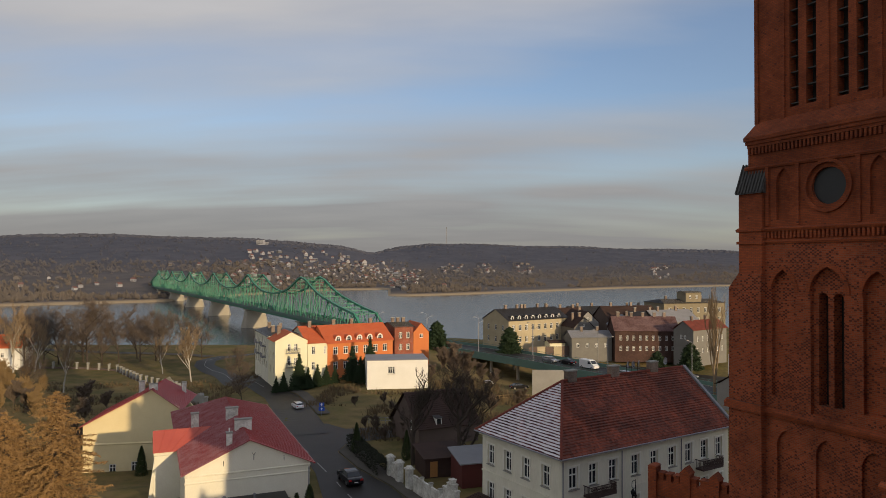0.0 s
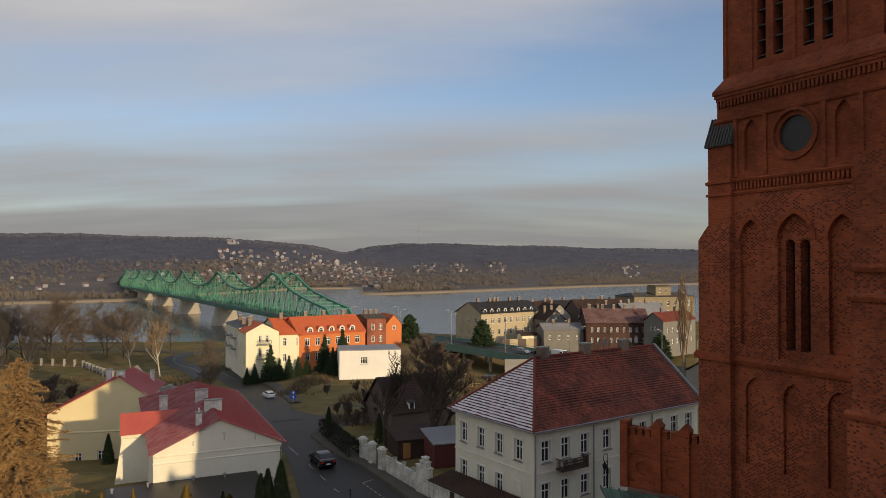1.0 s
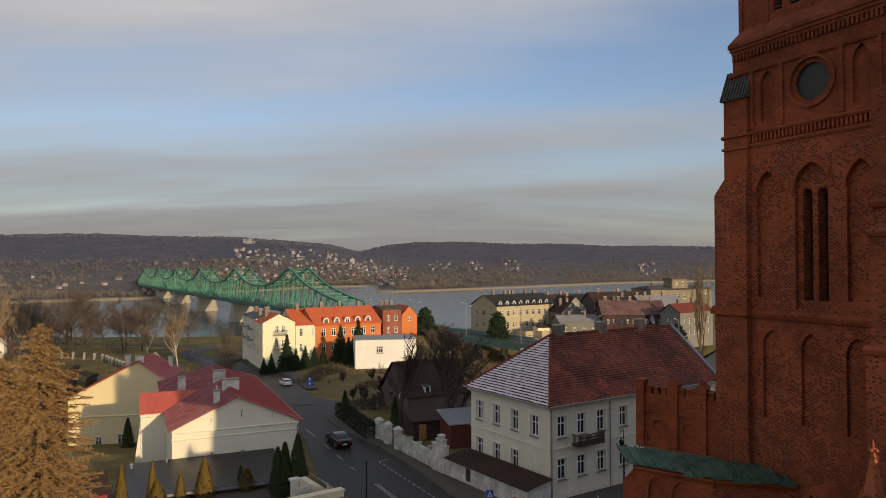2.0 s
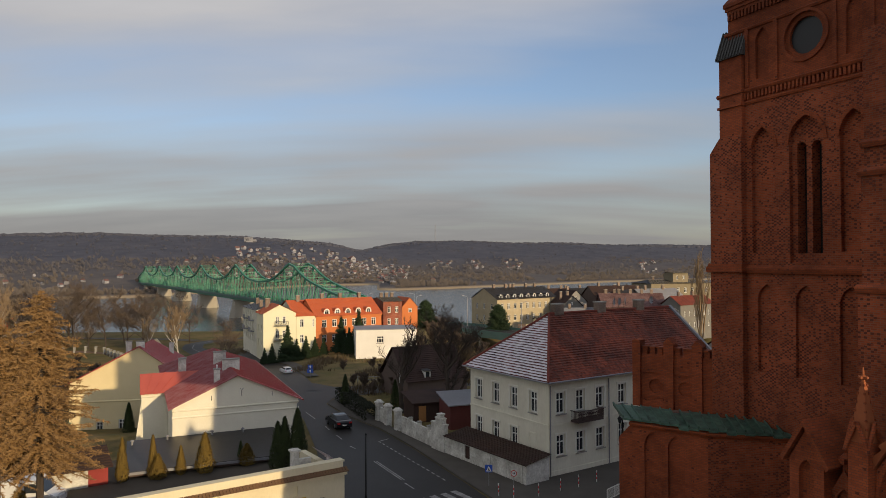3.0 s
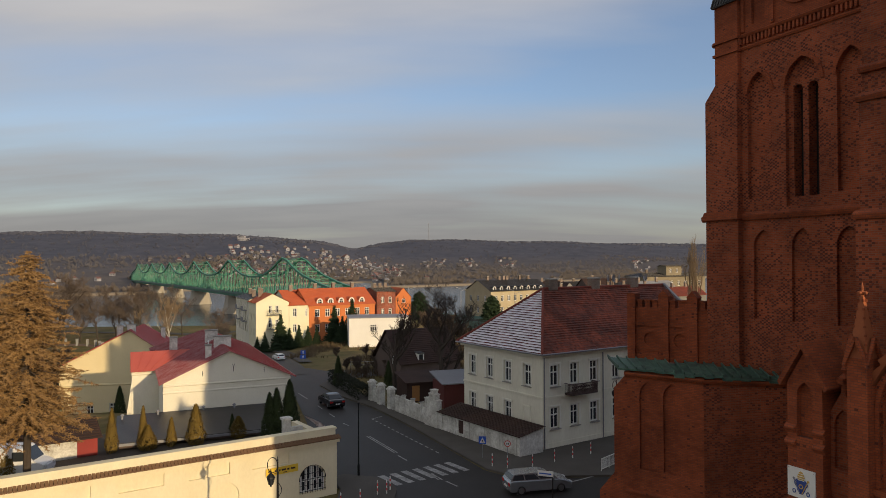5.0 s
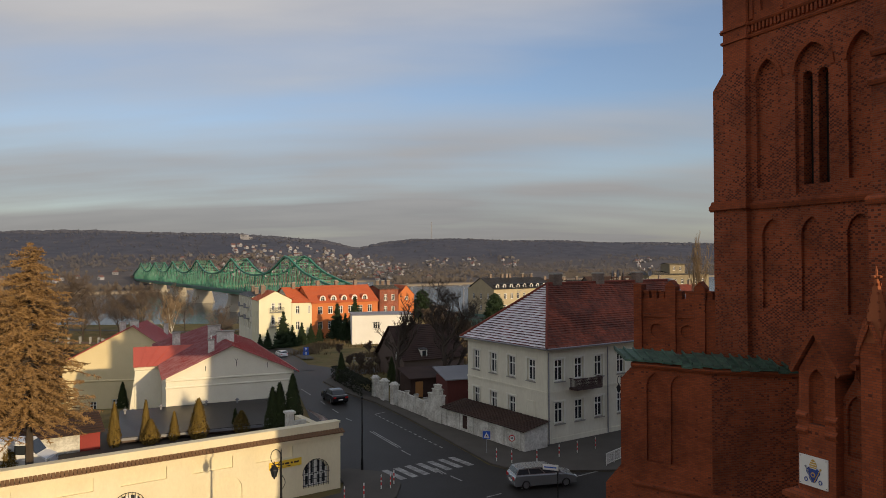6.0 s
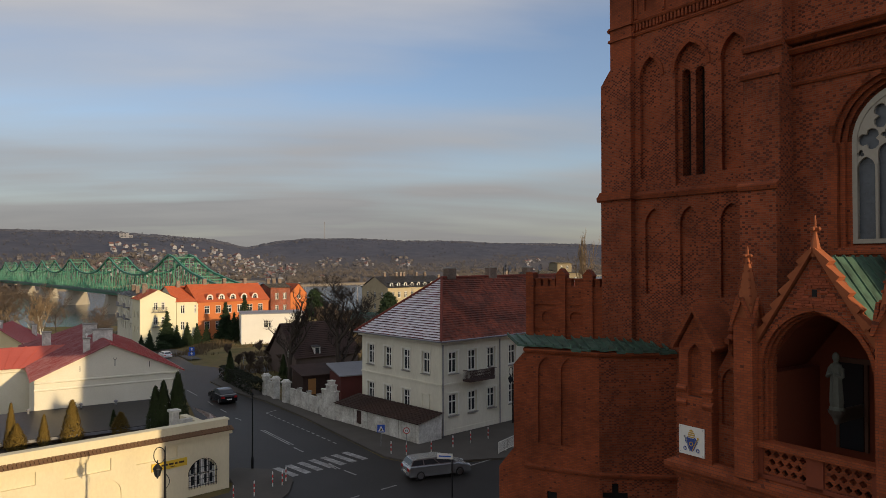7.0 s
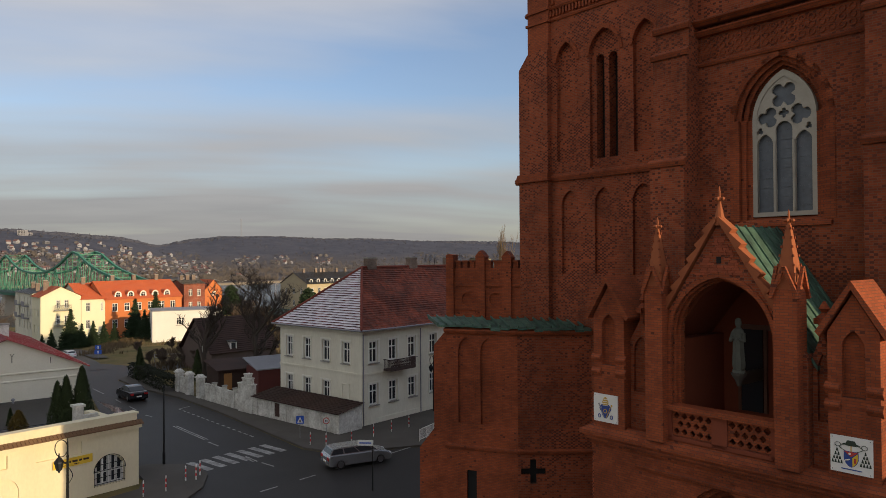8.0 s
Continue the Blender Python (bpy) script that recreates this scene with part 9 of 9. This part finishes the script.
ESTATE = [(-2.25, 1.0), (-2.02, 1.40), (-1.5, 1.46), (0.1, 1.47), (0.45, 1.42), (1.35, 0.98)]
SALOON = [(-1.85, 1.02), (-1.1, 1.38), (-0.7, 1.44), (0.1, 1.45), (0.45, 1.40), (1.3, 0.98)]
c1 = car("silver_estate_car", "silver estate car turning at the junction", CAR_SILVER, ESTATE)
c1.matrix_world = pose(9.0, 50.6, 0.02, 0, 0, 12)
c2 = car("black_saloon_car", "black saloon car driving down the street", CAR_BLACK, SALOON)
c2.matrix_world = pose(-9.9, 81.0, 0.02, 0, 0, 115)
c3 = car("white_estate_car", "white estate car parked at the kerb", CAR_WHITE, ESTATE)
c3.matrix_world = pose(-25.4, 126.3, ground_z(-25.4, 126.3) + 0.15, 0, 0, 118) @ Matrix.Scale(0.75, 4)
for x, y, z, tn in ((12.5, 178, None, 60), (20, 176, None, 20), (33.5, 183, -1.29, 124), (29.5, 186.5, -1.29, -56), (43, 163.5, -1.29, 124), (49, 158, -1.29, -56), (41.5, 143, None, 20), (47, 146, None, 30), (36, 138, None, 10), (56, 203.5, None, 3), (63, 201.5, None, -12), (70, 196, None, -30), (49, 199, None, 175)):
    copy_thing(c3 if x in (12.5, 41.5, 49, 56) else (c2 if x in (20, 33.5, 47, 63) else c1), pose(x, y, ground_z(x, y) + 0.02 if z is None else z, 0, 0, tn))


def van(name, label):
    t = thing(name, Matrix.Identity(4), label, "van")
    bm = bmesh.new()
    slab(bm, [(-2.6, 0.3), (2.45, 0.3), (2.6, 0.5), (2.55, 1.0), (1.75, 1.3), (1.15, 2.15), (0.9, 2.25), (-2.5, 2.28), (-2.6, 2.1)], 1, -0.95, 0.95)
    bmesh.ops.bevel(bm, geom=bm.edges[:], offset=0.08, segments=2, affect="EDGES", clamp_overlap=True)
    part("body", bm, CAR_WHITE, t)
    bm = bmesh.new()
    slab(bm, [(1.76, 1.34), (1.2, 2.1), (1.23, 2.12), (1.8, 1.36)], 1, -0.8, 0.8)
    part("windscreen", bm, PANE, t)
    for sgn in (-1, 1):
        bm = bmesh.new()
        slab(bm, [(0.4, 1.35), (1.6, 1.35), (1.1, 2.0), (0.4, 2.0)], 1, sgn * 0.955 - 0.005, sgn * 0.955 + 0.005)
        part("side_glass", bm, PANE, t)
        bm = bmesh.new()
        box(bm, 2.42, 2.6, sgn * 0.7 - 0.15, sgn * 0.7 + 0.15, 0.75, 0.98)
        part("headlamp", bm, LAMP_CLEAR, t)
    for x in (-1.7, 1.65):
        for y in (-0.86, 0.86):
            wheel(t, x, y, 0.34, y)
    return t


v = van("white_van", "white delivery van parked in the yard")
v.matrix_world = pose(-28.7, 51.2, 1.2, 0, 0, 5)
copy_thing(v, pose(-33.2, 49.0, 1.2, 0, 0, 20))
copy_thing(v, pose(37.6, 175.5, -1.29, 0, 0, -56))


# ---- church details: boards, statue, dishes ----
def coat_board(x0, w, bishop, label):
    """A white board with a heraldic device in plain coloured shapes."""
    t = thing("heraldic_board", CH @ pose(x0 + w / 2, -0.06, 9.66), label, "board")
    h = 0.46
    bm = bmesh.new()
    box(bm, -w / 2, w / 2, 0.0, 0.04, -h, h)
    part("panel", bm, WHITE_PAINT, t)
    bm = bmesh.new()
    for x in (-w / 2 + 0.05, w / 2 - 0.05):
        for z in (-h + 0.05, h - 0.05):
            slab(bm, disc(x, z, 0.012, 6), 1, -0.01, 0.0)
    part("screw", bm, IRON, t)

    def flat(name, outline, mat, y=0.0):
        bm = bmesh.new()
        slab(bm, outline, 1, -0.012 - y, -0.004 - y)
        part(name, bm, mat, t)

    def cord(pts, r, mat):
        bm = bmesh.new()
        for p, q in zip(pts, pts[1:]):
            tube(bm, (p[0], -0.012, p[1]), (q[0], -0.012, q[1]), r, r, 5)
        part("cord", bm, mat, t)

    sh = [(-0.17, 0.1), (0.17, 0.1), (0.17, -0.1), (0.13, -0.2), (0.07, -0.27), (0.0, -0.3), (-0.07, -0.27), (-0.13, -0.2), (-0.17, -0.1)]
    if bishop:
        flat("shield", sh, COAT_BLUE)
        flat("shield_quarter", [(-0.16, 0.09), (0.16, 0.09), (0.0, -0.04)], COAT_RED, 0.009)
        flat("shield_quarter", [(0.16, 0.07), (0.16, -0.1), (0.12, -0.2), (0.06, -0.26), (0.03, -0.27), (0.03, -0.06)], SIGN_YELLOW, 0.009)
        flat("charge", rect(0.07, 0.12, -0.18, -0.06), COAT_RED, 0.018)
        flat("charge", disc(-0.03, 0.04, 0.03, 8), WHITE_PAINT, 0.018)
        flat("charge", [(-0.14, -0.12), (-0.02, -0.08), (-0.02, -0.11), (-0.14, -0.15)], WHITE_PAINT, 0.018)
        flat("hat", [(-0.22, 0.27), (-0.1, 0.235), (0.1, 0.235), (0.22, 0.27), (0.12, 0.30), (0.09, 0.37), (-0.09, 0.37), (-0.12, 0.30)], COAT_DARK)
        flat("cross", rect(-0.012, 0.012, 0.1, 0.24), COAT_GOLD)
        for sg in (-1, 1):
            cord([(sg * (0.15 + 0.12 * math.sin(k * 0.55)), 0.26 - k * 0.026) for k in range(7)], 0.008, COAT_DARK)
            cord([(sg * (0.31 + 0.07 * math.cos(k * math.tau / 10)), 0.24 + 0.055 * math.sin(k * math.tau / 10)) for k in range(11)], 0.007, COAT_DARK)
            bm = bmesh.new()
            for r in range(4):
                for k in range(r + 1):
                    x, z = sg * 0.33 + (k - r / 2) * 0.07, 0.12 - r * 0.10
                    slab(bm, [(x - 0.028, z - 0.06), (x + 0.028, z - 0.06), (x + 0.01, z + 0.015), (x, z + 0.03), (x - 0.01, z + 0.015)], 1, -0.012, -0.004)
            part("tassel", bm, COAT_DARK, t)
        flat("motto_bar", [(-0.24, -0.37), (0.24, -0.37), (0.24, -0.345), (-0.24, -0.345)], COAT_BLUE)
    else:
        flat("shield", [(x * 0.95, z * 1.05 - 0.02) for x, z in sh], COAT_BLUE)
        flat("charge", disc(0.0, -0.09, 0.075, 14), COAT_GOLD, 0.009)
        flat("charge", disc(0.0, -0.09, 0.045, 12), COAT_BLUE, 0.018)
        flat("crest", [(-0.1, 0.11), (0.1, 0.11), (0.125, 0.2), (0.09, 0.3), (0.04, 0.36), (0.0, 0.38), (-0.04, 0.36), (-0.09, 0.3), (-0.125, 0.2)], COAT_GOLD)
        for z in (0.15, 0.22, 0.29):
            flat("crest_band", rect(-0.1, 0.1, z, z + 0.018), WHITE_PAINT, 0.009)
        for sg in (-1, 1):
            cord([(sg * (0.12 + 0.10 * math.sin(k * 0.7)), 0.12 - k * 0.055) for k in range(9)], 0.016, COAT_BLUE)
            cord([(sg * (0.24 + 0.05 * math.cos(k * math.tau / 9)), -0.27 + 0.06 * math.sin(k * math.tau / 9)) for k in range(10)], 0.013, COAT_BLUE)
            bm = bmesh.new()
            bar(bm, (sg * 0.03, -0.02, -0.32), (sg * 0.24, -0.02, 0.1), 0.01, 0.025)
            slab(bm, disc(sg * 0.25, 0.12, 0.035, 8), 1, -0.02, -0.012)
            part("key", bm, COAT_GOLD if sg > 0 else ROOF_GREY, t)


coat_board(0.06, 0.95, False, "white board with a blue and gold coat of arms")
coat_board(7.52, 0.98, True, "white board with a bishop's coat of arms in colours")


def statue():
    bm = bmesh.new()
    prof = [(0.20, 0.0), (0.20, 0.08), (0.17, 0.10), (0.19, 0.25), (0.17, 0.55), (0.155, 0.9), (0.17, 1.1), (0.19, 1.24), (0.15, 1.34), (0.07, 1.39), (0.065, 1.43), (0.10, 1.50), (0.105, 1.58), (0.08, 1.66), (0.02, 1.70)]
    n = 22
    rings = []
    for r, z in prof:
        fold = 0.11 if 0.09 < z < 1.3 else 0.02
        rings.append([bm.verts.new((r * (1 + fold * math.sin(k * 5 * math.tau / n + z * 2.2)) * math.cos(k * math.tau / n), 0.8 * r * (1 + fold * math.cos(k * 7 * math.tau / n - z)) * math.sin(k * math.tau / n), z)) for k in range(n)])
    for a, b in zip(rings, rings[1:]):
        for k in range(n):
            bm.faces.new((a[k], a[(k + 1) % n], b[(k + 1) % n], b[k]))
    bm.faces.new(rings[0][::-1]), bm.faces.new(rings[-1])
    for sg in (-1, 1):
        tube(bm, (sg * 0.17, 0, 1.24), (sg * 0.22, -0.08, 0.98), 0.06, 0.055, 8)
        tube(bm, (sg * 0.22, -0.08, 0.98), (sg * 0.05, -0.2, 1.08), 0.055, 0.035, 8)
    solo("statue", bm, surface("weathered_statue_stone", (0.17, 0.19, 0.16), (0.09, 0.09, 0.075), rough=0.9), "weathered grey stone statue on a bracket in the niche", "statue", m=CH @ pose(4.25, 1.7, 11.1))
    bm = bmesh.new()
    lathe(bm, [(0.05, -0.42), (0.12, -0.22), (0.22, -0.08), (0.24, 0.0)], 0, 0, 12)
    slab(bm, [(-0.05, -0.4), (0.05, -0.4), (0.05, -0.02), (-0.05, -0.02)], 1, 0.0, 1.66)
    solo("bracket", bm, surface("bracket_stone", (0.12, 0.11, 0.09), rough=0.9), "stone bracket under the statue in the niche", "bracket", m=CH @ pose(4.25, 1.7, 11.1))


statue()


def dishes():
    M = frame_at(11.2, 60.9, 0, 0.84, 0.54)
    t = thing("satellite_dish", Matrix.Identity(4), "grey satellite dish on the roof ridge", "satellite dish", "dishes on the white house")
    bm = bmesh.new()
    prof = [(0.02, 0.0), (0.2, 0.02), (0.35, 0.07), (0.42, 0.12)]
    rings = [[bm.verts.new((r * math.cos(k * math.tau / 14), -z, r * math.sin(k * math.tau / 14) + 0.9)) for k in range(14)] for r, z in prof]
    for a, b in zip(rings, rings[1:]):
        for k in range(14):
            bm.faces.new((a[k], a[(k + 1) % 14], b[(k + 1) % 14], b[k]))
    bm.faces.new(rings[0][::-1])
    part("bowl", bm, ROOF_GREY, t)
    bm = bmesh.new()
    tube(bm, (0, 0.05, 0), (0, 0.05, 0.95), 0.03, 0.03, 6), tube(bm, (0, 0, 0.6), (0, -0.5, 0.85), 0.015, 0.015, 5)
    part("mast", bm, IRON, t)
    t.matrix_world = M @ pose(14.6, 5.9, 13.75, 0, 0, 30)
    for x, tn in ((15.4, 20), (16.3, 45), (20.5, 10)):
        copy_thing(t, M @ pose(x, 5.9, 13.75, 0, 0, tn))


dishes()

# ---- far shore: woods, village, mast ----
def far_woods():
    """Leafless woods on the hills: low rounded tree heads in a closed canopy, too many to count; uprights along the shore."""
    rnd = random.Random(77)
    verts, faces = [], []
    n = 0
    while n < 3200:
        az = rnd.uniform(-0.75, 0.62)
        y = rnd.uniform(1300, 2080)
        x = az * y
        if y < far_bank(x) + 90:
            continue
        # the ridge is tufted; lower slopes merge into even scrub
        k = ss(-0.16, -0.04, az)
        crest = 1480 + 450 * k
        if y < crest - 110 or y > crest + 40:
            continue
        z = ground_z(x, y)
        r, h = rnd.uniform(5, 10), rnd.uniform(1.5, 3.5)
        i = len(verts)
        a0 = rnd.random()
        for rr, zz in ((1.0, -1.0), (0.72, 0.62)):
            for k in range(6):
                a = a0 + k * math.tau / 6
                w = r * rr * rnd.uniform(0.85, 1.15)
                verts.append((x + math.cos(a) * w, y + math.sin(a) * w, z + zz * h * rnd.uniform(0.9, 1.1)))
        verts.append((x, y, z + h))
        for k in range(6):
            j = (k + 1) % 6
            faces.append((i + k, i + j, i + 6 + j, i + 6 + k))
            faces.append((i + 6 + k, i + 6 + j, i + 12))
        n += 1
    me = bpy.data.meshes.new("far_woods")
    me.from_pydata(verts, [], faces)
    me.polygons.foreach_set("use_smooth", [True] * len(me.polygons))
    # the bluish-grey base colour carries the haze over the canopy
    me.materials.append(surface("hazed_winter_woods", (0.074, 0.077, 0.096), (0.060, 0.063, 0.082), rough=1.0, grain=0.05, stain=0.006, bump=0))
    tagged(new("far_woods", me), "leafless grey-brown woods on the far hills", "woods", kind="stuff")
    def fan_trees(name, count, place, low, high, base, dark, label, category):
        """Small leafless trees as sprays of upright twigs, uneven in height and width."""
        vs, fs = [], []
        made = 0
        while made < count:
            spot = place()
            if spot is None:
                continue
            x, y = spot
            z, h = ground_z(x, y) - 0.6, rnd.uniform(low, high) * (0.75 + 0.5 * rnd.random() ** 2)
            wide = h * rnd.uniform(0.28, 0.5)
            for k in range(13):
                a, r = rnd.uniform(0, math.tau), wide * math.sqrt(rnd.random())
                zt = h * (1.0 - 0.45 * (r / wide) ** 2) * rnd.uniform(0.7, 1.05)
                zb = zt * rnd.uniform(0.15, 0.5)
                px, py, w = x + r * math.cos(a), y + r * math.sin(a), h * rnd.uniform(0.035, 0.085)
                i = len(vs)
                vs += [(x + (px - x) * 0.45, y + (py - y) * 0.45, z + zb), (px - w, py, z + zt * 0.75), (px + rnd.uniform(-w, w), py, z + zt), (px + w, py + rnd.uniform(-w, w), z + zt * 0.7)]
                fs.append((i, i + 1, i + 2, i + 3))
            i, w = len(vs), h * 0.02
            vs += [(x - w, y, z - 0.5), (x + w, y, z - 0.5), (x, y, z + h * 0.6)]
            fs.append((i, i + 1, i + 2))
            made += 1
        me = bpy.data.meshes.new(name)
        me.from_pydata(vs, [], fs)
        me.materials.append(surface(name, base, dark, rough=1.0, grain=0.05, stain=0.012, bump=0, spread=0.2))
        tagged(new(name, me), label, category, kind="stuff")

    def on_shore():
        az = rnd.uniform(-0.75, 0.55)
        x = az * 900
        for _ in range(3):
            x = az * (far_bank(x) + 60)
        y = far_bank(x) + 22 + rnd.random() ** 1.4 * 230
        x = az * y
        if y < far_bank(x) + 18 or noise.noise((x * 0.012, y * 0.012, 4.5)) < -0.22:
            return None
        return x, y

    def on_plain():
        az, y = rnd.uniform(-0.72, 0.6), rnd.uniform(760, 1560)
        x = az * y
        if y < far_bank(x) + 120 or ground_z(x, y) > 24 or noise.noise((x * 0.006, y * 0.006, 9.5)) < -0.1:
            return None
        return x, y

    def on_slope():
        az, y = rnd.uniform(-0.75, 0.6), rnd.uniform(950, 1960)
        x = az * y
        if y < far_bank(x) + 160 or ground_z(x, y) < 12:
            return None
        # gardens of the village break the wood
        if -0.32 < az < -0.02 and ground_z(x, y) < 44 and rnd.random() < 0.7:
            return None
        return x, y

    # these twig colours are greyed to hold the haze of the distance
    fan_trees("hazed_shore_thicket", 3300, on_shore, 4.0, 8.0, (0.140, 0.118, 0.100), (0.100, 0.088, 0.082), "leafless brown thickets along the far river bank", "thicket")
    fan_trees("hazed_plain_thicket", 2600, on_plain, 4.0, 7.5, (0.110, 0.103, 0.108), (0.090, 0.086, 0.094), "leafless brown copses on the far plain", "thicket")
    fan_trees("hazed_hill_wood", 3000, on_slope, 3.5, 6.0, (0.084, 0.085, 0.104), (0.066, 0.070, 0.090), "leafless grey woods on the slopes of the far hills", "woods")


far_woods()


def village():
    rnd = random.Random(12)
    # haze is put into the village colours: greyed walls and dulled roof tiles
    walls_m = tuple(surface("hazed_render", c, rough=0.9) for c in ((0.26, 0.26, 0.28), (0.17, 0.155, 0.15), (0.15, 0.15, 0.16), (0.36, 0.36, 0.38)))
    roofs_m = (surface("hazed_old_tile", (0.155, 0.085, 0.080), rough=0.9), ROOF_BROWN, ROOF_GREY, surface("hazed_tile", (0.185, 0.10, 0.09), rough=0.9))
    kinds = []
    for k in range(4):
        t = thing("village_house", Matrix.Identity(4), ("white rendered village house with red roof", "cream village house with brown roof", "grey village house with pale roof", "white village house with orange roof")[k], "house", "houses of the far village")
        w, d, h, a = ((11, 9, 5.5, 9), (13, 9, 4.5, 8), (12, 10, 6, 8), (10, 10, 6, 10))[k]
        bm = bmesh.new()
        slab(bm, [(-w / 2, -3), (w / 2, -3), (w / 2, h), (0, a) if k % 2 else (w / 2, h), (-w / 2, h)][:5] if k % 2 else rect(-w / 2, w / 2, -3, h), 1, -d / 2, d / 2)
        part("wall", bm, walls_m[k], t)
        bm = bmesh.new()
        if k % 2:
            sheet(bm, [(-w / 2 - 0.5, -d / 2 - 0.5, h - 0.3), (-w / 2 - 0.5, d / 2 + 0.5, h - 0.3), (0, d / 2 + 0.5, a), (0, -d / 2 - 0.5, a)], 0.3)
            sheet(bm, [(w / 2 + 0.5, d / 2 + 0.5, h - 0.3), (w / 2 + 0.5, -d / 2 - 0.5, h - 0.3), (0, -d / 2 - 0.5, a), (0, d / 2 + 0.5, a)], 0.3)
        else:
            sheet(bm, [(-w / 2 - 0.5, -d / 2 - 0.5, h - 0.2), (w / 2 + 0.5, -d / 2 - 0.5, h - 0.2), (w / 2 - 2, 0, a), (-w / 2 + 2, 0, a)], 0.3)
            sheet(bm, [(w / 2 + 0.5, d / 2 + 0.5, h - 0.2), (-w / 2 - 0.5, d / 2 + 0.5, h - 0.2), (-w / 2 + 2, 0, a), (w / 2 - 2, 0, a)], 0.3)
        part("roof", bm, roofs_m[k], t)
        for x in (-w * 0.28, 0, w * 0.28):
            bm = bmesh.new()
            box(bm, x - 0.6, x + 0.6, -d / 2 - 0.06, -d / 2 + 0.02, h * 0.35, h * 0.35 + 1.5)
            part("window", bm, PANE, t)
        kinds.append(t)
    spots = []
    tries = 0
    while len(spots) < 360 and tries < 60000:
        tries += 1
        u = rnd.random()
        if u < 0.66:
            az, y = rnd.gauss(-0.195, 0.072), rnd.uniform(860, 1330)
        elif u < 0.84:
            az, y = rnd.uniform(-0.12, -0.03), rnd.uniform(1050, 1400)
        elif u < 0.87:
            az, y = rnd.uniform(-0.62, -0.33), rnd.uniform(760, 880)
        else:
            az, y = rnd.choice((0.005, 0.015, 0.06, 0.12, 0.31)) + rnd.uniform(-0.014, 0.014), rnd.uniform(1330, 1500)
        if not -0.62 < az < 0.36:
            continue
        x = az * y
        z = ground_z(x, y)
        # the houses climb the hill below the large white building and thin out upwards
        top = 40 if -0.30 < az < -0.13 else 24
        if z > top * (1 - 0.55 * rnd.random() ** 2) or y < far_bank(x) + 70 or any((x - p) ** 2 + (y - q) ** 2 < 80 for p, q in spots):
            continue
        spots.append((x, y))
    for i, (x, y) in enumerate(spots):
        m = pose(x, y, ground_z(x, y), 0, 0, rnd.uniform(-60, 60))
        k = rnd.choice((0, 1, 1, 2, 3, 3))
        if i < 4:
            kinds[i].matrix_world = m
        else:
            copy_thing(kinds[k], m @ Matrix.Scale(rnd.uniform(0.36, 0.64), 4))
    x, y = -0.26 * 1290, 1290.0
    t = thing("hill_building", pose(x, y, ground_z(x, y), 0, 0, -8) @ Matrix.Scale(0.78, 4), "large white flat-roofed building on the hill", "building")
    bm = bmesh.new()
    box(bm, -9, 7, -6, 6, -3, 11), box(bm, 7.01, 16, -5, 6, -3, 6)
    part("wall", bm, walls_m[3], t)
    for z in (2, 5, 8):
        for xx in (-7, -4, -1, 2, 5):
            bm = bmesh.new()
            box(bm, xx - 0.8, xx + 0.8, -6.08, -5.98, z, z + 1.6)
            part("window", bm, PANE, t)
    x, y = 10.4, 1950.0
    t = thing("radio_mast", pose(x, y, ground_z(x, y)), "slender red and white radio mast on the hill", "mast")
    bm = bmesh.new()
    for k in range(5):
        tube(bm, (0, 0, k * 10), (0, 0, k * 10 + 10), 0.8, 0.8, 6)
    part("pole", bm, ROOF_GREY, t)


village()


def park():
    """Pale stone fence posts along the park slope, and a low white house by the trees."""
    t = thing("fence_post", Matrix.Identity(4), "pale stone fence post with a cap by the park", "fence post", "posts of the park fence")
    bm = bmesh.new()
    box(bm, -0.3, 0.3, -0.3, 0.3, -0.5, 2.0)
    part("shaft", bm, STONE, t)
    bm = bmesh.new()
    box(bm, -0.4, 0.4, -0.4, 0.4, 2.0, 2.25, 0.08)
    part("cap", bm, STONE, t)
    line = [(-137, 232), (-128.4, 232.6), (-120, 231.6), (-111.8, 229.8), (-105.4, 227.5), (-102.3, 223.9), (-98, 217.9), (-94.8, 214), (-90.3, 207.8), (-87.6, 204), (-80, 196), (-74.5, 190), (-66.5, 178.5), (-62.1, 168.1), (-57.8, 162.9), (-53, 153), (-48.5, 143), (-44, 130), (-41, 126)]
    pts, left = [line[0]], 4.2
    for (x0, y0), (x1, y1) in zip(line, line[1:]):
        d, at = math.hypot(x1 - x0, y1 - y0), left
        while at < d:
            pts.append((x0 + (x1 - x0) * at / d, y0 + (y1 - y0) * at / d))
            at += 4.2
        left = at - d
    t.matrix_world = pose(*pts[0], ground_z(*pts[0]))
    for x, y in pts[1:]:
        copy_thing(t, pose(x, y, ground_z(x, y)))
    f = thing("park_fence", Matrix.Identity(4), "low dark fence wall along the park", "fence")
    bm = bmesh.new()
    rows = []
    for x, y in pts:
        z = ground_z(x, y)
        rows.append([bm.verts.new((x - 0.12, y - 0.12, z - 0.4)), bm.verts.new((x - 0.12, y - 0.12, z + 0.55)), bm.verts.new((x + 0.12, y + 0.12, z + 0.55)), bm.verts.new((x + 0.12, y + 0.12, z - 0.4))])
    for r, s in zip(rows, rows[1:]):
        for k in range(3):
            bm.faces.new((r[k], r[k + 1], s[k + 1], s[k]))
    part("wall", bm, BROWN_WALL, f)
    simple_house("park_house", -151.5, 227.0, -10.4, 0.985, 0.17, 14, 10, 7.0, 11.0, WHITE_WALL, TILE_ORANGE, "white house with an orange roof by the park", {"f": row_wins(1, 13, 4, 3.8, w=1.0, h=1.6)}, "x")


park()
